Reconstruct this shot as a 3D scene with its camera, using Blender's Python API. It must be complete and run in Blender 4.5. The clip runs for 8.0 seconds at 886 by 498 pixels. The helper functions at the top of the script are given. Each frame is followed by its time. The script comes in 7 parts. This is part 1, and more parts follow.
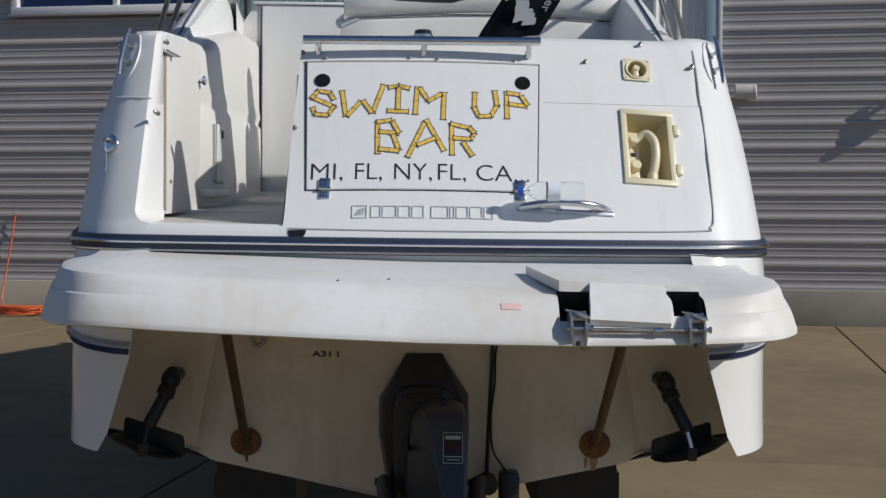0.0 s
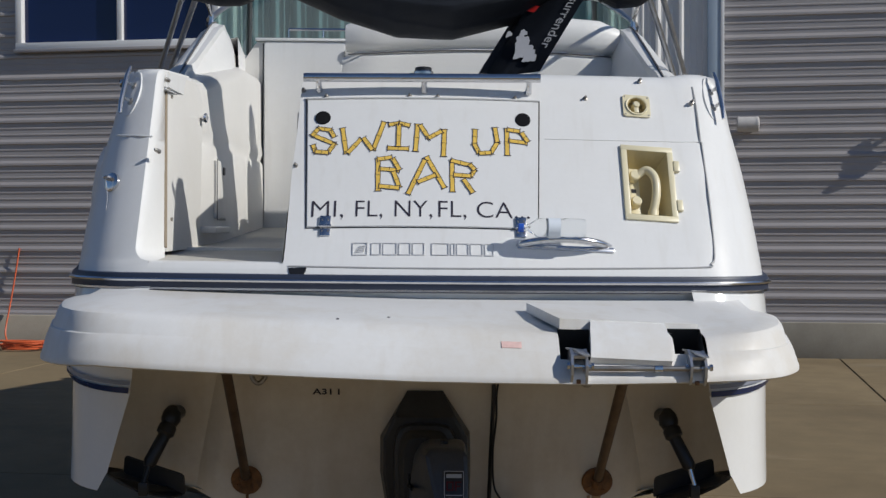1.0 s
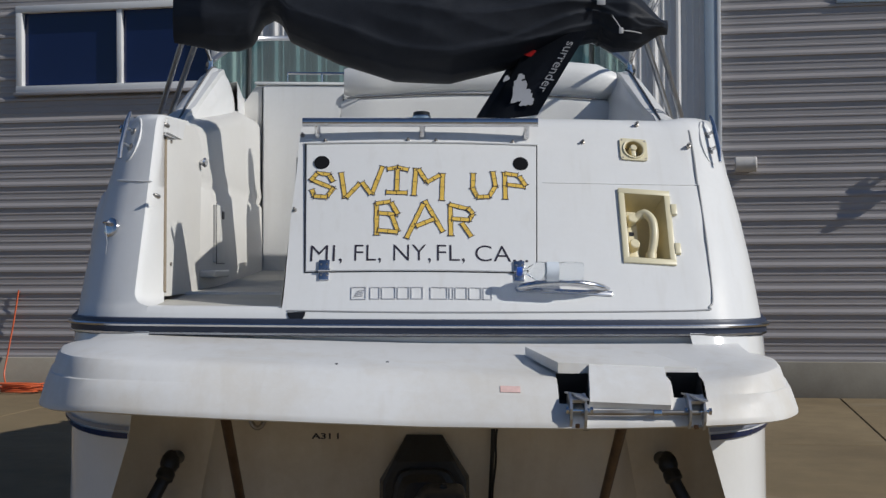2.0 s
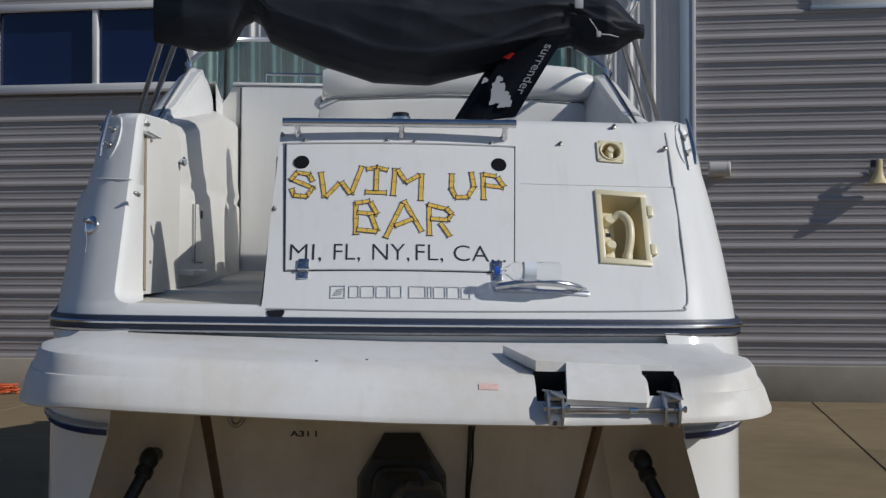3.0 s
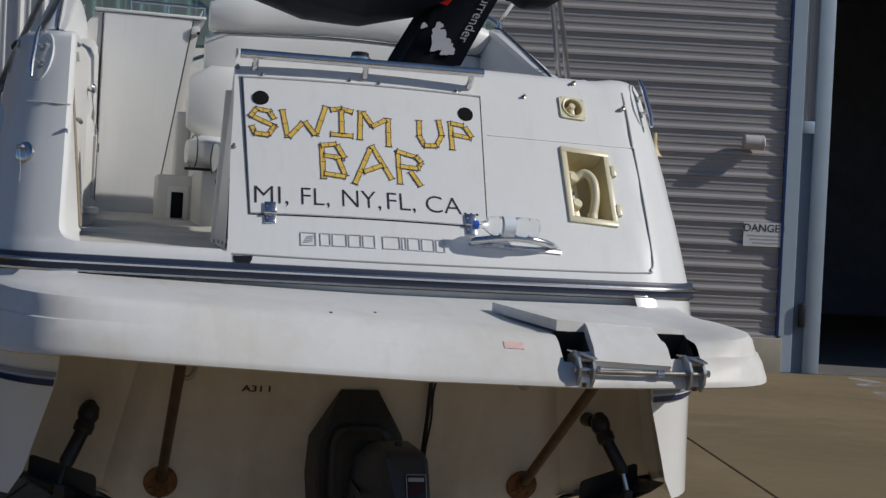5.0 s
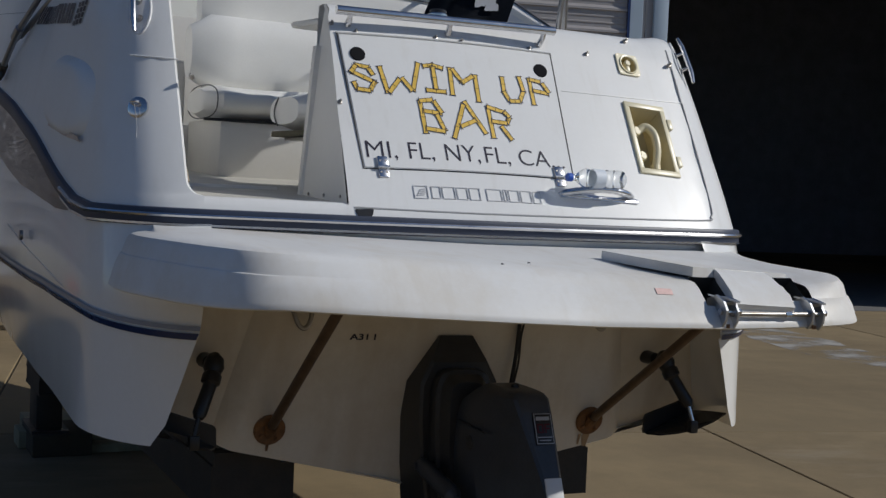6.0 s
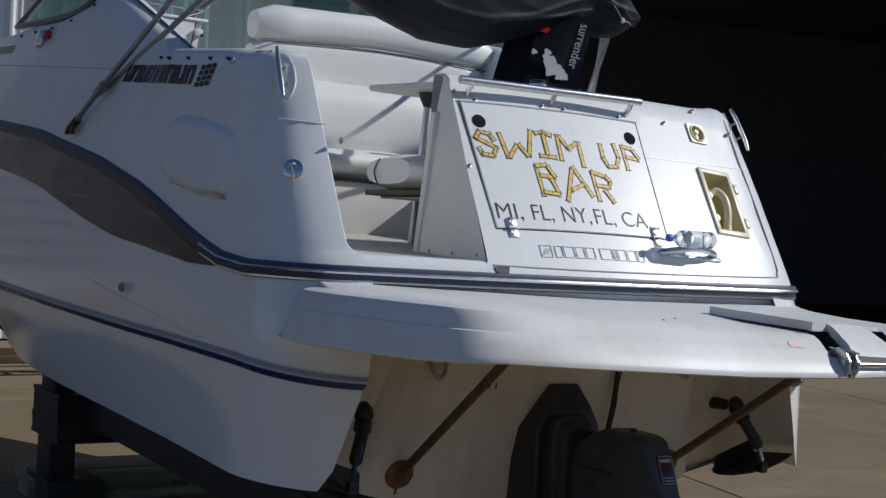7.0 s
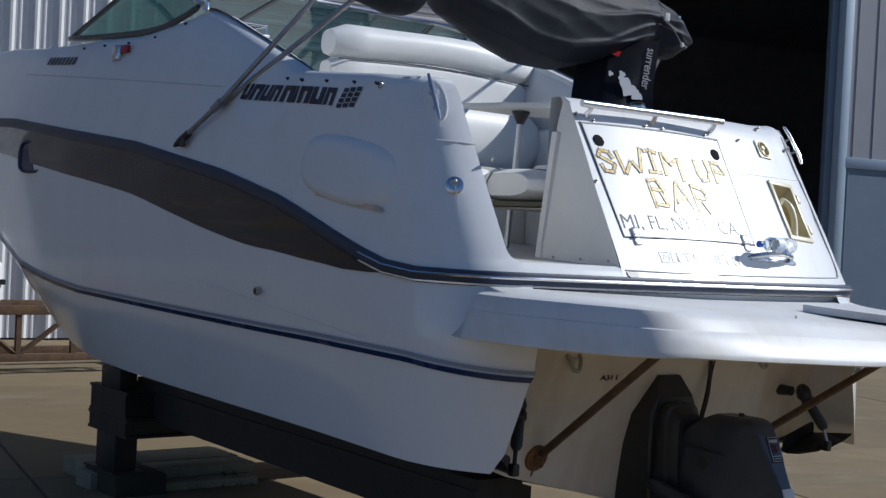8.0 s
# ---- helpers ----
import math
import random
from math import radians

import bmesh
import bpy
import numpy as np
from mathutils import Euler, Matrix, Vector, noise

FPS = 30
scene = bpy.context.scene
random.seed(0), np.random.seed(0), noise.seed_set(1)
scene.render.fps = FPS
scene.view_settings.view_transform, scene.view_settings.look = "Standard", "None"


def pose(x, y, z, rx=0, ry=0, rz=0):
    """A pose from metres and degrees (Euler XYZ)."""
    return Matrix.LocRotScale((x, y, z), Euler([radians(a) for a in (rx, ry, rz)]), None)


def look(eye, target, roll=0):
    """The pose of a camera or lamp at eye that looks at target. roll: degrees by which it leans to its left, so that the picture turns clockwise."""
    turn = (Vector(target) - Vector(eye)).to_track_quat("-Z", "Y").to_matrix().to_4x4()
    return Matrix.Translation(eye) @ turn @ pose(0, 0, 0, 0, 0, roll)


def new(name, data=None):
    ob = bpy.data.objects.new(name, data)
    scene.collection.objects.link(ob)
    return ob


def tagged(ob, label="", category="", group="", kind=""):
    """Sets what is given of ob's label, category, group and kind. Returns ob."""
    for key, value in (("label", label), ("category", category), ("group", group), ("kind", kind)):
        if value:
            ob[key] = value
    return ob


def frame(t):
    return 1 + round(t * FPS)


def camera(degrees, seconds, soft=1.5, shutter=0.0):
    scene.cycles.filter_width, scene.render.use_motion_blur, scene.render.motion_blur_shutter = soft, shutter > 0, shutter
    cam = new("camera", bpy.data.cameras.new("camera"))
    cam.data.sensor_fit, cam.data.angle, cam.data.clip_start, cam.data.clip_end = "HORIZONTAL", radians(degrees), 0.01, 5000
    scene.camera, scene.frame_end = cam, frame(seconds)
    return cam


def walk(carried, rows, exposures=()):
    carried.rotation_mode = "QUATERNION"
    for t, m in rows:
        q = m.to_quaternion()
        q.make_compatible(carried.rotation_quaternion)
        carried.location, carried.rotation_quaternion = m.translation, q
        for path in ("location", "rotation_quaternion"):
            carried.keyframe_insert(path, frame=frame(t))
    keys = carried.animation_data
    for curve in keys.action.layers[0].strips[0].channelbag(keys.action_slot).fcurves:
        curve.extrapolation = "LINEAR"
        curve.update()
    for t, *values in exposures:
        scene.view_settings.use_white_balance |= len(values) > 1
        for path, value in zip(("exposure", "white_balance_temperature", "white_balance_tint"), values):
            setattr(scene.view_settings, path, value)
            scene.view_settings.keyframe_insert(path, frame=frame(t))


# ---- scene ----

from math import cos, sin, pi, sqrt

# The boat leans a little to starboard on its blocks; its own frame is carried into the world by SET.
SET = Matrix.Translation((0, 0, 0.37)) @ Matrix.Rotation(radians(0.67), 4, "Y")

cam = camera(36.1, 8.0, soft=1.4)
ROWS = [
    (0, (-0.025, -4.847, 1.26), (0.018, -2.849, 1.174), 0.7),
    (0.5, (-0.019, -4.849, 1.263), (0.02, -2.85, 1.187), 0.6),
    (1, (-0.012, -4.841, 1.277), (0.024, -2.841, 1.238), 0.5),
    (1.5, (-0.009, -4.842, 1.294), (0.025, -2.842, 1.301), 0.3),
    (3, (-0.027, -4.893, 1.277), (0.048, -2.894, 1.302), 0.6),
    (3.5, (-0.081, -4.912, 1.268), (0.045, -2.916, 1.286), 1.1),
    (4, (-0.157, -4.933, 1.261), (0.028, -2.941, 1.271), 1.8),
    (4.2, (-0.262, -4.894, 1.26), (-0.026, -2.908, 1.267), 2.2),
    (5.3, (-1.171, -4.484, 1.207), (-0.567, -2.578, 1.154), 3.4),
    (5.5, (-1.399, -4.464, 1.192), (-0.726, -2.582, 1.117), 3.3),
    (6, (-1.988, -4.393, 1.222), (-1.16, -2.576, 1.124), 3.0),
    (6.5, (-2.559, -4.322, 1.241), (-1.604, -2.565, 1.182), 3.3),
    (7, (-3.055, -4.189, 1.223), (-2.002, -2.489, 1.201), 3.6),
    (7.5, (-3.605, -4.138, 1.242), (-2.472, -2.49, 1.222), 3.6),
    (8, (-4.212, -4.044, 1.225), (-2.993, -2.459, 1.203), 3.4),
]
walk(cam, [(t, SET @ look(e, a, r)) for t, e, a, r in ROWS],
     [(0, 0.04, 6430, 9), (1.2, 0.0, 6400, 9), (3, -0.22, 6380, 9), (4, -0.28, 6400, 9), (5.5, -0.27, 6450, 9), (6.5, -0.17, 6230, 9), (7.3, -0.01, 6020, 9), (8, 0.2, 5880, 9)])

# ---- light ----
SUN = Vector((0.74, -0.342, 0.548)).normalized()
world = bpy.data.worlds.new("world")
scene.world = world
world.use_nodes = True
wn = world.node_tree.nodes
sky = wn.new("ShaderNodeTexSky")
sky.sky_type = "NISHITA"
sky.sun_disc = False
sky.sun_elevation = math.asin(SUN.z)
sky.dust_density = 0.2
sky.ozone_density = 4.0
sky.sun_rotation = math.atan2(SUN.x, SUN.y)
deep = wn.new("ShaderNodeVectorMath")
deep.operation = "MULTIPLY"
deep.inputs[1].default_value = (0.90, 0.98, 1.10)
world.node_tree.links.new(sky.outputs[0], deep.inputs[0])
world.node_tree.links.new(deep.outputs[0], wn["Background"].inputs[0])
wn["Background"].inputs[1].default_value = 0.056
sun = new("sun", bpy.data.lights.new("sun", "SUN"))
sun.data.energy = 3.36
sun.data.angle = radians(0.53)
sun.data.color = (1.0, 0.96, 0.90)
sun.matrix_world = look((0, 0, 0), -SUN)

# ---- materials ----
def mat(name, color, rough=0.5, metal=0.0, var=0.08, scale=3.0, bump=0.0, bscale=60.0, stain=None, stain_amt=0.0, stain_scale=1.2,
        coat=0.0, trans=0.0, rand=0.0):
    m = bpy.data.materials.new(name)
    m.use_nodes = True
    nt = m.node_tree
    n, l = nt.nodes, nt.links
    b = n["Principled BSDF"]
    b.inputs["Roughness"].default_value = rough
    b.inputs["Metallic"].default_value = metal
    b.inputs["Coat Weight"].default_value = coat
    b.inputs["Coat Roughness"].default_value = 0.08
    b.inputs["Transmission Weight"].default_value = trans
    tc = n.new("ShaderNodeTexCoord")
    big = n.new("ShaderNodeTexNoise")
    big.inputs["Scale"].default_value = scale
    big.inputs["Detail"].default_value = 6
    big.inputs["Roughness"].default_value = 0.65
    l.new(tc.outputs["Object"], big.inputs["Vector"])
    fine = n.new("ShaderNodeTexNoise")
    fine.inputs["Scale"].default_value = bscale
    fine.inputs["Detail"].default_value = 4
    l.new(tc.outputs["Object"], fine.inputs["Vector"])
    add = n.new("ShaderNodeMath")
    add.operation = "MULTIPLY_ADD"
    add.inputs[1].default_value = 0.35
    l.new(fine.outputs[0], add.inputs[0])
    l.new(big.outputs[0], add.inputs[2])
    ramp = n.new("ShaderNodeMapRange")
    ramp.inputs["From Min"].default_value = 0.4
    ramp.inputs["From Max"].default_value = 0.95
    ramp.inputs["To Min"].default_value = 1 - var
    ramp.inputs["To Max"].default_value = 1 + var
    l.new(add.outputs[0], ramp.inputs[0])
    last = ramp.outputs[0]
    if rand:
        oi = n.new("ShaderNodeObjectInfo")
        rr = n.new("ShaderNodeMapRange")
        rr.inputs["To Min"].default_value = 1 - rand
        rr.inputs["To Max"].default_value = 1 + rand
        l.new(oi.outputs["Random"], rr.inputs[0])
        mu = n.new("ShaderNodeMath")
        mu.operation = "MULTIPLY"
        l.new(last, mu.inputs[0])
        l.new(rr.outputs[0], mu.inputs[1])
        last = mu.outputs[0]
    mix = n.new("ShaderNodeVectorMath")
    mix.operation = "SCALE"
    mix.inputs[0].default_value = color[:3]
    l.new(last, mix.inputs["Scale"])
    col = mix.outputs[0]
    if stain:
        st = n.new("ShaderNodeTexNoise")
        st.inputs["Scale"].default_value = stain_scale
        st.inputs["Detail"].default_value = 8
        st.inputs["Roughness"].default_value = 0.7
        l.new(tc.outputs["Object"], st.inputs["Vector"])
        sr = n.new("ShaderNodeMapRange")
        sr.inputs["From Min"].default_value = 0.45
        sr.inputs["From Max"].default_value = 0.75
        sr.inputs["To Max"].default_value = stain_amt
        l.new(st.outputs[0], sr.inputs[0])
        mx = n.new("ShaderNodeMix")
        mx.data_type = "RGBA"
        l.new(sr.outputs[0], mx.inputs["Factor"])
        l.new(col, mx.inputs[6])
        mx.inputs[7].default_value = (*stain, 1)
        col = mx.outputs[2]
    l.new(col, b.inputs["Base Color"])
    rv = n.new("ShaderNodeMapRange")
    rv.inputs["To Min"].default_value = max(0.02, rough - 0.07)
    rv.inputs["To Max"].default_value = min(1, rough + 0.09)
    l.new(big.outputs[0], rv.inputs[0])
    l.new(rv.outputs[0], b.inputs["Roughness"])
    if bump:
        bp = n.new("ShaderNodeBump")
        bp.inputs["Strength"].default_value = bump
        bp.inputs["Distance"].default_value = 0.01
        l.new(add.outputs[0], bp.inputs["Height"])
        l.new(bp.outputs[0], b.inputs["Normal"])
    return m


GEL = mat("gelcoat_white", (0.78, 0.78, 0.77), 0.30, var=0.03, scale=1.3, coat=0.14, stain=(0.62, 0.58, 0.5), stain_amt=0.18)
GEL_H = mat("polished_hull_gelcoat", (0.78, 0.78, 0.77), 0.12, var=0.04, scale=1.1, coat=0.3, stain=(0.64, 0.60, 0.52), stain_amt=0.22, stain_scale=0.9)
GEL_P = mat("gelcoat_platform", (0.76, 0.755, 0.74), 0.42, var=0.04, scale=1.5, stain=(0.56, 0.47, 0.33), stain_amt=0.6, stain_scale=1.3)
GEL_OLD = mat("gelcoat_yellowed", (0.74, 0.68, 0.58), 0.38, var=0.07, scale=2.0, stain=(0.46, 0.36, 0.22), stain_amt=0.45, stain_scale=2.2)
LINER = mat("cockpit_liner", (0.71, 0.695, 0.66), 0.38, var=0.04, stain=(0.55, 0.5, 0.42), stain_amt=0.2)
VINYL = mat("white_vinyl", (0.79, 0.785, 0.76), 0.42, var=0.05, bump=0.12, bscale=160)
SEAM = mat("seam_piping", (0.12, 0.12, 0.12), 0.6)
DECKING = mat("cockpit_floor_grey", (0.5, 0.48, 0.43), 0.8, var=0.15, bump=0.2, bscale=250)
CHROME = mat("polished_steel", (0.66, 0.66, 0.67), 0.22, metal=1.0, var=0.06, scale=12)
STEEL = mat("worn_steel", (0.42, 0.40, 0.37), 0.38, metal=0.9, var=0.25, scale=9, stain=(0.25, 0.15, 0.08), stain_amt=0.5, stain_scale=14)
ALU = mat("anodised_aluminium", (0.55, 0.56, 0.58), 0.32, metal=0.9, var=0.08)
POLE = mat("tarnished_pole", (0.34, 0.35, 0.37), 0.36, metal=0.8, var=0.2, scale=14)
STUD = mat("dull_bronze_stud", (0.075, 0.07, 0.065), 0.45, metal=0.6, var=0.2)
RUST = mat("rusty_steel", (0.20, 0.105, 0.05), 0.8, metal=0.2, var=0.5, scale=20, bump=0.3, stain=(0.32, 0.14, 0.04), stain_amt=0.8, stain_scale=20)
BLUE = mat("blue_stripe", (0.018, 0.035, 0.12), 0.25, var=0.1)
BAND = mat("dark_brown_band", (0.016, 0.013, 0.014), 0.07, var=0.4, scale=5, coat=0.2)
RUBBER = mat("rubber_insert", (0.03, 0.04, 0.07), 0.45)
BLACK = mat("black_plastic", (0.014, 0.014, 0.016), 0.35, var=0.2)
DRIVE = mat("drive_grey_paint", (0.036, 0.041, 0.052), 0.36, var=0.35, scale=8, bump=0.1, bscale=120, stain=(0.06, 0.06, 0.06), stain_amt=0.5, stain_scale=6)
DRIVE_B = mat("drive_housing_black", (0.026, 0.026, 0.027), 0.42, var=0.35, scale=9, bump=0.15, bscale=90, stain=(0.05, 0.045, 0.04), stain_amt=0.4, stain_scale=7)
CANVAS = mat("black_canvas", (0.021, 0.024, 0.031), 0.55, var=0.25, scale=6, bump=0.3, bscale=300)
PRINT = mat("white_print", (0.45, 0.45, 0.46), 0.7)
STAINED = mat("rust_stained_steel", (0.13, 0.085, 0.055), 0.5, metal=0.4, var=0.4, scale=14)
SLOTGREY = mat("dark_recess_grey", (0.05, 0.048, 0.046), 0.8, var=0.2)
MATT = mat("matt_black_hole", (0.010, 0.010, 0.012), 0.9, var=0.1)
CREAM = mat("cream_plastic", (0.74, 0.67, 0.46), 0.35, var=0.06)
CREAM_D = mat("cream_plastic_aged", (0.60, 0.50, 0.27), 0.45, var=0.12)
YELLOW = mat("bamboo_yellow", (0.80, 0.53, 0.11), 0.35, var=0.15, scale=30)
INK = mat("dark_print", (0.045, 0.04, 0.055), 0.4)
PALEINK = mat("pale_outline_print", (0.60, 0.60, 0.61), 0.4)
GREYINK = mat("grey_outline_print", (0.44, 0.44, 0.46), 0.4)
DULLRED = mat("faded_red_mark", (0.10, 0.02, 0.022), 0.5)
PINK = mat("faded_pink_sticker", (0.80, 0.55, 0.50), 0.6, var=0.15, scale=40)
CONC = mat("concrete_slab", (0.228, 0.170, 0.092), 0.9, var=0.24, scale=0.8, bump=0.25, bscale=90, stain=(0.12, 0.085, 0.045), stain_amt=0.85, stain_scale=0.42, rand=0.08)
JOINT = mat("joint_filler", (0.10, 0.085, 0.065), 0.95, var=0.3, scale=12)
KERB = mat("concrete_footing", (0.36, 0.33, 0.27), 0.9, var=0.14, scale=1.5, bump=0.2, bscale=70, stain=(0.24, 0.21, 0.16), stain_amt=0.5)
SIDING = mat("grey_metal_siding", (0.40, 0.372, 0.368), 0.45, metal=0.15, var=0.05, scale=0.8, stain=(0.3, 0.28, 0.26), stain_amt=0.2)
WHITE_S = mat("white_metal_panel", (0.70, 0.69, 0.68), 0.4, metal=0.05, var=0.05)
TRIM = mat("pale_blue_trim", (0.40, 0.485, 0.575), 0.45, var=0.05)
WTRIM = mat("white_trim", (0.74, 0.74, 0.74), 0.45, var=0.04)
LEAF = mat("slate_blue_sheet", (0.15, 0.20, 0.27), 0.5, var=0.08)
# lighter grey with broken alpha, for the streak by the doorway
PALE_STREAK = mat("pale_patchy_streak", (0.40, 0.385, 0.36), 0.9, var=0.2, scale=4, bump=0.1)
cn, cl = PALE_STREAK.node_tree.nodes, PALE_STREAK.node_tree.links
patchy, step_ = cn.new("ShaderNodeTexNoise"), cn.new("ShaderNodeMapRange")
patchy.inputs["Scale"].default_value = 2.2
patchy.inputs["Detail"].default_value = 9
step_.inputs["From Min"].default_value = 0.42
step_.inputs["From Max"].default_value = 0.66
cl.new(cn["Texture Coordinate"].outputs["Object"], patchy.inputs["Vector"])
cl.new(patchy.outputs[0], step_.inputs["Value"])
cl.new(step_.outputs[0], cn["Principled BSDF"].inputs["Alpha"])
LEAF_UP = mat("dull_grey_door_sheet", (0.30, 0.30, 0.33), 0.5, var=0.08, scale=0.7, stain=(0.22, 0.21, 0.22), stain_amt=0.25)
DARK = mat("hangar_interior", (0.16, 0.155, 0.15), 0.9, var=0.2)
DARKWALL = mat("hangar_lining", (0.39, 0.41, 0.46), 0.9, var=0.2)
HOSE = mat("orange_cord", (0.62, 0.12, 0.04), 0.5, var=0.15)
RED = mat("red_plastic", (0.45, 0.02, 0.02), 0.4)
TRUSS = mat("old_rusty_truss", (0.085, 0.05, 0.028), 0.85, metal=0.1, var=0.5, scale=14, bump=0.3, stain=(0.16, 0.08, 0.03), stain_amt=0.7, stain_scale=9)
DAMPWOOD = mat("dark_wet_timber", (0.045, 0.04, 0.028), 0.9, var=0.35, scale=5, bump=0.3)
PALEWOOD = mat("grey_green_timber", (0.27, 0.26, 0.18), 0.88, var=0.3, scale=5, bump=0.3, stain=(0.13, 0.12, 0.08), stain_amt=0.6, stain_scale=4)
OLDWOOD = mat("damp_dark_timber", (0.11, 0.10, 0.065), 0.9, var=0.35, scale=5, bump=0.3)
for m in (YELLOW, INK, GREYINK, DULLRED, MATT, CANVAS):
    m.node_tree.nodes["Principled BSDF"].inputs["Specular IOR Level"].default_value = 0.15
BEAM = mat("black_steel_beam", (0.02, 0.02, 0.02), 0.55, var=0.35, scale=10, stain=(0.06, 0.04, 0.03), stain_amt=0.5, stain_scale=9)


# gelcoat is never quite fair: a long shallow wave in the surface
for gel, amount, size in ((GEL, 0.25, 2.3), (GEL_H, 0.35, 1.5)):
    nt = gel.node_tree
    wv, wc, wb = nt.nodes.new("ShaderNodeTexNoise"), nt.nodes.new("ShaderNodeTexCoord"), nt.nodes.new("ShaderNodeBump")
    wv.inputs["Scale"].default_value = size
    wv.inputs["Detail"].default_value = 1.5
    nt.links.new(wc.outputs["Object"], wv.inputs["Vector"])
    wb.inputs["Strength"].default_value = amount
    wb.inputs["Distance"].default_value = 0.012
    nt.links.new(wv.outputs[0], wb.inputs["Height"])
    nt.links.new(wb.outputs[0], nt.nodes["Principled BSDF"].inputs["Normal"])

# the band's film follows the frames and stringers below it: waves long fore and aft
nt = BAND.node_tree
wv, wc, wb, wm = nt.nodes.new("ShaderNodeTexNoise"), nt.nodes.new("ShaderNodeTexCoord"), nt.nodes.new("ShaderNodeBump"), nt.nodes.new("ShaderNodeMapping")
wm.inputs["Scale"].default_value = (1.0, 0.7, 5.0)
wv.inputs["Scale"].default_value = 1.6
wv.inputs["Detail"].default_value = 2.0
wb.inputs["Strength"].default_value = 0.8
wb.inputs["Distance"].default_value = 0.03
nt.links.new(wc.outputs["Object"], wm.inputs[0])
nt.links.new(wm.outputs[0], wv.inputs["Vector"])
nt.links.new(wv.outputs[0], wb.inputs["Height"])
nt.links.new(wb.outputs[0], nt.nodes["Principled BSDF"].inputs["Normal"])

GEL.node_tree.nodes["Principled BSDF"].inputs["Specular IOR Level"].default_value = 0.22
GEL_H.node_tree.nodes["Principled BSDF"].inputs["Specular IOR Level"].default_value = 0.55
BAND.node_tree.nodes["Principled BSDF"].inputs["Specular IOR Level"].default_value = 0.42
GEL_P.node_tree.nodes["Principled BSDF"].inputs["Specular IOR Level"].default_value = 0.25
for m in (YELLOW, INK, GREYINK):
    m.node_tree.nodes["Principled BSDF"].inputs["Roughness"].default_value = 0.28
    m.node_tree.nodes["Principled BSDF"].inputs["Coat Weight"].default_value = 0.25


def dirt_runs(m, color, amount, across=16.0, down=0.9, low=0.50, high=0.72):
    """Dirt that water has drawn down the surface in thin uneven runs."""
    n, l = m.node_tree.nodes, m.node_tree.links
    b = n["Principled BSDF"]
    old = b.inputs["Base Color"].links[0].from_socket
    tc, mp, ns = n.new("ShaderNodeTexCoord"), n.new("ShaderNodeMapping"), n.new("ShaderNodeTexNoise")
    mp.inputs["Scale"].default_value = (across, across * 0.3, down)
    ns.inputs["Scale"].default_value = 1.0
    ns.inputs["Detail"].default_value = 5
    l.new(tc.outputs["Object"], mp.inputs[0])
    l.new(mp.outputs[0], ns.inputs["Vector"])
    r, mx = n.new("ShaderNodeMapRange"), n.new("ShaderNodeMix")
    r.inputs["From Min"].default_value = low
    r.inputs["From Max"].default_value = high
    r.inputs["To Max"].default_value = amount
    l.new(ns.outputs[0], r.inputs[0])
    mx.data_type = "RGBA"
    l.new(r.outputs[0], mx.inputs["Factor"])
    l.new(old, mx.inputs[6])
    mx.inputs[7].default_value = (*color, 1)
    l.new(mx.outputs[2], b.inputs["Base Color"])


dirt_runs(GEL_OLD, (0.44, 0.32, 0.18), 0.30, 9.0, 1.8, 0.42, 0.74)
dirt_runs(GEL_P, (0.55, 0.49, 0.40), 0.22, 20.0, 2.5, 0.52, 0.75)
dirt_runs(GEL, (0.60, 0.57, 0.52), 0.22, 24.0, 1.6, 0.54, 0.76)
dirt_runs(GEL_H, (0.62, 0.59, 0.54), 0.18, 14.0, 1.2, 0.55, 0.78)

# pale dried wash-marks and fine speckle on the concrete
nt = CONC.node_tree
tc = nt.nodes.new("ShaderNodeTexCoord")
mp = nt.nodes.new("ShaderNodeMapping")
mp.inputs["Rotation"].default_value = (0, 0, 0.5)
mp.inputs["Scale"].default_value = (0.28, 0.9, 1.0)
nt.links.new(tc.outputs["Object"], mp.inputs[0])
wash = nt.nodes.new("ShaderNodeTexNoise")
wash.inputs["Scale"].default_value = 0.9
wash.inputs["Detail"].default_value = 9
wash.inputs["Roughness"].default_value = 0.68
nt.links.new(mp.outputs[0], wash.inputs["Vector"])
wr = nt.nodes.new("ShaderNodeMapRange")
wr.inputs["From Min"].default_value = 0.56
wr.inputs["From Max"].default_value = 0.74
wr.inputs["To Max"].default_value = 0.45
nt.links.new(wash.outputs[0], wr.inputs[0])
wm = nt.nodes.new("ShaderNodeMix")
wm.data_type = "RGBA"
wm.inputs[7].default_value = (0.40, 0.36, 0.28, 1)
bs_ = nt.nodes["Principled BSDF"]
nt.links.new(bs_.inputs["Base Color"].links[0].from_socket, wm.inputs[6])
nt.links.new(wr.outputs[0], wm.inputs["Factor"])
nt.links.new(wm.outputs[2], bs_.inputs["Base Color"])


def glass_mat(name, color, rough=0.02, ior=1.45, alpha=None):
    m = bpy.data.materials.new(name)
    m.use_nodes = True
    b = m.node_tree.nodes["Principled BSDF"]
    b.inputs["Base Color"].default_value = (*color, 1)
    b.inputs["Roughness"].default_value = rough
    b.inputs["IOR"].default_value = ior
    b.inputs["Transmission Weight"].default_value = 1.0
    return m


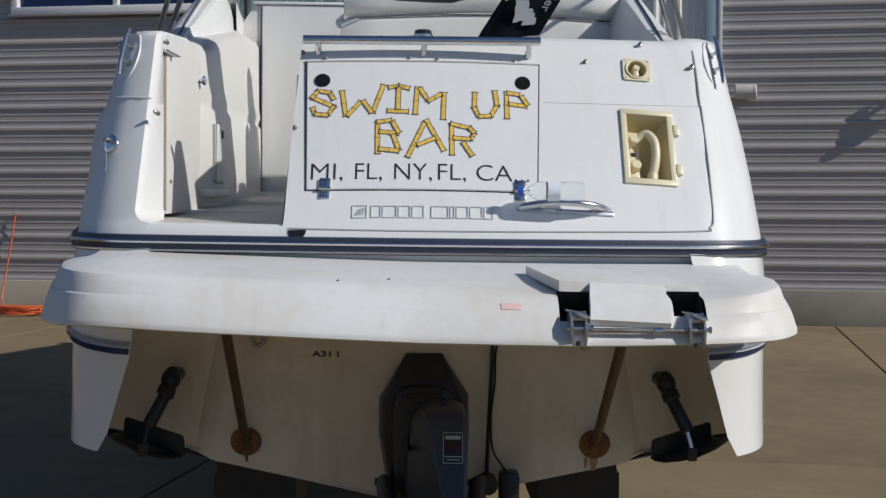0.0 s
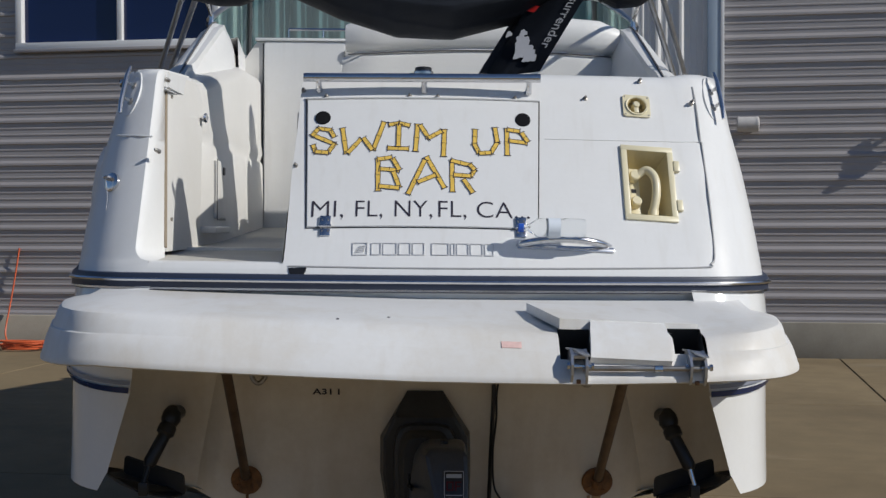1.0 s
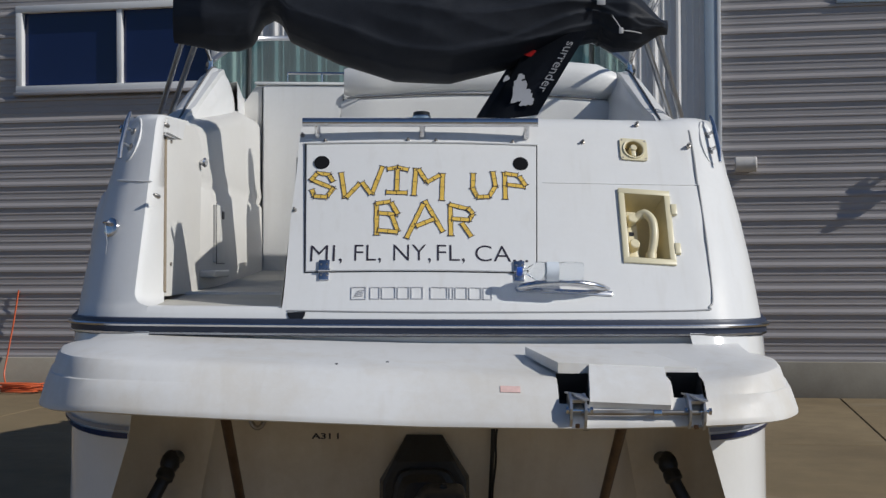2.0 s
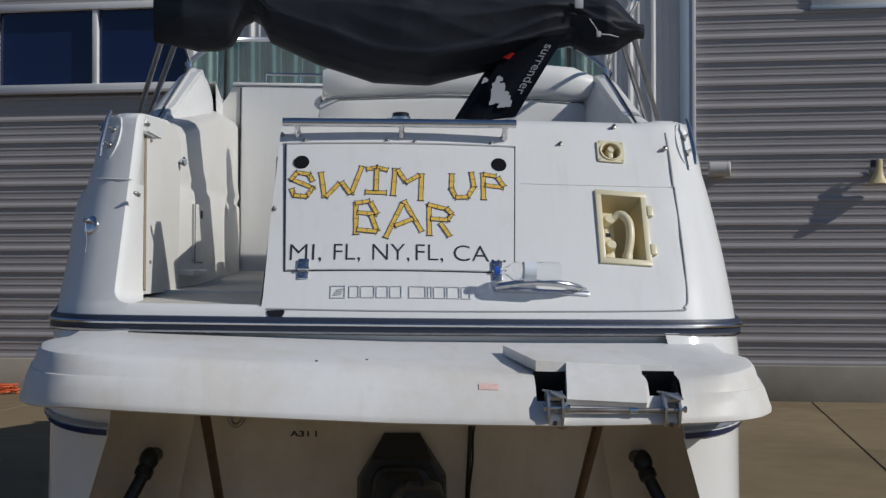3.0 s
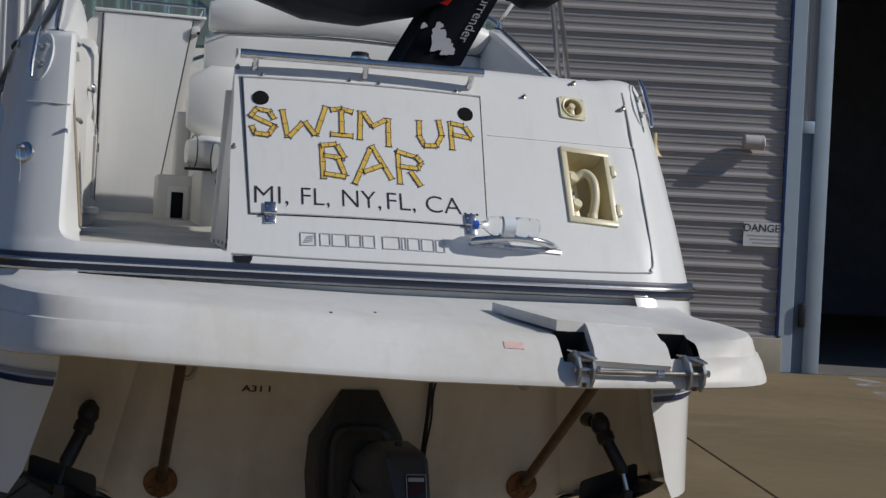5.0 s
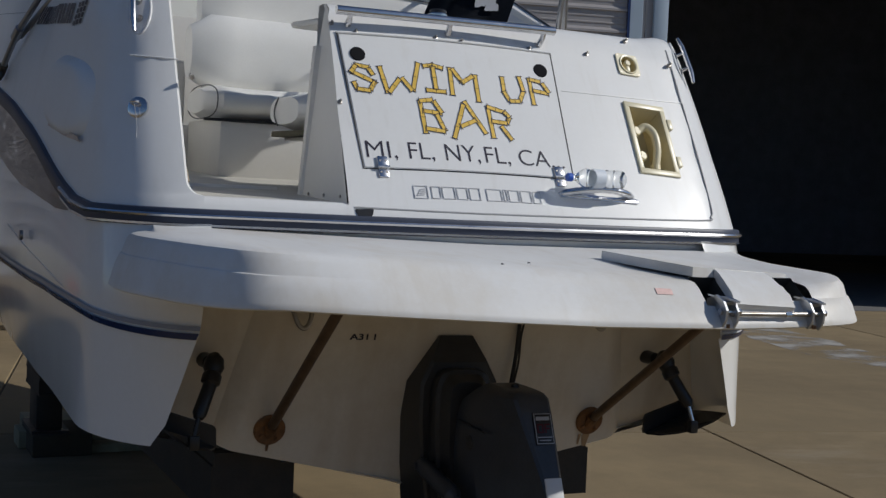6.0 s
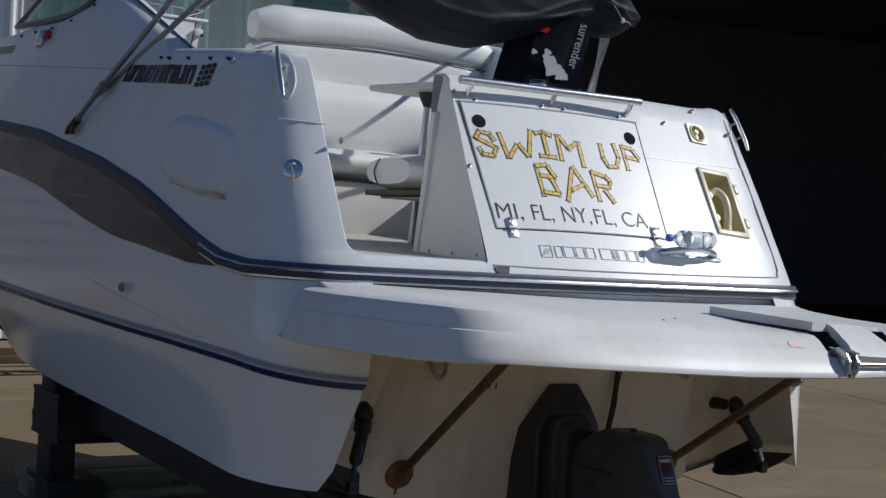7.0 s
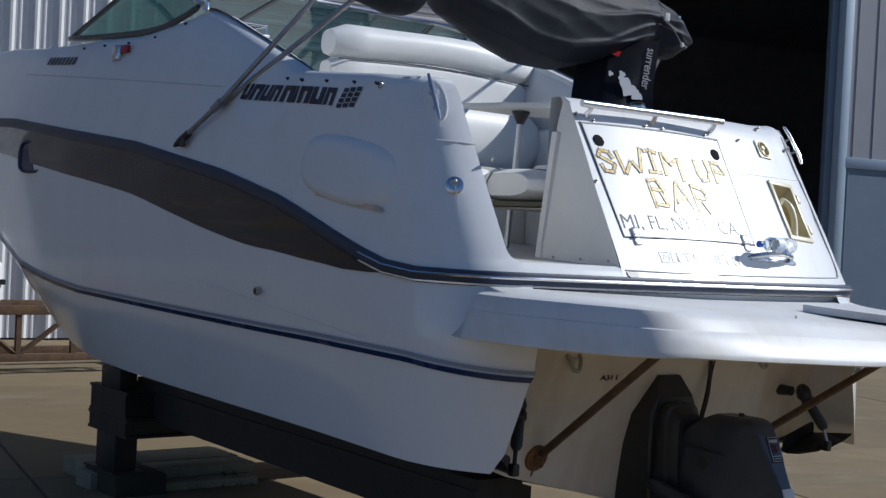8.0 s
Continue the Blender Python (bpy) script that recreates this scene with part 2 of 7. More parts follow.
def sheet_glass(name, color, dust=0.0):
    """A thin tinted sheet: what is behind shows through, with a faint mirror gloss and a film of dust."""
    m = bpy.data.materials.new(name)
    m.use_nodes = True
    n, l = m.node_tree.nodes, m.node_tree.links
    n.remove(n["Principled BSDF"])
    tr, gl, mx = n.new("ShaderNodeBsdfTransparent"), n.new("ShaderNodeBsdfGlossy"), n.new("ShaderNodeMixShader")
    tr.inputs[0].default_value = (*color, 1)
    gl.inputs["Roughness"].default_value = 0.03
    lw, pw = n.new("ShaderNodeLayerWeight"), n.new("ShaderNodeMath")
    pw.operation = "POWER"
    pw.inputs[1].default_value = 4.0
    sc = n.new("ShaderNodeMath")
    sc.operation = "MULTIPLY_ADD"
    sc.inputs[1].default_value = 0.6
    sc.inputs[2].default_value = 0.05
    l.new(lw.outputs["Facing"], pw.inputs[0])
    l.new(pw.outputs[0], sc.inputs[0])
    l.new(sc.outputs[0], mx.inputs[0])
    l.new(tr.outputs[0], mx.inputs[1])
    l.new(gl.outputs[0], mx.inputs[2])
    film, dm = n.new("ShaderNodeBsdfDiffuse"), n.new("ShaderNodeMixShader")
    film.inputs[0].default_value = (0.22, 0.36, 0.37, 1)
    dm.inputs[0].default_value = dust
    l.new(mx.outputs[0], dm.inputs[1])
    l.new(film.outputs[0], dm.inputs[2])
    l.new(dm.outputs[0], n["Material Output"].inputs[0])
    return m


TINT = sheet_glass("green_tinted_glass", (0.42, 0.62, 0.58), 0.10)
TINT_F = sheet_glass("deep_tinted_front_glass", (0.13, 0.26, 0.28), 0.22)
CLEAR = glass_mat("clear_plastic", (0.95, 0.97, 0.98), 0.04, 1.33)
PANE = mat("dark_window_glass", (0.008, 0.016, 0.07), 0.04, var=0.0)

# ---- mesh helpers ----
def smooth_by(me, angle=35):
    for p in me.polygons:
        p.use_smooth = True
    me.set_sharp_from_angle(angle=radians(angle))


def part(name, bm, material, parent=None, label="", smooth=35, m=None):
    me = bpy.data.meshes.new(name)
    bmesh.ops.recalc_face_normals(bm, faces=bm.faces[:])
    bm.to_mesh(me)
    bm.free()
    if smooth:
        smooth_by(me, smooth)
    me.materials.append(material)
    ob = new(name, me)
    ob.parent = parent
    if m is not None:
        ob.matrix_basis = m
    if label:
        ob["label"] = label
    return ob


def thing(name, label, category, group="", kind="", m=None):
    ob = new(name)
    ob.empty_display_size = 0.1
    if m is not None:
        ob.matrix_basis = m
    return tagged(ob, label, category, group, kind)


def BM():
    return bmesh.new()


def box(bm, x0, x1, y0, y1, z0, z1, bevel=0.0, seg=2, m=None):
    r = bmesh.ops.create_cube(bm, size=1.0)
    vs = r["verts"]
    for v in vs:
        v.co = Vector((x0 + (v.co.x + 0.5) * (x1 - x0), y0 + (v.co.y + 0.5) * (y1 - y0), z0 + (v.co.z + 0.5) * (z1 - z0)))
        if m is not None:
            v.co = m @ v.co
    if bevel:
        es = list({e for v in vs for e in v.link_edges})
        bmesh.ops.bevel(bm, geom=es, offset=bevel, segments=seg, affect="EDGES", profile=0.5)
    return bm


def tube(bm, pts, r, seg=10, cap=True):
    """Sweep a round bar along pts; r may be one radius or one per point."""
    pts = [Vector(p) for p in pts]
    rs = r if isinstance(r, (list, tuple)) else [r] * len(pts)
    rings = []
    up = None
    for i, p in enumerate(pts):
        d = (pts[min(i + 1, len(pts) - 1)] - pts[max(i - 1, 0)]).normalized()
        if up is not None and d.dot(last) < -0.3:
            d = -d
        last = d.copy()
        if up is None:
            up = d.orthogonal().normalized()
        side = d.cross(up).normalized()
        up = side.cross(d).normalized()
        rings.append([bm.verts.new(p + (up * cos(a) + side * sin(a)) * rs[i]) for a in [2 * pi * k / seg for k in range(seg)]])
    for a, b in zip(rings, rings[1:]):
        for k in range(seg):
            bm.faces.new((a[k], a[(k + 1) % seg], b[(k + 1) % seg], b[k]))
    if cap:
        bm.faces.new(rings[0])
        bm.faces.new(rings[-1][::-1])
    return bm


def curve_pts(ctrl, n=8):
    """Points of a Catmull-Rom curve through ctrl."""
    c = [Vector(p) for p in ctrl]
    c = [2 * c[0] - c[1]] + c + [2 * c[-1] - c[-2]]
    out = []
    for i in range(1, len(c) - 2):
        for k in range(n):
            t = k / n
            out.append(0.5 * ((2 * c[i]) + (c[i + 1] - c[i - 1]) * t + (2 * c[i - 1] - 5 * c[i] + 4 * c[i + 1] - c[i + 2]) * t * t
                              + (3 * c[i] - c[i - 1] - 3 * c[i + 1] + c[i + 2]) * t ** 3))
    return out + [c[-2]]


def grid(bm, rows, close=False):
    """Quads through rows of points."""
    vs = [[bm.verts.new(p) for p in row] for row in rows]
    for a, b in zip(vs, vs[1:]):
        n = len(a)
        for k in range(n if close else n - 1):
            q = (a[k], a[(k + 1) % n], b[(k + 1) % n], b[k])
            if len({tuple(round(c, 6) for c in v.co) for v in q}) == 4:
                bm.faces.new(q)
            else:
                u = []
                for v in q:
                    if all((v.co - w.co).length > 1e-6 for w in u):
                        u.append(v)
                if len(u) == 3:
                    bm.faces.new(u)
    return vs


def prism(bm, outline, lift):
    """A flat outline (list of 3D points) thickened along the vector lift."""
    a = [bm.verts.new(Vector(p)) for p in outline]
    b = [bm.verts.new(Vector(p) + Vector(lift)) for p in outline]
    bm.faces.new(a[::-1])
    bm.faces.new(b)
    for i in range(len(a)):
        j = (i + 1) % len(a)
        bm.faces.new((a[i], a[j], b[j], b[i]))
    return bm


def disc(bm, c, axis, r, h, seg=24, bevel=0.0):
    c, axis = Vector(c), Vector(axis).normalized()
    if bevel:
        tube(bm, [c, c + axis * (h - bevel), c + axis * h], [r, r, r - bevel], seg)
    else:
        tube(bm, [c, c + axis * h], r, seg)
    return bm


def lettering(name, body, size, m, material, parent, lift=0.001, label="", shear=0.0, space=1.0, thin=0.0):
    cu = bpy.data.curves.new(name, "FONT")
    cu.offset = -thin
    cu.body, cu.size, cu.extrude, cu.shear = body, size, lift, shear
    cu.space_character = space
    cu.align_x, cu.align_y = "CENTER", "CENTER"
    tmp = bpy.data.objects.new(name, cu)
    scene.collection.objects.link(tmp)
    me = bpy.data.meshes.new_from_object(tmp.evaluated_get(bpy.context.evaluated_depsgraph_get()))
    bpy.data.objects.remove(tmp)
    me.materials.clear()
    me.materials.append(material)
    ob = new(name, me)
    ob.parent = parent
    ob.matrix_basis = m
    if label:
        ob["label"] = label
    return ob


def tab(v, xs, ys):
    return float(np.interp(v, xs, ys))

# ---- setting: yard and building ----
WY = 11.41
# the workshop stands at eleven degrees to the boat: its own x runs along the wall
YARD_TURN = Matrix.Translation((5.0, 11.43, 0)) @ Matrix.Rotation(radians(-11.0), 4, "Z") @ Matrix.Translation((-5.0, -11.43, 0))
ground = part("ground", box(BM(), -250, 250, -250, 250, -0.5, -0.012), JOINT, smooth=0)
tagged(ground, "bare earth-toned base under the concrete yard", "ground", kind="structure")


def siding(bm, x0, x1, z0, z1, vertical=False, pitch=0.2850, depth=0.025, y=WY):
    """Ribbed metal sheet: broad ribs with two small stiffening beads between them; runs along x, or up z."""
    prof = [(0.0, 0.0), (0.010, depth), (0.040, depth), (0.078, 0.0), (0.125, 0.0), (0.132, 0.007), (0.15, 0.007), (0.157, 0.0),
            (0.215, 0.0), (0.222, 0.007), (0.24, 0.007), (0.247, 0.0)]
    a, b = (x0, x1) if vertical else (z0, z1)
    pts = []
    k = math.floor(a / pitch) - 1
    while k * pitch < b:
        pts += [(k * pitch + (0.02 if vertical else 0.131) + u * pitch / 0.305, d) for u, d in prof]
        k += 1
    inside = [(u, d) for u, d in pts if a < u < b]
    pts = [(a, inside[0][1])] + inside + [(b, inside[-1][1])]
    if vertical:
        grid(bm, [[(u, y - d, z0) for u, d in pts], [(u, y - d, z1) for u, d in pts]])
    else:
        grid(bm, [[(x0, y - d, u) for u, d in pts], [(x1, y - d, u) for u, d in pts]])
    return bm


FT, TOP = 0.43, 7.5
WX0, WZ0, WZ1 = -5.45, 4.04, 5.02
wall = part("wall_north", box(box(BM(), -30, WX0, WY + 0.03, WY + 0.2, 0.0, TOP), 3.50, 8.12, WY + 0.03, WY + 0.2, 0.0, TOP), SIDING, smooth=0)
tagged(wall, "grey ribbed metal wall of a large workshop building", "wall", kind="structure")
bm = BM()
box(bm, WX0, -2.71, WY + 0.03, WY + 0.2, 0.0, WZ0)
box(bm, WX0, -2.71, WY + 0.03, WY + 0.2, WZ1, TOP)
box(bm, -2.71, 3.50, WY + 0.06, WY + 0.2, 5.6, TOP)
box(bm, 8.12, 14.55, WY, WY + 0.2, 6.3, TOP)
box(bm, 14.55, 40, WY + 0.03, WY + 0.2, 0.0, TOP)
part("wall_core", bm, SIDING, wall, smooth=0)
for x0, x1, z0, z1 in ((-30, WX0 - 0.06, FT, TOP), (WX0 - 0.06, -2.71, FT, WZ0 - 0.09), (WX0 - 0.06, -2.71, WZ1 + 0.09, TOP), (3.70, 7.60, FT, TOP), (20.2, 40, FT, TOP)):
    part("siding_sheet", siding(BM(), x0, x1, z0, z1), SIDING, wall, smooth=0)
for x0, x1 in ((-30, -2.77), (3.56, 7.60)):
    part("footing", box(BM(), x0, x1, WY - 0.10, WY, -0.05, FT, 0.012), KERB, wall, "bare concrete footing along the wall")
part("base_flashing", box(box(BM(), -30, -2.77, WY - 0.045, WY - 0.03, FT - 0.03, FT + 0.03), 3.70, 7.60, WY - 0.045, WY - 0.03, FT - 0.03, FT + 0.03), SIDING, wall)
roof = part("roof", box(BM(), -30, 40, WY - 0.5, WY + 15, TOP, TOP + 0.3), SIDING, smooth=0)
tagged(roof, "grey metal roof edge of the workshop", "roof", kind="structure")

# strip window high in the wall
win = part("window_1", box(BM(), WX0, -2.77, WY + 0.03, WY + 0.05, WZ0, WZ1), PANE, smooth=0)
tagged(win, "dark blue strip window in white frame", "window", kind="structure")
bm = BM()
box(bm, WX0 - 0.07, -2.70, WY - 0.07, WY + 0.06, WZ0 - 0.09, WZ0, 0.006)
box(bm, WX0 - 0.07, -2.70, WY - 0.07, WY + 0.06, WZ1, WZ1 + 0.09, 0.006)
box(bm, WX0 - 0.07, WX0 + 0.02, WY - 0.068, WY + 0.06, WZ0 - 0.002, WZ1 + 0.002, 0.006)
box(bm, -2.79, -2.70, WY - 0.068, WY + 0.06, WZ0 - 0.002, WZ1 + 0.002, 0.006)
part("window_frame", bm, WTRIM, win)
part("mullion", box(BM(), -4.10, -4.03, WY - 0.05, WY + 0.03, WZ0, WZ1, 0.005), WTRIM, win)
part("window_sill", box(BM(), WX0 - 0.09, -2.68, WY - 0.10, WY - 0.02, WZ0 - 0.13, WZ0 - 0.09, 0.004), SIDING, win)

# closed sliding door of white vertical sheets
door1 = part("door_1", siding(BM(), -2.70, 3.50, 0.02, 5.6, True, depth=0.034, y=WY - 0.01), WHITE_S, smooth=0)
tagged(door1, "closed sliding door of white vertical ribbed sheets", "door", kind="structure")
part("door_backing", box(BM(), -2.70, 3.50, WY, WY + 0.05, 0.02, 5.6), WHITE_S, door1, smooth=0)
part("door_track", box(BM(), -2.6, 3.9, WY - 0.16, WY - 0.02, 5.6, 5.78, 0.01), TRIM, door1)
part("door_post", box(BM(), 3.50, 3.68, WY - 0.09, WY, 0.0, TOP, 0.008), TRIM, door1, "pale blue post beside the sliding door")
part("post_edge", box(BM(), 3.655, 3.70, WY - 0.10, WY - 0.06, 0.0, TOP, 0.004), WTRIM, door1)

# open doorway into the dark workshop
door2 = part("door_2", box(BM(), 7.565, 7.745, WY - 0.045, WY + 0.02, 0.0, 6.3, 0.006), TRIM, smooth=0)
tagged(door2, "tall open doorway with pale blue framed jambs", "door", kind="structure")
part("jamb_outer", box(BM(), 7.90, 8.10, WY - 0.045, WY + 0.25, 0.0, 6.3, 0.006), TRIM, door2)
part("jamb_cross", box(BM(), 7.735, 7.91, WY - 0.043, WY + 0.02, 3.01, 3.165, 0.006), TRIM, door2)
part("jamb_upper_panel", box(BM(), 7.74, 7.905, WY + 0.0, WY + 0.03, 3.16, 6.3), SIDING, door2, smooth=0)
part("jamb_upper_seam", box(BM(), 7.80, 7.845, WY - 0.02, WY + 0.002, 3.165, 6.3, 0.004), SIDING, door2, smooth=0)
part("jamb_lower_panel", box(BM(), 7.74, 7.905, WY + 0.0, WY + 0.03, 0.0, 3.02), LEAF, door2, smooth=0)
part("jamb_corner_bead", box(BM(), 7.535, 7.568, WY - 0.05, WY, 0.0, 6.3), BLUE, door2)
part("jamb_latch", box(BM(), 7.80, 7.89, WY - 0.09, WY - 0.04, 0.58, 0.88, 0.02), BLACK, door2, "black rubber latch block")
part("far_jamb", box(BM(), 14.42, 14.60, WY - 0.045, WY + 0.2, 0.02, 6.3, 0.006), TRIM, door2, "slate blue jamb of the doorway")
part("far_jamb_return", box(BM(), 14.27, 14.42, WY + 0.10, WY + 0.2, 0.02, 6.3, 0.006), LEAF, door2)
bm = box(BM(), 14.60, 20.2, WY - 0.01, WY + 0.03, 3.05, 6.3)
for k in range(9):
    box(bm, 14.735 + 0.42 * k, 14.765 + 0.42 * k, WY - 0.022, WY - 0.008, 3.06, 6.3, 0.004)
part("door_leaf", bm, LEAF_UP, door2, "dull grey upper sheets of the door leaf", smooth=0)
bm = box(BM(), 14.60, 20.2, WY - 0.01, WY + 0.03, 0.05, 2.90)
box(bm, 14.66, 14.69, WY - 0.018, WY - 0.008, 0.06, 2.89, 0.003)
part("door_leaf_lower", bm, LEAF, door2, smooth=0)
part("door_leaf_rail", box(BM(), 14.59, 20.2, WY - 0.05, WY + 0.02, 2.89, 3.065, 0.006), TRIM, door2)
room = part("floor", box(BM(), 3.0, 30, WY - 0.02, WY + 15, -0.3, -0.002), DARK, smooth=0)
tagged(room, "dark concrete floor inside the workshop", "floor", kind="structure")
building = [wall, roof, win, door1, door2, room]
for nm, b in (("wall_east", (30, 30.2, WY + 0.2, WY + 15, 0, TOP)), ("wall_west", (2.8, 3.0, WY + 0.2, WY + 15, 0, TOP)), ("wall_back", (2.8, 30.2, WY + 15, WY + 15.2, 0, TOP))):
    building.append(part(nm, box(BM(), *b), DARKWALL, smooth=0))
    tagged(building[-1], "unlit dark inner wall of the workshop", "wall", kind="structure")
building.append(part("ceiling", box(BM(), 2.8, 30.2, WY + 0.2, WY + 15, TOP - 0.1, TOP - 0.005), DARKWALL, smooth=0))
tagged(building[-1], "unlit dark workshop ceiling", "ceiling", kind="structure")
for ob in building:
    ob.matrix_world = YARD_TURN @ ob.matrix_world

# concrete slabs of the yard, set askew to the boat
SA = math.atan2(0.196, 0.98)
yard = thing("pavement", "pale tan concrete yard of large cast slabs", "pavement", kind="structure", m=Matrix.Translation((5.04, 11.35, 0)) @ Matrix.Rotation(-SA, 4, "Z"))
slab_meshes = {}
SW, SL = 4.6, 4.28
for i in range(-7, 7):
    for j in range(-9, 1):
        lx0, ly0 = i * SW + 0.007, j * SL - 4.28
        if "s" not in slab_meshes:
            o = part("slab", box(BM(), 0, SW - 0.014, 0, SL - 0.014, -0.10, 0, 0.006, 1), CONC, yard, smooth=0)
            slab_meshes["s"] = o.data
        else:
            o = new("slab", slab_meshes["s"])
            o.parent = yard
        o.matrix_basis = Matrix.Translation((lx0, ly0, 0))
outer = BM()
for x0, x1, y0, y1 in ((-245, 245, -245, -47), (-245, 245, 8, 245), (-245, -33, -47, 8), (32.5, 245, -47, 8)):
    box(outer, x0, x1, y0, y1, -0.10, -0.001)
part("outer_slab", outer, CONC, yard, smooth=0)

# pale patchy streak by the doorway, a thin lighter sheet over the slabs
trail = [(8.35, 10.5, 0.10), (8.15, 9.7, 0.22), (8.0, 9.0, 0.30), (7.75, 8.1, 0.36), (7.45, 6.9, 0.42), (7.25, 6.0, 0.36), (7.15, 5.2, 0.12)]
spine = curve_pts([(x, y, w) for x, y, w in trail], 6)
bm = BM()
noise.seed_set(11)
grid(bm, [[(p.x - f * p.z * (1 + 0.4 * noise.noise((p.y * 1.7, f, 0))), p.y + 0.25 * f * p.z, 0.003) for f in (-1, -0.5, 0, 0.5, 1)] for p in spine])
part("wash_trail", bm, PALE_STREAK, yard, "pale patchy streak on the concrete", smooth=0, m=yard.matrix_basis.inverted())

# plain unseen walls added behind and beside the walk, to give reflections a horizon
for nm, b in (("wall_south", (-60, 60, -52.2, -52, 0, 5.5)), ("wall_yard_west", (-48.2, -48, -52, 11, 0, 5.5)), ("wall_yard_east", (48, 48.2, -52, 11, 0, 5.5))):
    tagged(part(nm, box(BM(), *b), SIDING, smooth=0), "plain grey unseen wall added round the yard for reflections", "wall", kind="structure")

# ---- wall fixtures ----
def wall_horn(u, z):
    """Loudspeaker horn with a flattened mouth turned down, its driver behind the neck."""
    t = thing("wall_horn", "cream conical horn on a bracket on the metal wall", "horn", m=YARD_TURN @ Matrix.Translation((u, WY - 0.145, z)))
    bm = BM()
    box(bm, -0.075, -0.035, -0.02, 0.118, 0.13, 0.17, 0.006)
    box(bm, -0.09, -0.02, 0.108, 0.122, 0.09, 0.21, 0.004)
    part("bracket", bm, STEEL, t)
    prof = [(0.275, 0.040, 0.036), (0.255, 0.045, 0.04), (0.20, 0.046, 0.04), (0.15, 0.053, 0.044), (0.10, 0.066, 0.05), (0.05, 0.09, 0.072), (0.015, 0.118, 0.088), (0.0, 0.130, 0.095), (0.004, 0.122, 0.088), (0.05, 0.08, 0.06)]
    rows = [[(a * cos(2 * pi * k / 24) + 0.05 * h, b * sin(2 * pi * k / 24), h) for k in range(24)] for h, a, b in prof]
    bm = BM()
    grid(bm, rows, True)
    part("bell", bm, CREAM_D, t)
    part("driver", disc(BM(), (-0.045, 0.01, 0.19), (0, 0, 1), 0.042, 0.09, 16, 0.01), BLACK, t, "dark driver behind the neck of the horn")
    part("cap", disc(BM(), (0.014, 0, 0.277), (0, 0, 1), 0.040, 0.012, 18, 0.004), CREAM, t)
    return t


LAMP = mat("weathered_lamp_grey", (0.52, 0.50, 0.48), 0.6, var=0.15)


def flood_lamp(x, z):
    t = thing("wall_lamp", "grey tubular lamp on a short arm on the wall", "lamp", m=YARD_TURN @ Matrix.Translation((x, WY - 0.03, z)))
    part("arm", tube(BM(), [(-0.02, 0.02, 0.0), (-0.02, -0.02, 0.0), (-0.02, -0.06, 0.0)], 0.022, 10), STEEL, t)
    bm = BM()
    tube(bm, [(-0.165, -0.092, 0), (-0.155, -0.092, 0), (0.085, -0.092, 0), (0.095, -0.092, 0)], [0.078, 0.09, 0.09, 0.078], 20)
    part("housing", bm, LAMP, t)
    part("end_ring", tube(BM(), [(0.060, -0.092, 0), (0.078, -0.092, 0)], 0.0935, 20), LAMP, t)
    return t


wall_horn(5.832, 2.62)
flood_lamp(7.145, 2.86)
flood_lamp(4.015, 2.815)
ds = thing("danger_sign", "white metal warning sign with dark lettering", "sign", m=YARD_TURN @ Matrix.Translation((7.33, WY - 0.038, 1.72)))
part("plate", box(BM(), -0.27, 0.27, -0.004, 0.003, -0.15, 0.15), WTRIM, ds)
lettering("word", "DANGER", 0.135, Matrix.Translation((0, -0.006, 0.075)) @ pose(0, 0, 0, 90), INK, ds)
for k in range(3):
    part("text_bar", box(BM(), -0.22 + 0.03 * k, 0.22 - 0.02 * k, -0.0055, -0.004, -0.03 - 0.045 * k, -0.01 - 0.045 * k), GREYINK, ds)
bs = thing("wall_cabinet_sign", "pale blank panel box fixed high on the wall", "panel", m=YARD_TURN @ Matrix.Translation((5.565, WY - 0.03, 5.285)))
part("panel", box(BM(), -0.48, 0.48, -0.012, 0.02, -0.5, 0.5, 0.006), WTRIM, bs)
part("rim", box(BM(), -0.50, 0.50, -0.02, 0.02, -0.55, -0.5, 0.006), TRIM, bs)
cord = thing("extension_cord", "orange extension cord hanging down the wall and coiled", "cord", m=YARD_TURN @ Matrix.Translation((-5.48, WY - 0.25, 0)))
hang = curve_pts([(-0.02, 0.205, 1.32), (-0.08, 0.18, 0.9), (-0.13, 0.12, 0.5), (-0.14, 0.03, 0.2), (0.0, -0.12, 0.02)], 6)
part("drop", tube(BM(), hang, 0.012, 6), HOSE, cord)
coil = [(0.25 + (0.30 + 0.05 * sin(k * 0.9)) * cos(k * 0.55), -0.25 + (0.17 + 0.03 * cos(k * 0.7)) * sin(k * 0.55), 0.015 + 0.004 * k * 0.5) for k in range(58)]
part("coil", tube(BM(), coil, 0.012, 6), HOSE, cord)

# ---- the boat: form lines in its own frame (x starboard, y to the bow, z up) ----
def hb(y):
    return tab(y, (-0.1, 0.03, 0.4, 1.0, 2.0, 3.2, 4.0, 5.04, 6.08, 6.99, 7.64, 8.03), (1.225, 1.225, 1.262, 1.292, 1.305, 1.295, 1.24, 1.12, 0.90, 0.60, 0.30, 0.02))


def zr(y):
    return tab(y, (-0.3, 0.0, 0.2, 0.44, 0.66, 0.89, 1.395, 2.29, 4.34, 8.03), (1.08, 1.08, 1.10, 1.176, 1.25, 1.327, 1.436, 1.576, 1.768, 1.93))


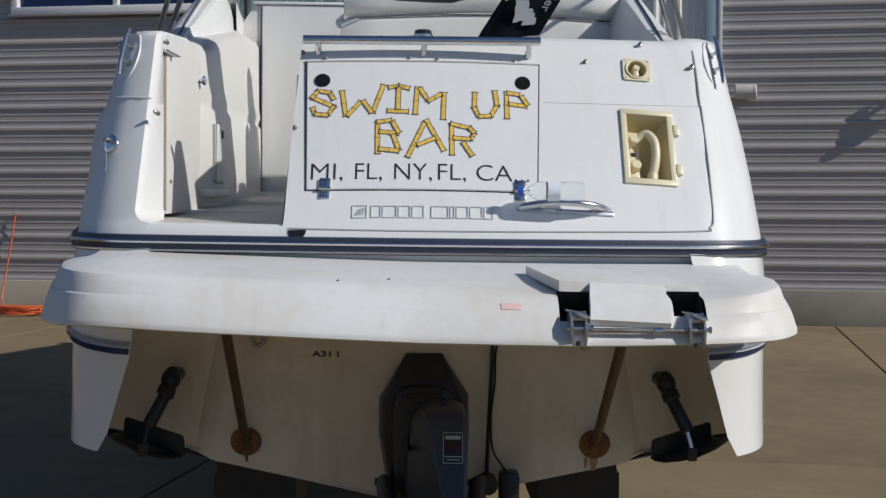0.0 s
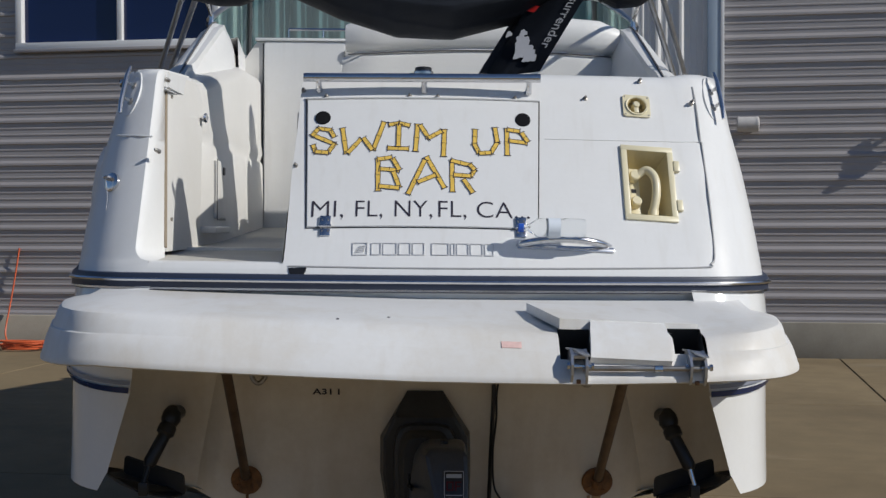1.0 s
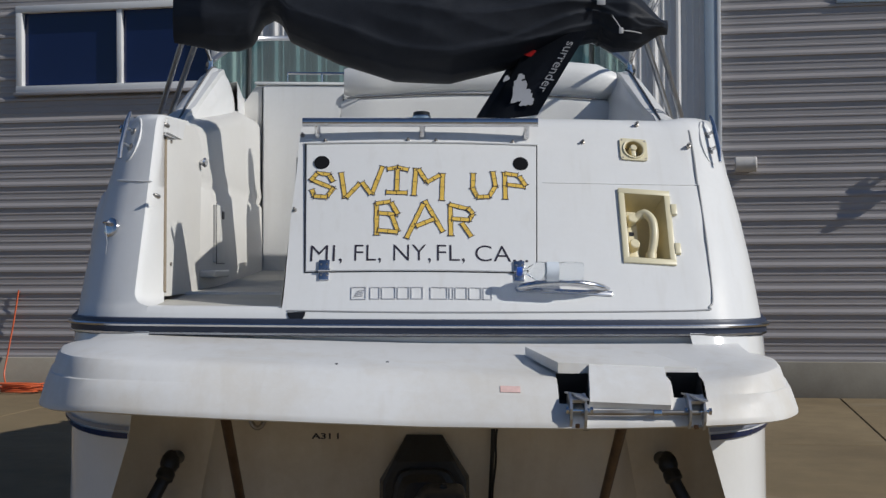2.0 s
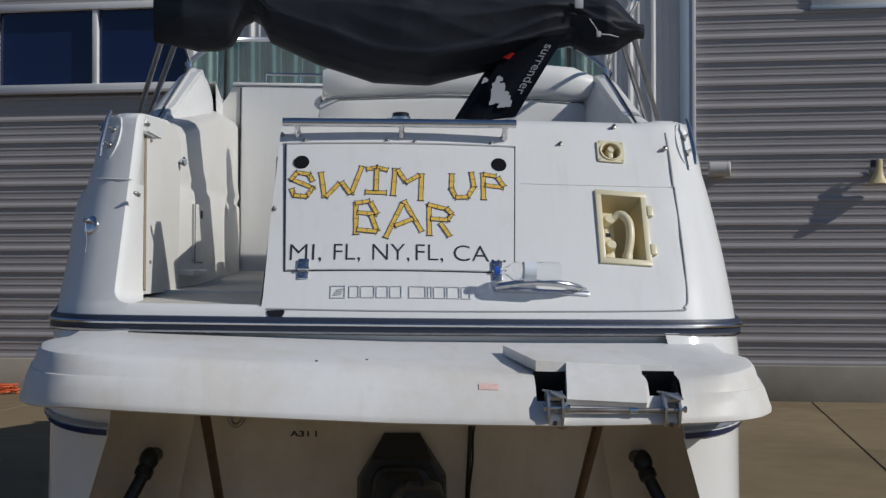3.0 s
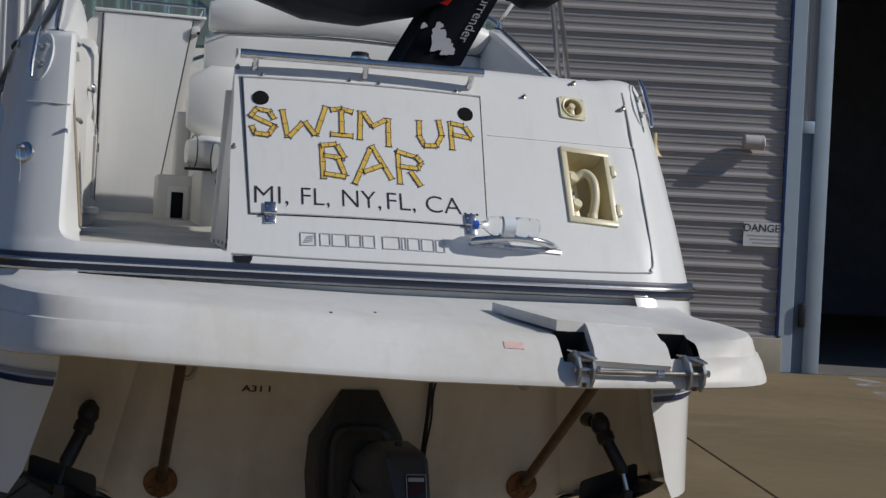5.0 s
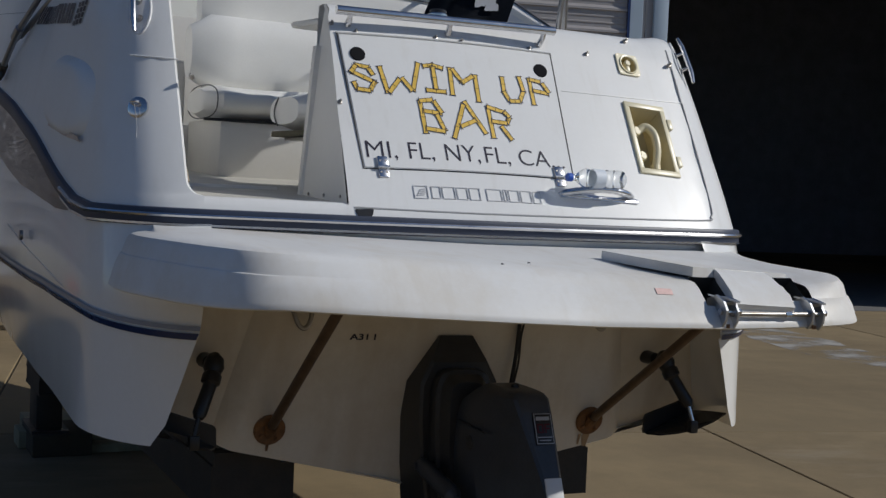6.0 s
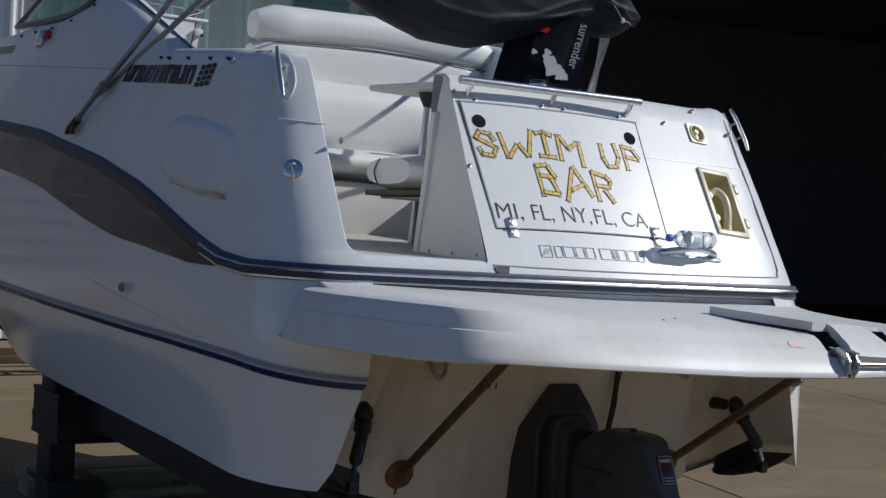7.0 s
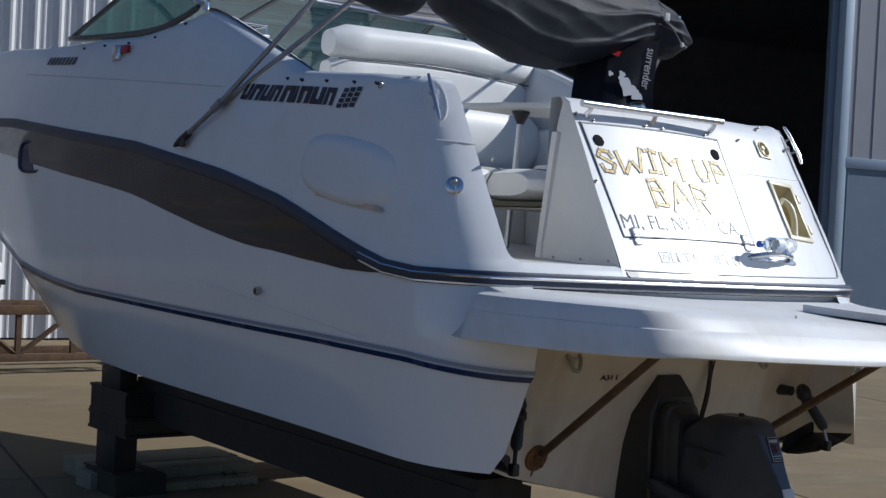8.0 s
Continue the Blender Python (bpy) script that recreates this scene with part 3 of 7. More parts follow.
def zg(y):
    return tab(y, (0.0, 0.2, 0.9, 1.07, 1.2, 1.438, 1.702, 1.966, 2.1, 2.25, 2.6, 3.2, 4.1, 5.3, 6.2, 8.03), (1.822, 1.838, 1.885, 1.90, 1.955, 2.05, 2.15, 2.25, 2.275, 2.24, 2.19, 2.205, 2.225, 2.32, 2.35, 2.36))


def tuck(y):
    """How far the wing and cabin side lean in at their top."""
    return tab(y, (0.9, 1.25, 2.2, 3.5, 5.0, 6.5), (0.0, 0.095, 0.095, 0.07, 0.04, 0.0))


R0 = 0.33
LEAN_S, LEAN_T = 0.17, 0.5755
SY0, SYK = -0.347, 0.085
HT = 0.742
SIDE_Y = [2.3, 2.7, 3.2, 3.7, 4.26, 4.91, 5.56, 6.21, 6.73, 7.25, 7.64, 7.9, 8.03]


def half_ring(v):
    """Starboard half of the topsides at fraction v of their height: stern middle, quarter, side, bow."""
    h = v * HT
    w, r = 1.225 - LEAN_S * h + 0.018 * sin(pi * v), R0 - 0.15 * v
    xe = w - r
    out = []
    for f in (0.0, 0.16, 0.34, 0.5, 0.62, 0.75, 0.88, 1.0):
        x = xe * f
        out.append(Vector((x, SY0 + SYK * x * x + LEAN_T * h, 1.092 + (HT - 0.012) * v)))
    ye = SY0 + SYK * xe * xe + LEAN_T * h
    a0 = -pi / 2 + math.atan(2 * SYK * xe)
    for k in range(1, 10):
        a = a0 * (1 - k / 9)
        x, y = xe + r * cos(a), ye + r + r * sin(a)
        z0 = zr(y) + 0.012
        out.append(Vector((x, y, 1.092 + (HT - 0.012) * v if y < 0 else z0 + (zg(y) - z0) * v)))
    yq = out[-1].y
    ys = [yq + (2.05 - yq) * f for f in (0.06, 0.13, 0.2, 0.28, 0.36, 0.44, 0.5, 0.56, 0.62, 0.68, 0.76, 0.84, 0.92, 1.0)] + SIDE_Y
    for y in ys:
        z0 = zr(y) + 0.012
        z = z0 + (zg(y) - z0) * v
        out.append(Vector((max(0.004, hb(y) - LEAN_S * (z - z0) - tuck(y) * v ** 2.5), y, z)))
    return out


def full_ring(v):
    h = half_ring(v)
    return [Vector((-p.x, p.y, p.z)) for p in h[:0:-1]] + h


def inward(ring, i):
    a, b = ring[max(i - 1, 0)], ring[min(i + 1, len(ring) - 1)]
    d = (b - a)
    return Vector((-d.y, d.x, 0)).normalized()


V_MAIN = [0, 0.03, 0.0644, 0.075, 0.09, 0.105, 0.12, 0.15, 0.2, 0.3, 0.5, 0.64, 0.66, 0.8, 0.93]
NV = len(V_MAIN) + 3
SILL_Z = 1.139
RINGS = [full_ring(v) for v in V_MAIN]
TOPR = full_ring(1.0)
NR = len(TOPR)
MIDI = NR // 2
SOLE = 1.165
IN = [inward(RINGS[-1], i) for i in range(NR)]
WID = []
for i in range(NR):
    k = abs(i - MIDI)
    WID.append(tab(k, (8, 17), (0.055, 0.120)) * tab(TOPR[i].y, (0.95, 1.2, 2.72, 3.2), (1.0, 0.32, 0.32, 1.0)))
LOW = RINGS[-1]
for f in (0.35, 0.7, 1.0):
    a = f * pi / 2
    RINGS.append([Vector((LOW[i].x + IN[i].x * 0.05 * (1 - cos(a)) + (TOPR[i].x - LOW[i].x) * sin(a), LOW[i].y + IN[i].y * 0.05 * (1 - cos(a)) + (TOPR[i].y - LOW[i].y) * sin(a), LOW[i].z + (TOPR[i].z - LOW[i].z) * sin(a))) for i in range(NR)])
RIM = RINGS[-1]
for wd, dz in ((1.0, -0.002), (1.06, -0.012), (1.10, -0.05), (1.16, None)):
    ring = []
    for i in range(NR):
        p = RIM[i] + IN[i] * (WID[i] * wd)
        z = (SOLE if TOPR[i].y < 2.75 else TOPR[i].z - 0.06) if dz is None else TOPR[i].z + dz
        ring.append(Vector((p.x if abs(p.x) > 0.005 and p.x * RIM[i].x > 0 or abs(RIM[i].x) < 0.01 else 0, p.y, z)))
    RINGS.append(ring)


def transom_y(x, z):
    return SY0 + SYK * x * x + LEAN_T * (z - 1.092) * HT / (HT - 0.012)


def frame_at(o, up, n):
    """Matrix with local y along up and local z along n."""
    n = Vector(n).normalized()
    u = Vector(up).normalized()
    x = u.cross(n).normalized()
    u = n.cross(x)
    return Matrix(((x.x, u.x, n.x, o[0]), (x.y, u.y, n.y, o[1]), (x.z, u.z, n.z, o[2]), (0, 0, 0, 1)))


def tface(x, z, off=0.0):
    """A frame on the stern face at x, z."""
    n = Vector((2 * SYK * x, -1, LEAN_T)).normalized()
    return frame_at(Vector((x, transom_y(x, z), z)) + n * off, (0, LEAN_T, 1), n)


def cut_window(bm, m, hw, hh, reach=0.3, depth=0.05):
    """Open a rectangular hole of half size hw x hh in a sheet, round the frame m."""
    c, ax, ay, inv = m.translation, m.col[0].to_3d(), m.col[1].to_3d(), m.inverted()
    for axis, half in ((ax, hw), (ay, hh)):
        for sg in (-1, 1):
            near = [f for f in bm.faces if (f.calc_center_median() - c).length < reach]
            geom = set(near) | {e for f in near for e in f.edges} | {v for f in near for v in f.verts}
            bmesh.ops.bisect_plane(bm, geom=list(geom), dist=1e-6, plane_co=c + axis * (half * sg), plane_no=axis)
    gone = []
    for f in bm.faces:
        q = inv @ f.calc_center_median()
        if abs(q.x) < hw and abs(q.y) < hh and abs(q.z) < depth:
            gone.append(f)
    bmesh.ops.delete(bm, geom=gone, context="FACES")


def skin_at(x, v):
    """Point of the stern surface at lateral place x (from one quarter to the other)."""
    ring = full_ring(v)
    best = None
    for a, b in zip(ring, ring[1:]):
        if min(a.x, b.x) <= x <= max(a.x, b.x) and a.y < 0.6 and b.y < 0.6:
            f = (x - a.x) / (b.x - a.x) if abs(b.x - a.x) > 1e-9 else 0
            q = a.lerp(b, f)
            if best is None or q.y < best.y:
                best = q
    return best


boat = thing("motor_cruiser", "white cabin cruiser with dark side band, raised on blocks", "boat", m=SET)

# deck moulding: topsides, stern and gunwale, with the walk-through gap on the port quarter
def cut(ring, x):
    """Index and point where a ring crosses x on the port half of the stern."""
    for i in range(MIDI):
        a, b = ring[i], ring[i + 1]
        if a.x <= x <= b.x and a.y < 0.9:
            return i, a.lerp(b, (x - a.x) / (b.x - a.x))
    for i in range(MIDI):
        a, b = ring[i], ring[i + 1]
        if a.y >= 0.32 >= b.y:
            return i, a.lerp(b, (a.y - 0.32) / (a.y - b.y))


bm = BM()
GZV = 0.0644
left_rows, right_rows = [], []
for ri, ring in enumerate(RINGS):
    v = V_MAIN[ri] if ri < len(V_MAIN) else 1.0
    up = max(0.0, 0.050 - max(0.0, 0.73 * (v - GZV)))
    gl = -0.972 + 0.050 - sqrt(0.050 ** 2 - up ** 2) if ri < NV else -1.0
    gr = -0.468 + 0.045 * tab(v, (0, 0.05, 0.12, 0.3, 0.5, 0.66, 0.93, 1.0), (0, 0.09, 0.18, 0.27, 0.36, 0.55, 0.73, 1.0))
    il, pl = cut(ring, gl)
    ir, pr = cut(ring, gr)
    nl = MIDI - 8 - 3
    # resample the port run to a fixed count up to the gap, so that rows match
    run = ring[:il + 1] + [pl]
    left_rows.append(run)
    right_rows.append([pr] + ring[ir + 1:])


def resample(run, ends, n):
    """Keep ends[0] points of the far side as they are and spread n points over the rest."""
    keep, rest = run[:ends], run[ends:]
    L = [0]
    for a, b in zip(rest, rest[1:]):
        L.append(L[-1] + (b - a).length)
    out = []
    for k in range(n):
        t = L[-1] * k / (n - 1)
        j = max(i for i in range(len(L)) if L[i] <= t + 1e-9)
        j = min(j, len(rest) - 2)
        f = (t - L[j]) / max(1e-9, L[j + 1] - L[j])
        out.append(rest[j].lerp(rest[j + 1], min(1, f)))
    return keep + out


SIDE_N = len(SIDE_Y) + 8
grid(bm, [resample(r, SIDE_N, 16) for r in left_rows])
rr = []
for r in right_rows:
    flip = r[::-1]
    rr.append(resample(flip, SIDE_N, 44))
grid(bm, rr)
# sill of the gap
sill = []
for k in range(9):
    x = -0.922 + (0.922 - 0.462) * k / 8
    row = [skin_at(x, v) for v in (0.0, 0.03, 0.056, GZV)]
    c = row[-1]
    row[-1] = Vector((c.x, c.y + 0.008, SILL_Z))
    row += [Vector((c.x, c.y + 0.06, SILL_Z + 0.001)), Vector((c.x, c.y + 0.068, SILL_Z - 0.004)), Vector((c.x, c.y + 0.07, SILL_Z - 0.05))]
    sill.append(row)
grid(bm, sill)
# returns that close the thickness of the moulding at the gap
gl_rows = [r[-1] for r in left_rows]
def hinge_at(z):
    """Hinge line of the walk-through gate, a little inside the gap."""
    y = 0.05 + 0.58 * (z - 1.25)
    return Vector((-0.908 - 0.187 * y, y, z))


grid(bm, [gl_rows[2:NV], [Vector((p.x + 0.010, p.y + 0.014, p.z)) for p in gl_rows[2:NV]], [Vector((p.x + 0.018, p.y + 0.05, p.z)) for p in gl_rows[2:NV]], [hinge_at(p.z) + Vector((-0.004, -0.004, 0)) for p in gl_rows[2:NV]], [hinge_at(p.z) + Vector((-0.09, 0.10, 0)) for p in gl_rows[2:NV]]])
hz = hinge_at(1.815)
grid(bm, [[gl_rows[NV - 1], hz], [gl_rows[NV - 1] + Vector((-0.06, 0.05, 0)), hz + Vector((-0.06, 0.06, 0))], [gl_rows[NV - 1] + Vector((-0.12, 0.10, 0)), hz + Vector((-0.12, 0.12, 0))]])
bmesh.ops.remove_doubles(bm, verts=bm.verts[:], dist=0.0005)
cut_window(bm, tface(0.790, 1.418), 0.076, 0.134)
cut_window(bm, tface(0.768, 1.700), 0.034, 0.034)
part("deck_moulding", bm, GEL, boat, smooth=42)
# side of the stern locker towards the walk-through
lk = [r[0] for r in right_rows]
bm = BM()
outline = [p + Vector((-0.002, 0, 0)) for p in lk[:NV]] + [Vector((lk[NV - 1].x, 0.125, 1.80)), Vector((lk[NV - 1].x, 0.145, 1.70)), Vector((lk[NV - 1].x, 0.15, SOLE - 0.05))]
vs = [bm.verts.new(Vector((min(-0.470 + 0.045 * (p.z - 1.09) / 0.72, -0.426) - 0.002, p.y, p.z))) for p in outline]
bm.faces.new(vs)
part("locker_side", bm, LINER, boat)
part("seat_end_board", prism(BM(), [(-0.456, 0.120, 1.672), (-0.420, 0.110, 1.672), (-0.440, 0.130, 1.140), (-0.476, 0.160, 1.140)], (0, 0.03, 0)), LINER, boat)
for y in (-0.24, -0.08, 0.08):
    part("locker_screw", disc(BM(), (-0.470, y, 1.158), (-1, 0, 0), 0.0055, 0.004, 8), STEEL, boat)

# foredeck and dash top
bm = BM()
rows = []
for g in [q for q in RINGS[-4][MIDI:] if q.y >= 2.2]:
    g = g + Vector((0, 0, -0.004))
    # inside the windshield the dash lies in a well
    well = -0.30 * min(1, max(0, (4.1 - g.y) / 0.4))
    rows.append([Vector((g.x * f, g.y, g.z + 0.10 * (1 - f * f) * min(1, g.x) + (well if abs(f) < 0.95 else 0))) for f in (1, 0.955, 0.945, 0.8, 0.5, 0.2, -0.2, -0.5, -0.8, -0.945, -0.955, -1)])
ahead = [r for r in rows if r[0].y >= 3.05]
grid(bm, ahead)
for side in (slice(0, 3), slice(-3, None)):
    grid(bm, [r[side] for r in rows if r[0].y <= ahead[0][0].y])
part("foredeck", bm, GEL, boat, smooth=50)
part("dash_face", box(BM(), -0.64, 0.985, 2.735, 2.78, SOLE, 2.02, 0.01), LINER, boat)
def sole_z(y):
    """The cockpit floor falls a little towards the stern."""
    return 1.146 + 0.035 * y


bm = BM()
for x0, x1, y0, y1 in ((-0.94, -0.44, -0.20, 0.15), (-1.10, 1.10, 0.15, 3.2)):
    prism(bm, [(x0, y0, sole_z(y0)), (x0, y1, sole_z(y1)), (x0, y1, sole_z(y1) - 0.06), (x0, y0, sole_z(y0) - 0.06)], (x1 - x0, 0, 0))
part("cockpit_sole", bm, DECKING, boat, "grey non-slip cockpit floor", smooth=0)
part("sole_threshold", prism(BM(), [(-0.93, 0.44, sole_z(0.44)), (-0.93, 0.47, sole_z(0.47)), (-0.93, 0.468, sole_z(0.45) + 0.011), (-0.93, 0.444, sole_z(0.45) + 0.011)], (0.46, 0, 0)), LINER, boat)

# ---- hull sides ----
def hull_plan(s, low=0.0):
    """Plan of the hull side; s metres from the start of the quarter round, aft and inboard positive (starboard)."""
    if s <= 0:
        y = 0.045 - s
        return hb(y), y, -1.0, 0.0
    a = -s / R0
    return 1.240 - 0.345 + 0.345 * cos(a), 0.045 + (0.33 + 0.10 * low) * sin(a), -cos(a), -sin(a)


CH = ((-0.4, 1.235, 0.375), (0.3, 1.235, 0.390), (1.0, 1.235, 0.403), (2.3, 1.21, 0.415), (3.0, 1.17, 0.427), (3.6, 1.11, 0.50), (4.3, 0.97, 0.66), (5.3, 0.74, 0.98), (6.5, 0.40, 1.40), (7.95, 0.03, 1.90))
KE = ((-0.4, 0.13), (3.0, 0.12), (4.2, 0.2), (5.2, 0.46), (6.2, 0.88), (7.1, 1.42), (8.0, 1.90))


def chine(y):
    return tab(y, [c[0] for c in CH], [c[1] for c in CH]), tab(y, [c[0] for c in CH], [c[2] for c in CH])


def keel(y):
    return tab(y, [c[0] for c in KE], [c[1] for c in KE])


def stripe_z(y):
    return tab(y, (-0.38, -0.2, 0.0, 0.5, 1.2, 3.2, 4.2, 5.3, 6.5, 7.95), (0.720, 0.738, 0.757, 0.768, 0.775, 0.80, 0.87, 1.1, 1.48, 1.84))


def s_end(z):
    return tab(z, (0.36, 0.385, 0.43, 0.74, 1.1), (0.30, 0.355, 0.375, 0.466, 0.50))


def hull_pt(s, f, off=0.0):
    """f: 0 at the rub line, 1 at the stripe, 2 at the chine."""
    x, y, nx, ny = hull_plan(s, min(1, f / 0.6))
    z0, z1 = (zr(y) if y > 0 else 1.08), stripe_z(y)
    cx, cz = chine(y)
    dx = hb(y) - cx if s <= 0 else 1.225 - chine(0)[0]
    if s <= 0:
        x += tab(s, (-0.6, 0.0), (0.0, 0.015)) * min(1, f / 0.6)
    else:
        x -= 0.015 * (1 - min(1, f / 0.6))
    if f <= 1:
        z, ins = z0 + (z1 - z0) * f, dx * 0.32 * f * f
    else:
        z, ins = z1 + (cz - z1) * (f - 1), dx * (0.32 + 0.68 * (f - 1) ** 1.6) + (0.012 if f > 1.02 else 0)
    ins -= off
    return Vector((x + nx * ins, y + ny * ins, z))


SS = [-7.96, -7.8, -7.4, -7.0, -6.6, -6.2, -5.8, -5.4, -5.0, -4.6, -4.2, -3.8, -3.4, -3.0, -2.5, -2.0, -1.6, -1.2, -0.9, -0.6, -0.35, -0.15, 0.0]
FF = [0, 0.2, 0.4, 0.6, 0.8, 0.95, 1.0, 1.03, 1.2, 1.4, 1.6, 1.8, 2.0]


def half_hull(sign):
    rows = []
    for s in SS:
        rows.append([Vector((sign * q.x, q.y, q.z)) for q in [hull_pt(s, f) for f in FF]])
    for k in range(1, 8):
        row = []
        for f in FF:
            z = hull_pt(0.3, f).z
            q = hull_pt(s_end(z) * k / 7, f)
            row.append(Vector((sign * q.x, q.y, q.z)))
        rows.append(row)
    return rows


def transom_plane(z):
    return -0.136 - 0.288 * (z - 0.688)


bm = BM()
edges = {}
for sgn in (-1, 1):
    rows = half_hull(sgn)
    grid(bm, rows)
    # the pod's inner return, running forward from its aft edge into the tab pocket
    aft = rows[-1]
    ret = [aft]
    for f in (0.04, 0.5, 1.0):
        ret.append([Vector((p.x + sgn * (0.02 * min(f * 10, 1) + 0.05 * f), p.y + (transom_plane(p.z) + 0.07 - p.y) * f, p.z)) for p in aft])
    grid(bm, ret)
    edges[sgn] = ret[-1]
    under = [r[-1] for r in rows[len(SS) - 1:]] + [r[-1] for r in ret[1:]] + [Vector((sgn * 1.0, 0.03, 0.37))]
    bm.faces.new([bm.verts.new(p) for p in under])
    # bottom from chine to keel
    rows = []
    for s in SS:
        c = hull_pt(s, 2.0)
        k = Vector((0, c.y, keel(c.y)))
        rows.append([Vector((sgn * c.x, c.y, c.z)), Vector((sgn * (c.x - 0.05), c.y, c.z - 0.005))] + [Vector((sgn * c.x * (1 - t), c.y, c.z + (k.z - c.z) * t)) for t in (0.35, 0.7, 1.0)])
    grid(bm, rows)
    c = hull_pt(0.0, 2.0)
    grid(bm, [[Vector((sgn * c.x, c.y, c.z)), Vector((sgn * 0.78, 0.02, 0.325)), Vector((0, 0.03, 0.13))], [Vector((sgn * 1.05, -0.05, 0.37)), Vector((sgn * 0.80, 0.0, 0.325)), Vector((0, 0.0, 0.125))]])
bmesh.ops.remove_doubles(bm, verts=bm.verts[:], dist=0.0004)
part("hull", bm, GEL_H, boat, smooth=30)

# transom below the platform: raised middle and two recessed pockets
bm = BM()
cols = [-1.12, -1.07, -0.86, -0.80, -0.74, -0.72, -0.4, -0.15, 0, 0.15, 0.4, 0.72, 0.74, 0.80, 0.86, 1.07, 1.12]
rows = []
for x in cols:
    ax = abs(x)
    rec = tab(ax, (0.735, 0.80), (0.0, 0.05))
    zb = tab(ax, (0, 0.28, 0.528, 0.77, 0.84, 1.1), (0.11, 0.196, 0.235, 0.300, 0.335, 0.40))
    row = []
    for f in (0, 0.15, 0.35, 0.6, 0.85, 1.0):
        z = zb + (1.0 - zb) * f
        xx = x if ax < 0.7 or ax > 0.9 else x + (0.10 if x < 0 else -0.10) * max(0, (z - 0.34) / 0.4) * 0.9
        row.append(Vector((xx, transom_plane(z) + rec, z)))
    rows.append(row)
grid(bm, rows)
part("transom", bm, GEL_OLD, boat, "yellowed gelcoat transom with rust runs", smooth=30)

# ---- stripes and rub rail ----
def strip_on_hull(name, f0, f1, mat_, off=0.004, lab=""):
    bm = BM()
    for sgn in (-1, 1):
        pts = [(s, None) for s in SS] + [(None, k / 10) for k in range(1, 11)]
        rows = []
        for s, k in pts:
            row = []
            for z_off in (f0, f1):
                y = hull_plan(s if s is not None else 0.466 * k, 1.0)[1]
                zc_ = stripe_z(y) + z_off
                zz0, zz1 = (zr(y) if y > 0 else 1.08), stripe_z(y)
                f = (zz0 - zc_) / (zz0 - zz1) if zc_ >= zz1 else 1 + (zz1 - zc_) / (zz1 - chine(y)[1])
                ss = s if s is not None else s_end(zc_) * k
                q = hull_pt(ss, f, off)
                row.append(Vector((sgn * q.x, q.y, q.z)))
            rows.append(row)
        grid(bm, rows)
    return part(name, bm, mat_, boat, lab)


strip_on_hull("lower_stripe", -0.013, 0.008, BLUE, 0.009, "navy blue line above the chine")
strip_on_hull("upper_stripe", 0.016, 0.030, mat("grey_blue_stripe", (0.24, 0.26, 0.32), 0.3), 0.009, "faded grey-blue line")

# dark band under the rub line, widening forward
bm = BM()
for sgn in (-1, 1):
    rows = []
    for k in range(61):
        s = -7.8 + 7.68 * k / 60
        y = hull_plan(s)[1]
        low = sum(tab(y + d, (0.15, 0.43, 1.2, 2.6, 4.3, 5.5, 7.6), (0.0, 0.095, 0.265, 0.215, 0.2, 0.15, 0.03)) for d in (-0.36, -0.24, -0.12, 0, 0.12, 0.24, 0.36)) / 7 * tab(y, (0.15, 0.35), (0.3, 1))
        row = []
        for t in (0.0, 0.5, 1.0):
            z = zr(y) - 0.02 - (low) * t
            q = hull_pt(s, (zr(y) - z) / (zr(y) - stripe_z(y)), 0.005)
            row.append(Vector((sgn * q.x, q.y, q.z)))
        rows.append(row)
    grid(bm, rows)
part("side_band", bm, BAND, boat, "glossy dark brown band along the topsides")


RAIL = [(p.x, p.y) for p in full_ring(0.0)]


def sweep_rail(profile, run):
    """profile: (out, up) points; swept along the rub line."""
    bm = BM()
    rows = []
    for i in range(len(run)):
        x, y = run[i]
        n = inward([Vector((a, b, 0)) for a, b in run], i)
        rows.append([Vector((x - n.x * o, y - n.y * o, (zr(y) if y > 0 else 1.08) + u)) for o, u in profile])
    grid(bm, rows, close=True)
    return bm


FINE = RAIL
rail = part("rub_rail", sweep_rail([(-0.01, 0.022), (0.014, 0.02), (0.018, 0.012), (0.018, -0.028), (0.013, -0.036), (-0.01, -0.038)], FINE), RUBBER, boat, "navy vinyl rub rail with bright insert")
SIDE_END = [p for p in FINE if p[1] < 0.35]
part("bright_insert", sweep_rail([(0.016, 0.008), (0.026, 0.005), (0.029, 0.0), (0.026, -0.006), (0.016, -0.009)], SIDE_END), CHROME, rail, "polished metal rub strip")
part("lower_bead", sweep_rail([(0.012, -0.024), (0.021, -0.026), (0.021, -0.033), (0.012, -0.034)], SIDE_END), CHROME, rail, "polished metal lower bead")

bm = BM()
rows = []
for i in range(len(SIDE_END)):
    x, y = SIDE_END[i]
    n = inward([Vector((a, b, 0)) for a, b in SIDE_END], i)
    rows.append([Vector((x + n.x * 0.008, y + n.y * 0.008, z)) for z in (1.085, 1.045, 0.99, 0.93)])
grid(bm, rows)
part("stern_strake", bm, GEL, boat)

# ---- swim platform ----
PLAT = curve_pts([(x, y, 0) for x, y in ((0, -1.125), (0.349, -1.130), (0.711, -1.112), (0.970, -1.043), (1.098, -0.885), (1.165, -0.66), (1.212, -0.43), (1.208, -0.27))], 6)


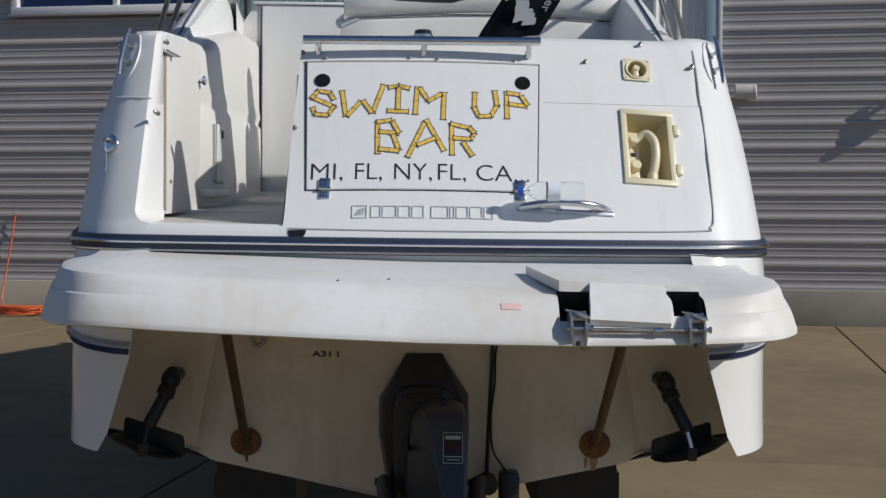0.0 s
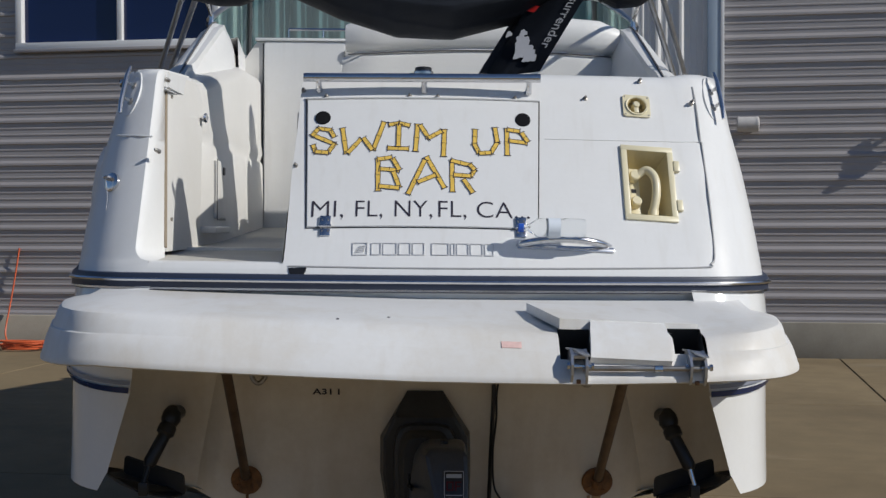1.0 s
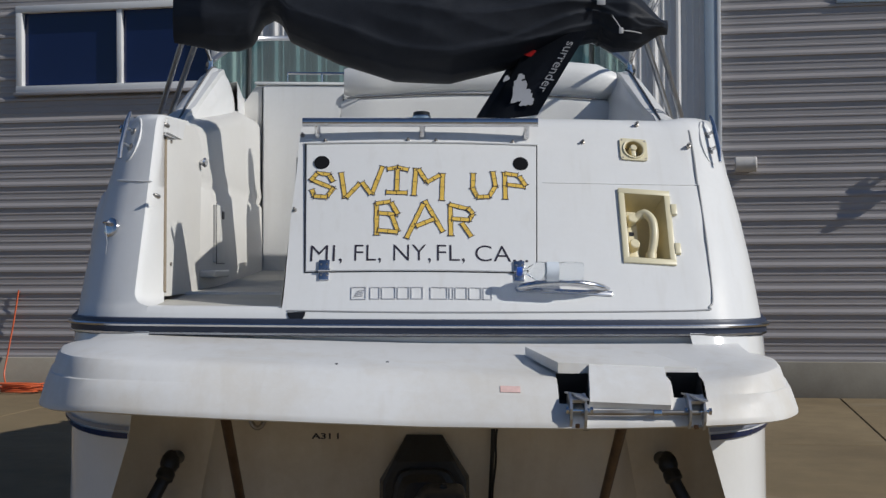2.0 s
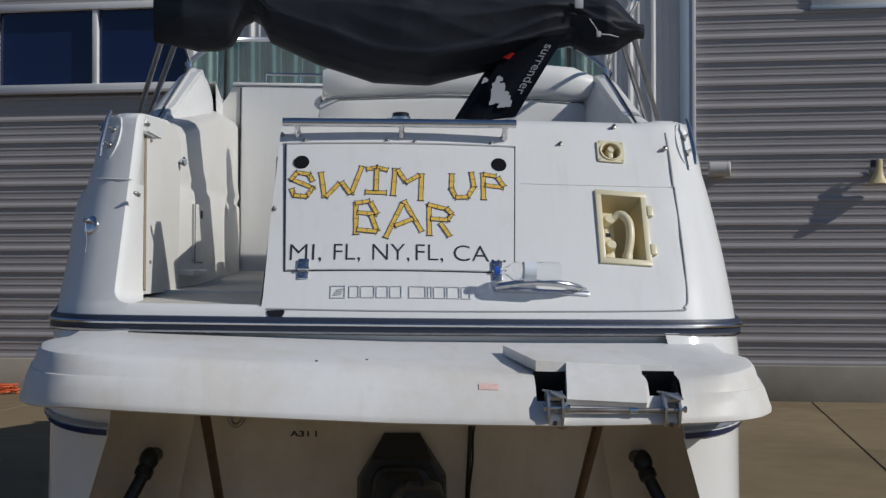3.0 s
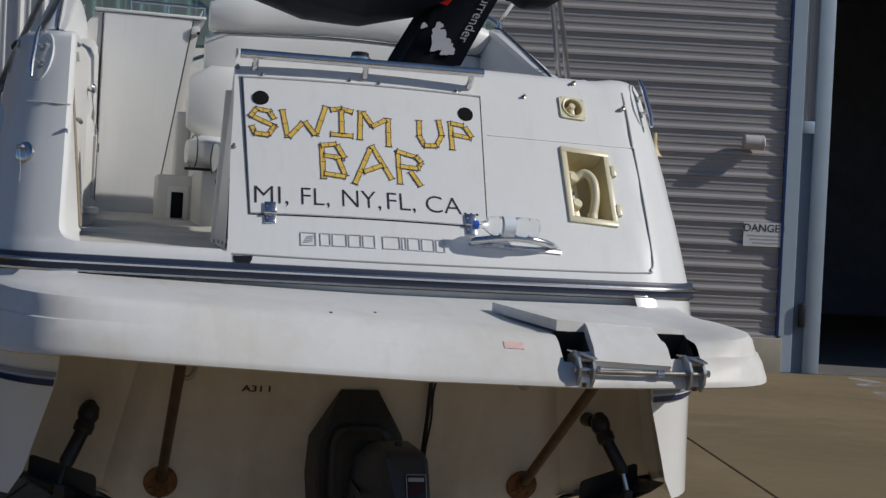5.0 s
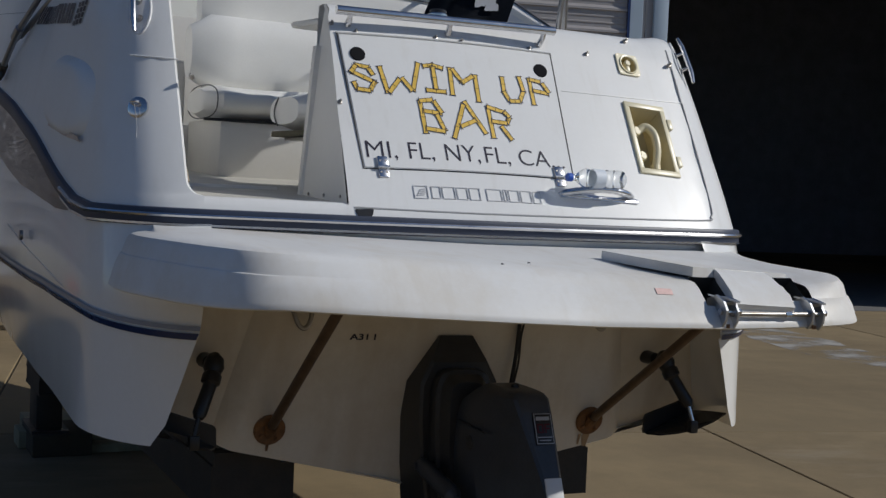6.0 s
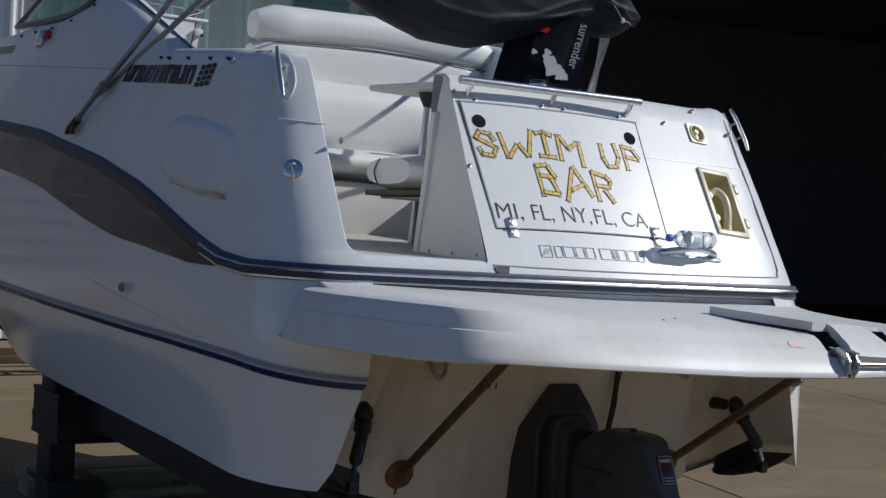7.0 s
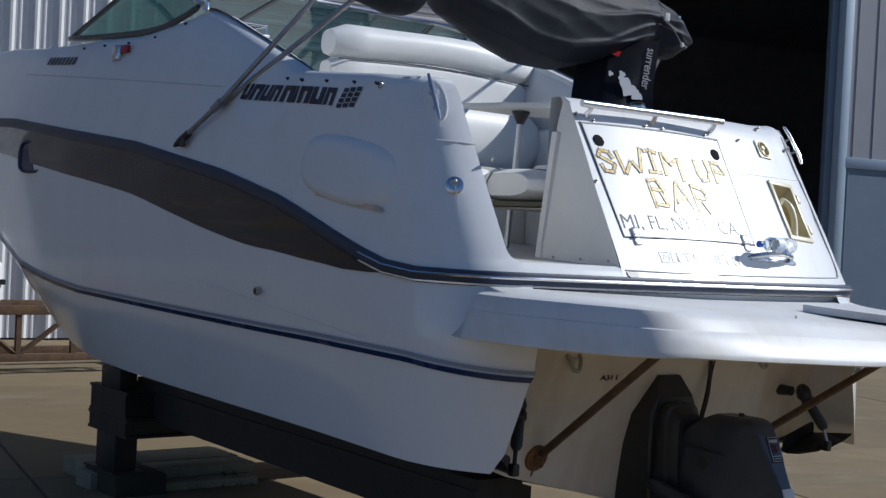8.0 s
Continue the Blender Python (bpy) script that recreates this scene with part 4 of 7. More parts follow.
def plat_z(x, corner):
    """Heights of the platform at x: lower edge, step, shoulder and inner edge; it sits a little higher to port."""
    lower = tab(x, (-1.2, -0.9, -0.45, 0, 0.45, 0.9, 1.2), (0.859, 0.870, 0.854, 0.837, 0.833, 0.840, 0.846))
    shoulder = tab(x, (-1.1, -0.2, 0.35, 0.8, 1.1), (1.025, 0.996, 0.968, 0.959, 0.988))
    step = tab(x, (-1.1, 0, 0.6, 1.1), (0.965, 0.924, 0.908, 0.930)) + 0.004 * (1 - corner)
    inner = tab(x, (-1.1, 0, 0.4, 1.1), (1.046, 1.024, 1.022, 1.022))
    return lower, step, shoulder, inner


def plat_rows():
    rows = []
    last_k = len(PLAT) - 1
    for sg, k in [(-1, i) for i in range(last_k, 0, -1)] + [(1, i) for i in range(last_k + 1)]:
        o = PLAT[k]
        d = (PLAT[min(last_k, k + 1)] - PLAT[max(0, k - 1)]).normalized()
        if k == 0:
            d = Vector((1, 0, 0))
        out = Vector((d.y, -d.x))
        c = tab(o.x, (0.5, 1.05), (0, 1)) if o.y < -0.8 else 1.0
        zb, zs, zt, zi = plat_z(sg * o.x, c)
        d1, d2 = 0.060 - 0.030 * c, 0.135 - 0.065 * c
        e = 0.0035 * c
        prof = [(0.008, zb), (0.0, zb + 0.004), (0.0, zb + 0.012), (0.004, zb + 0.022), (d1 * 0.5, zb + 0.02 + (zs - zb - 0.02) * 0.53), (d1, zs - 0.004 * c),
                (d1 + 0.002 + e, zs - 0.001 * c + 0.002 * (1 - c)), (d1 + 0.005 + 0.8 * e, zs + 0.004), (d1 + 0.45 * (d2 - d1), zs + 0.62 * (zt - zs)), (d1 + 0.78 * (d2 - d1), zs + 0.90 * (zt - zs)), (d2 + 0.01, zt), (d2 + 0.045, zt + 0.004)]
        row = [Vector((sg * (o.x - out.x * q), o.y - out.y * q, z)) for q, z in prof]
        last = row[-1]
        for t in (0.35, 0.7, 1.0):
            yin = tab(abs(last.x), (0.5, 0.9, 1.1), (-0.342, -0.300, -0.255))
            tx = sg * min(abs(last.x), 1.10) * 0.98
            row.append(Vector((last.x + (tx - last.x) * t, last.y + (yin - last.y) * t, last.z + (zi - last.z) * t ** 1.7)))
        rows.append([Vector((row[0].x * 0.98, -0.12, zb + 0.006))] + row)
    return rows


def plat_top(x, y):
    """Height of the platform's surface at a place well inside its ends."""
    edge = tab(abs(x), [p.x for p in PLAT[:28]], [p.y for p in PLAT[:28]])
    zb, zs, zt, zi = plat_z(x, 0.0)
    d = y - edge
    return tab(d, (0.0, 0.003, 0.030, 0.060, 0.094, 0.1185, 0.145, 0.18, 0.18 + 0.35 * (-0.515 - edge), -0.335 - edge), (zb + 0.012, zb + 0.022, zb + 0.02 + (zs - zb - 0.02) * 0.53, zs - 0.002, zs + 0.62 * (zt - zs), zs + 0.90 * (zt - zs), zt, zt + 0.004, zt + 0.004 + (zi - zt - 0.004) * 0.17, zi))


bm = BM()
ends = grid(bm, plat_rows())
bm.faces.new(ends[0][::-1])
bm.faces.new(ends[-1])
bmesh.ops.remove_doubles(bm, verts=bm.verts[:], dist=0.0003)
SLOTS = [(frame_at((0.430, -1.033, 0.936), (0, 0.8, 0.6), (0, -0.6, 0.8)), 0.046, 0.064), (frame_at((0.754, -0.990, 0.934), (0, 0.8, 0.6), (0, -0.6, 0.8)), 0.047, 0.068)]
for m, hw, hh in SLOTS:
    cut_window(bm, m, hw, hh, reach=0.2, depth=0.04)
part("swim_platform", bm, GEL_P, boat, "white moulded swim platform, slightly dirty on top", smooth=28)

# ---- fittings of the stern face ----
UPS = Vector((0, 0.4988, 0.8667))
NRM = Vector((0, -0.8667, 0.4988))


HP = frame_at(Vector((0, -0.2475, 1.262)) - NRM * 0.0035, UPS, NRM)


def bend(ob):
    """Wrap a flat mesh on the hatch plane round the curve of the stern."""
    for v in ob.data.vertices:
        x = v.co.x + ob.matrix_basis.translation.x * (0 if ob.parent == boat else 1)
        v.co.z -= SYK * x * x * 0.8667
    return ob



def hat(px, py):
    """Place on the hatch from the sketch units of its lettering."""
    v = (349 - py) * 0.00229
    return (px - 750.5) * (0.00192 + 0.0001 * v / 0.52), v


bm = BM()
rows = []
for y, z in ((0.0, -0.012), (0.0, 0.003), (0.003, 0.006), (0.520, 0.006), (0.523, 0.003), (0.523, -0.012)):
    w = 0.392 + 0.021 * y / 0.523
    ins = 0.003 if z == 0.006 else 0.0
    row = [(-w, y, -0.012), (-w, y, min(z, 0.003))] + [((-1 + 2 * k / 16) * (w - ins), y, z) for k in range(17)] + [(w, y, min(z, 0.003)), (w, y, -0.012)]
    rows.append(row)
grid(bm, rows)
hatch = bend(part("hatch", bm, GEL, boat, "flat white transom locker hatch with bamboo lettering", m=HP))
bm = BM()
for a, b in (((-0.394, -0.003), (0.394, -0.003)), ((0.394, -0.003), (0.415, 0.526)), ((-0.394, -0.003), (-0.415, 0.526))):
    tube(bm, [(a[0] + (b[0] - a[0]) * t, a[1] + (b[1] - a[1]) * t, 0.0040) for t in [i / 12 for i in range(13)]], 0.0022, 6)
bend(part("hatch_gasket", bm, BLACK, boat, "black rubber gasket line", m=HP))
bend(part("hatch_trim", tube(BM(), [(-0.418 + 0.836 * i / 12, 0.53, 0.0035) for i in range(13)], 0.004, 6), GEL, boat, m=HP))
for x, sx in ((-0.353, 1), (0.353, 1)):
    bm = BM()
    tube(bm, [(0, 0, 0.004), (0, 0, 0.008), (0, 0, 0.0085)], [0.028, 0.027, 0.022], 24)
    part("finger_hole", bm, MATT, hatch, "black round latch hole", m=Matrix.Translation((x, 0.443, -SYK * x * x * 0.8667 + 0.001)))

STROKES = {
    "letter_s": ((90, 298, 155, 308), (150, 310, 168, 342), (65, 335, 95, 300), (70, 330, 172, 375), (172, 370, 140, 412), (142, 414, 80, 408), (82, 408, 70, 375)),
    "letter_w": ((205, 298, 223, 420), (228, 418, 292, 350), (300, 346, 342, 404), (345, 404, 395, 270)),
    "letter_i": ((415, 284, 464, 276), (462, 276, 513, 288), (463, 282, 460, 388), (410, 394, 508, 397)),
    "letter_m": ((548, 280, 538, 410), (558, 284, 598, 346), (596, 348, 658, 312), (670, 304, 666, 432)),
    "letter_u": ((810, 300, 808, 372), (806, 370, 830, 414), (828, 414, 885, 410), (883, 410, 912, 360), (912, 360, 900, 290)),
    "letter_p": ((955, 292, 958, 420), (956, 298, 1015, 305), (1022, 310, 1052, 354), (1050, 358, 962, 350)),
    "letter_b": ((368, 445, 368, 592), (364, 447, 432, 438), (434, 442, 466, 497), (466, 498, 372, 490), (438, 503, 466, 577), (466, 579, 372, 570)),
    "letter_a": ((588, 433, 672, 577), (582, 448, 505, 607), (548, 552, 632, 518)),
    "letter_r": ((705, 448, 708, 594), (700, 450, 787, 470), (785, 466, 810, 492), (810, 490, 790, 522), (792, 520, 712, 516), (758, 535, 802, 597)),
}
for nm, st in STROKES.items():
    yel, drk = BM(), BM()
    for k, (x0, y0, x1, y1) in enumerate(st):
        a = Vector((*hat(530 + x0 / 2.59, 60 + y0 / 2.59), 0))
        b = Vector((*hat(530 + x1 / 2.59, 60 + y1 / 2.59), 0))
        d = (b - a).normalized()
        s = Vector((-d.y, d.x, 0))
        w = 0.0066
        L = (b - a).length
        n = max(2, round(L / 0.052))
        lift = 0.0066 + 0.0006 * (k % 3)
        # one cane: each joint swells a little
        left, right = [], []
        for i in range(n * 4 + 1):
            t = i / (n * 4)
            ww = w * (1.0 + 0.16 * (abs((t * n) % 1 - 0.5) * 2) ** 6)
            p = a + d * L * t
            left.append(p + s * ww)
            right.append(p - s * ww)
        prism(yel, [q + Vector((0, 0, lift)) for q in right + left[::-1]], (0, 0, 0.0012))
        for q0, q1 in zip(left, left[1:]):
            prism(drk, [q0 + Vector((0, 0, lift + 0.0013)), q1 + Vector((0, 0, lift + 0.0013)), q1 + s * 0.0019 + Vector((0, 0, lift + 0.0013)), q0 + s * 0.0019 + Vector((0, 0, lift + 0.0013))], (0, 0, 0.0004))
        for q0, q1 in zip(right, right[1:]):
            prism(drk, [q0 + Vector((0, 0, lift + 0.0013)), q0 - s * 0.0019 + Vector((0, 0, lift + 0.0013)), q1 - s * 0.0019 + Vector((0, 0, lift + 0.0013)), q1 + Vector((0, 0, lift + 0.0013))], (0, 0, 0.0004))
        for i in range(n + 1):
            p = a + d * L * i / n
            e = 0.0062 if i in (0, n) else 0.0026
            t2 = 0.0007 if 0 < i < n else 0.0013
            prism(drk, [p - s * (w + e) - d * t2 + Vector((0, 0, lift + 0.0014)), p - s * (w + e) + d * t2 + Vector((0, 0, lift + 0.0014)), p + s * (w + e) + d * t2 + Vector((0, 0, lift + 0.0014)), p + s * (w + e) - d * t2 + Vector((0, 0, lift + 0.0014))], (0, 0, 0.0004))
    bend(part(nm, yel, YELLOW, hatch, "yellow bamboo-cane letter", smooth=0))
    bend(part(nm + "_outline", drk, INK, hatch, smooth=0))


def fit_text(nm, body, width, height, m, material, parent, lift=0.0006, shear=0.0, thin=0.0):
    ob = lettering(nm, body, 1.0, Matrix(), material, parent, lift, shear=shear, thin=thin)
    xs = [v.co.x for v in ob.data.vertices]
    ys = [v.co.y for v in ob.data.vertices]
    cx, cy = (max(xs) + min(xs)) / 2, (max(ys) + min(ys)) / 2
    sx, sy = width / (max(xs) - min(xs)), height / (max(ys) - min(ys))
    for v in ob.data.vertices:
        v.co = Vector(((v.co.x - cx) * sx, (v.co.y - cy) * sy, lift if v.co.z > 0 else -lift))
    ob.matrix_basis = m
    return ob


for word, p0, p1 in (("MI,", 555, 611), ("FL,", 633, 680), ("NY,", 702, 768), ("FL,", 779, 828), ("CA...", 847, 940)):
    (ua, va), (ub, vb_) = hat(p0, 332), hat(p1, 332)
    h = 0.073 if "," in word else 0.062
    bend(fit_text("state_word", word, ub - ua, h, Matrix.Translation(((ua + ub) / 2, va + 0.0305 - (0.0055 if "," in word else 0), 0.0068)), INK, hatch, thin=0.012))

for x in (-0.328, 0.334):
    hg = part("hinge", box(box(BM(), -0.019, 0.019, 0.004, 0.040, 0, 0.007, 0.003), -0.018, 0.018, -0.036, 0.0, -0.004, 0.003, 0.003), CHROME, boat, "chrome butt hinge", m=HP @ Matrix.Translation((x, 0.0, -0.001)))
    part("hinge_barrel", tube(BM(), [(-0.020, 0, 0.006), (0.020, 0, 0.006)], 0.006, 10), CHROME, hg)
    for dx in (-0.010, 0.010):
        for dy in (0.022, -0.018):
            part("screw", disc(BM(), (dx, dy, 0.002 if dy < 0 else 0.006), (0, 0, 1), 0.0036, 0.002, 8), STEEL, hg)

# raised maker's mark below the hatch, as plain outlined blocks
def outline_block(bm, x0, x1, y0, y1, t=0.0022, h=0.0022, lean=0.0):
    for a in ((x0, x1, y0, y0 + t), (x0, x1, y1 - t, y1), (x0, x0 + t, y0, y1), (x1 - t, x1, y0, y1)):
        box(bm, a[0], a[1], a[2], a[3], 0, h)


bm = BM()
outline_block(bm, -0.228, -0.178, -0.024, 0.024)
for k in range(4):
    prism(bm, [(-0.219 + 0.004 * k, -0.014 + k * 0.007, 0), (-0.190 + 0.002 * k, -0.010 + k * 0.007, 0), (-0.190 + 0.002 * k, -0.007 + k * 0.007, 0), (-0.219 + 0.004 * k, -0.011 + k * 0.007, 0)], (0, 0, 0.002))
xs = -0.165
for w in (0.033, 0.047, 0.040, 0.040, -0.018, 0.058, 0.014, 0.040, 0.042, 0.030):
    if w < 0:
        xs -= w
        continue
    outline_block(bm, xs, xs + w, -0.023, 0.023)
    xs += w + 0.006
tagged(bend(part("makers_mark", bm, PALEINK, boat, "grey outlined maker's mark", m=tface(-0.005, 1.187, 0.001), smooth=0)), kind="stuff")

# rail above the hatch
gr = part("stern_rail", tube(BM(), [(-0.425, 0.012, 1.789), (0.417, 0.005, 1.793)], 0.0155, 14), CHROME, boat, "polished stainless stern rail")
for x in (-0.372, 0.003, 0.377):
    z = 1.745
    part("rail_post", tube(BM(), [(x, 0.01, 1.787), (x, 0.02, 1.765), (x, transom_y(x, z) - 0.004, z)], [0.0105, 0.0105, 0.013], 10), CHROME, gr)
for x, z in ((-0.345, 1.722), (-0.048, 1.727), (0.052, 1.724), (0.328, 1.722), (0.583, 1.727), (0.79, 1.80), (0.974, 1.715), (-0.428, 1.745), (-0.441, 1.47)):
    m = tface(x, z) if abs(x) < 0.9 else tface(x, z, 0.012)
    st = part("snap_stud", tube(BM(), [(0, 0, -0.005), (0, 0, 0.004), (0, 0, 0.005), (0, 0, 0.014), (0, 0, 0.016)], [0.009, 0.008, 0.004, 0.005, 0.003], 12), STEEL, boat, "small steel snap stud", m=m)

sl = part("stern_light", disc(BM(), (0, 0.122, 1.812), (0, 0, 1), 0.036, 0.018, 20, 0.006), CHROME, boat, "round deck fitting with black cap")
part("cap", tube(BM(), [(0, 0.122, 1.83), (0, 0.122, 1.838), (0, 0.122, 1.842)], [0.031, 0.031, 0.024], 20), BLACK, sl)

# shore-power inlet: cream plate, round well, keyed cap
m = tface(0.768, 1.700)
bm = BM()
rows = []
for r, z in ((0.033, 0.0), (0.033, 0.007), (1, 0.007), (1, 0.0)):
    rows.append([((r * cos(2 * pi * k / 32), r * sin(2 * pi * k / 32), z) if r < 1 else (max(-0.05, min(0.05, 0.066 * cos(2 * pi * k / 32))), max(-0.046, min(0.046, 0.062 * sin(2 * pi * k / 32))), z)) for k in range(32)])
grid(bm, rows, close=True)
pi_ = part("power_inlet", bm, CREAM, boat, "cream square power inlet", m=m)
part("ring", tube(BM(), [(0, 0, 0.006), (0, 0, 0.012), (0, 0, 0.011), (0, 0, 0.0075)], [0.042, 0.040, 0.035, 0.033], 24, cap=False), CREAM, pi_)
part("well", tube(BM(), [(0, 0, 0.0072), (0, 0, -0.03), (0, 0, -0.031)], [0.033, 0.030, 0.001], 24, cap=False), CREAM_D, pi_)
bm = BM()
tube(bm, [(0, 0.008, -0.03), (0, 0.008, 0.006), (0, 0.008, 0.009)], [0.013, 0.013, 0.010], 16)
box(bm, -0.009, 0.009, -0.027, 0.012, -0.03, 0.004, 0.004)
part("key_cap", bm, CREAM, pi_)
for dx in (-0.042, 0.042):
    for dy in (-0.038, 0.038):
        part("screw", disc(BM(), (dx, dy, 0.006), (0, 0, 1), 0.0035, 0.0015, 8), STEEL, pi_)

# transom shower: open cream box with handset
m = tface(0.790, 1.418)
bm = BM()
W2, H2 = 0.094, 0.152
box(bm, -W2, W2, H2 - 0.022, H2, -0.004, 0.009, 0.003)
box(bm, -W2, W2, -H2, -H2 + 0.022, -0.004, 0.009, 0.003)
box(bm, -W2, -W2 + 0.022, -H2 + 0.02, H2 - 0.02, -0.004, 0.0088, 0.003)
box(bm, W2 - 0.022, W2, -H2 + 0.02, H2 - 0.02, -0.004, 0.0088, 0.003)
sh = part("shower_box", bm, CREAM, boat, "open cream shower box with handset", m=m)
WI, HI = W2 - 0.022, H2 - 0.022
bm = BM()
back = ((-WI + 0.008, HI - 0.04, -0.075), (WI - 0.03, HI - 0.04, -0.075), (WI - 0.03, -HI + 0.006, -0.075), (-WI + 0.008, -HI + 0.006, -0.075))
grid(bm, [[(-WI, HI, 0.0085), (WI, HI, 0.0085), (WI, -HI, 0.0085), (-WI, -HI, 0.0085)], back], close=True)
vs = [bm.verts.new(p) for p in back]
bm.faces.new(vs)
part("recess", bm, CREAM_D, sh)
bm = BM()
tube(bm, curve_pts([(-0.030, 0.048, -0.030), (0.000, 0.064, -0.014), (0.024, 0.030, -0.004), (0.028, -0.030, -0.010), (0.018, -0.095, -0.028)], 6), 0.0155, 12)
part("handset", bm, CREAM, sh)
part("hose_collar", tube(BM(), [(0.018, -0.09, -0.030), (0.016, -0.122, -0.036)], 0.019, 12), CREAM, sh)
for y in (0.045, -0.060):
    part("tap_knob", tube(BM(), [(-0.042, y, -0.055), (-0.042, y, -0.018), (-0.042, y, -0.014)], [0.021, 0.019, 0.015], 14), CREAM, sh)
part("mixer", box(BM(), -0.064, -0.020, -0.110, 0.088, -0.074, -0.045, 0.004), CREAM, sh)
part("tap_label", box(BM(), -0.052, -0.034, -0.014, 0.002, -0.045, -0.0444), BLACK, sh)
for y in (0.075, -0.085):
    part("lid_hinge", box(BM(), W2 - 0.002, W2 + 0.020, y - 0.022, y + 0.022, -0.002, 0.013, 0.004), CREAM, sh)

# grab handle
hd = part("grab_handle", tube(BM(), curve_pts([(0.318, -0.262, 1.198), (0.352, -0.292, 1.212), (0.43, -0.312, 1.224), (0.51, -0.310, 1.224), (0.585, -0.285, 1.214), (0.652, -0.225, 1.196)], 6), [0.010] * 3 + [0.0125] * 25 + [0.010] * 3, 12), CHROME, boat, "polished grab handle")
part("handle_plate", box(BM(), -0.165, 0.165, -0.012, 0.006, -0.003, 0.006, 0.003), CHROME, hd, m=tface(0.485, 1.195))

# scupper and panel lines
bm = BM()
prism(bm, [(0.030 * cos(a), 0.034 * sin(a), -0.004) for a in [pi + pi * k / 14 for k in range(15)]], (0, 0, 0.0075))
part("scupper", bm, BLACK, boat, "black half-round drain scupper", m=tface(-0.414, 1.121))


def face_line(pts, r=0.003, n=8):
    out = []
    for x, z in pts:
        out.append(Vector((x, 0, z)))
    c = curve_pts(out, n)
    res = []
    for p in c:
        q = skin_at(p.x, (p.z - 1.092) / (HT - 0.012))
        res.append(q + Vector((0.3 * p.x * abs(p.x) * 0, -0.0005, 0)))
    return res


LINE = mat("moulding_joint", (0.42, 0.42, 0.42), 0.5)
part("panel_joint", tube(BM(), face_line([(-0.445, 1.127), (0.0, 1.124), (0.6, 1.127), (0.95, 1.132), (0.985, 1.145), (1.0, 1.18), (1.003, 1.35), (1.0, 1.50), (0.998, 1.57)]), 0.0035, 6), LINE, boat)
part("panel_joint_upper", tube(BM(), face_line([(0.994, 1.57), (0.993, 1.65), (0.99, 1.72), (0.985, 1.77)]), 0.0035, 6), LINE, boat)
part("upper_crease", tube(BM(), face_line([(0.43, 1.575), (0.7, 1.573), (1.0, 1.572)]), 0.002, 5), GEL, boat)

# cleats in oval cups on both quarters
def cleat(x, y, z, nrm, up):
    m = frame_at((x, y, z), up, nrm)
    part("cleat_cup", tube(BM(), [(0, 0, -0.004), (0, 0, 0.004), (0, 0, 0.005), (0, 0, 0.001)], [0.052, 0.051, 0.048, 0.040], 24, cap=False), GEL, boat, "white moulded oval cup with pull-up cleat", m=m @ Matrix.Translation((0, 0, 0.001)) @ Matrix.Diagonal((0.9, 1.95, 1, 1)))
    bm = BM()
    tube(bm, [(0, -0.105, 0.036), (0, -0.06, 0.042), (0, 0.06, 0.042), (0, 0.105, 0.036)], [0.006, 0.009, 0.009, 0.006], 10)
    c = part("cleat", bm, CHROME, boat, "polished cleat bar", m=m)
    for yy in (-0.035, 0.035):
        part("cleat_leg", tube(BM(), [(0, yy, 0.0), (0, yy, 0.041)], 0.0065, 8), CHROME, c)
        part("leg_ring", tube(BM(), [(0, yy, 0.0), (0, yy, 0.008), (0, yy, 0.010)], [0.014, 0.014, 0.010], 12), STEEL, c)


for sx in (-1, 1):
    cleat(sx * 1.060, 0.160, 1.735, (sx * 0.648, -0.625, 0.432), (sx * -0.09, 0.54, 0.84))

# hasp eye with its pin chain on the port quarter
m = frame_at((-1.092, -0.035, 1.408), (0, 0.3, 1), (-0.62, -0.75, 0.22)) @ Matrix.Scale(0.82, 4)
ey = part("tow_eye", tube(BM(), [(0, 0, -0.006), (0, 0, 0.006), (0, 0, 0.010), (0, 0, 0.011)], [0.042, 0.042, 0.034, 0.018], 24), CHROME, boat, "round chrome eye fitting with hanging pin", m=m)
part("eye", tube(BM(), curve_pts([(-0.012, 0.012, 0.008), (-0.012, 0.014, 0.030), (0.0, 0.014, 0.040), (0.012, 0.014, 0.030), (0.012, 0.012, 0.008)], 5), 0.006, 8), CHROME, ey)
part("pin_cord", tube(BM(), [(0.0, 0.01, 0.036), (0.004, -0.03, 0.03), (0.002, -0.08, 0.02), (0.0, -0.125, 0.022)], 0.0014, 6), GREYINK, ey)
for x, y, z in ((-0.93, -0.055, 1.52), (-0.955, 0.255, 1.80)):
    part("snap_stud", tube(BM(), [(0, 0, -0.012), (0, 0, 0.004), (0, 0, 0.014), (0, 0, 0.016)], [0.008, 0.008, 0.005, 0.003], 10), STEEL, boat, m=frame_at((x, y, z), (0, 0.4, 1), (-0.45, -0.8, 0.3)))

# ---- platform fittings: ladder lid, recesses, hinges, sticker ----
def lid_z(x, y):
    return 1.026 - 0.055 * (x - 0.33) + 0.035 * (y + 0.56)


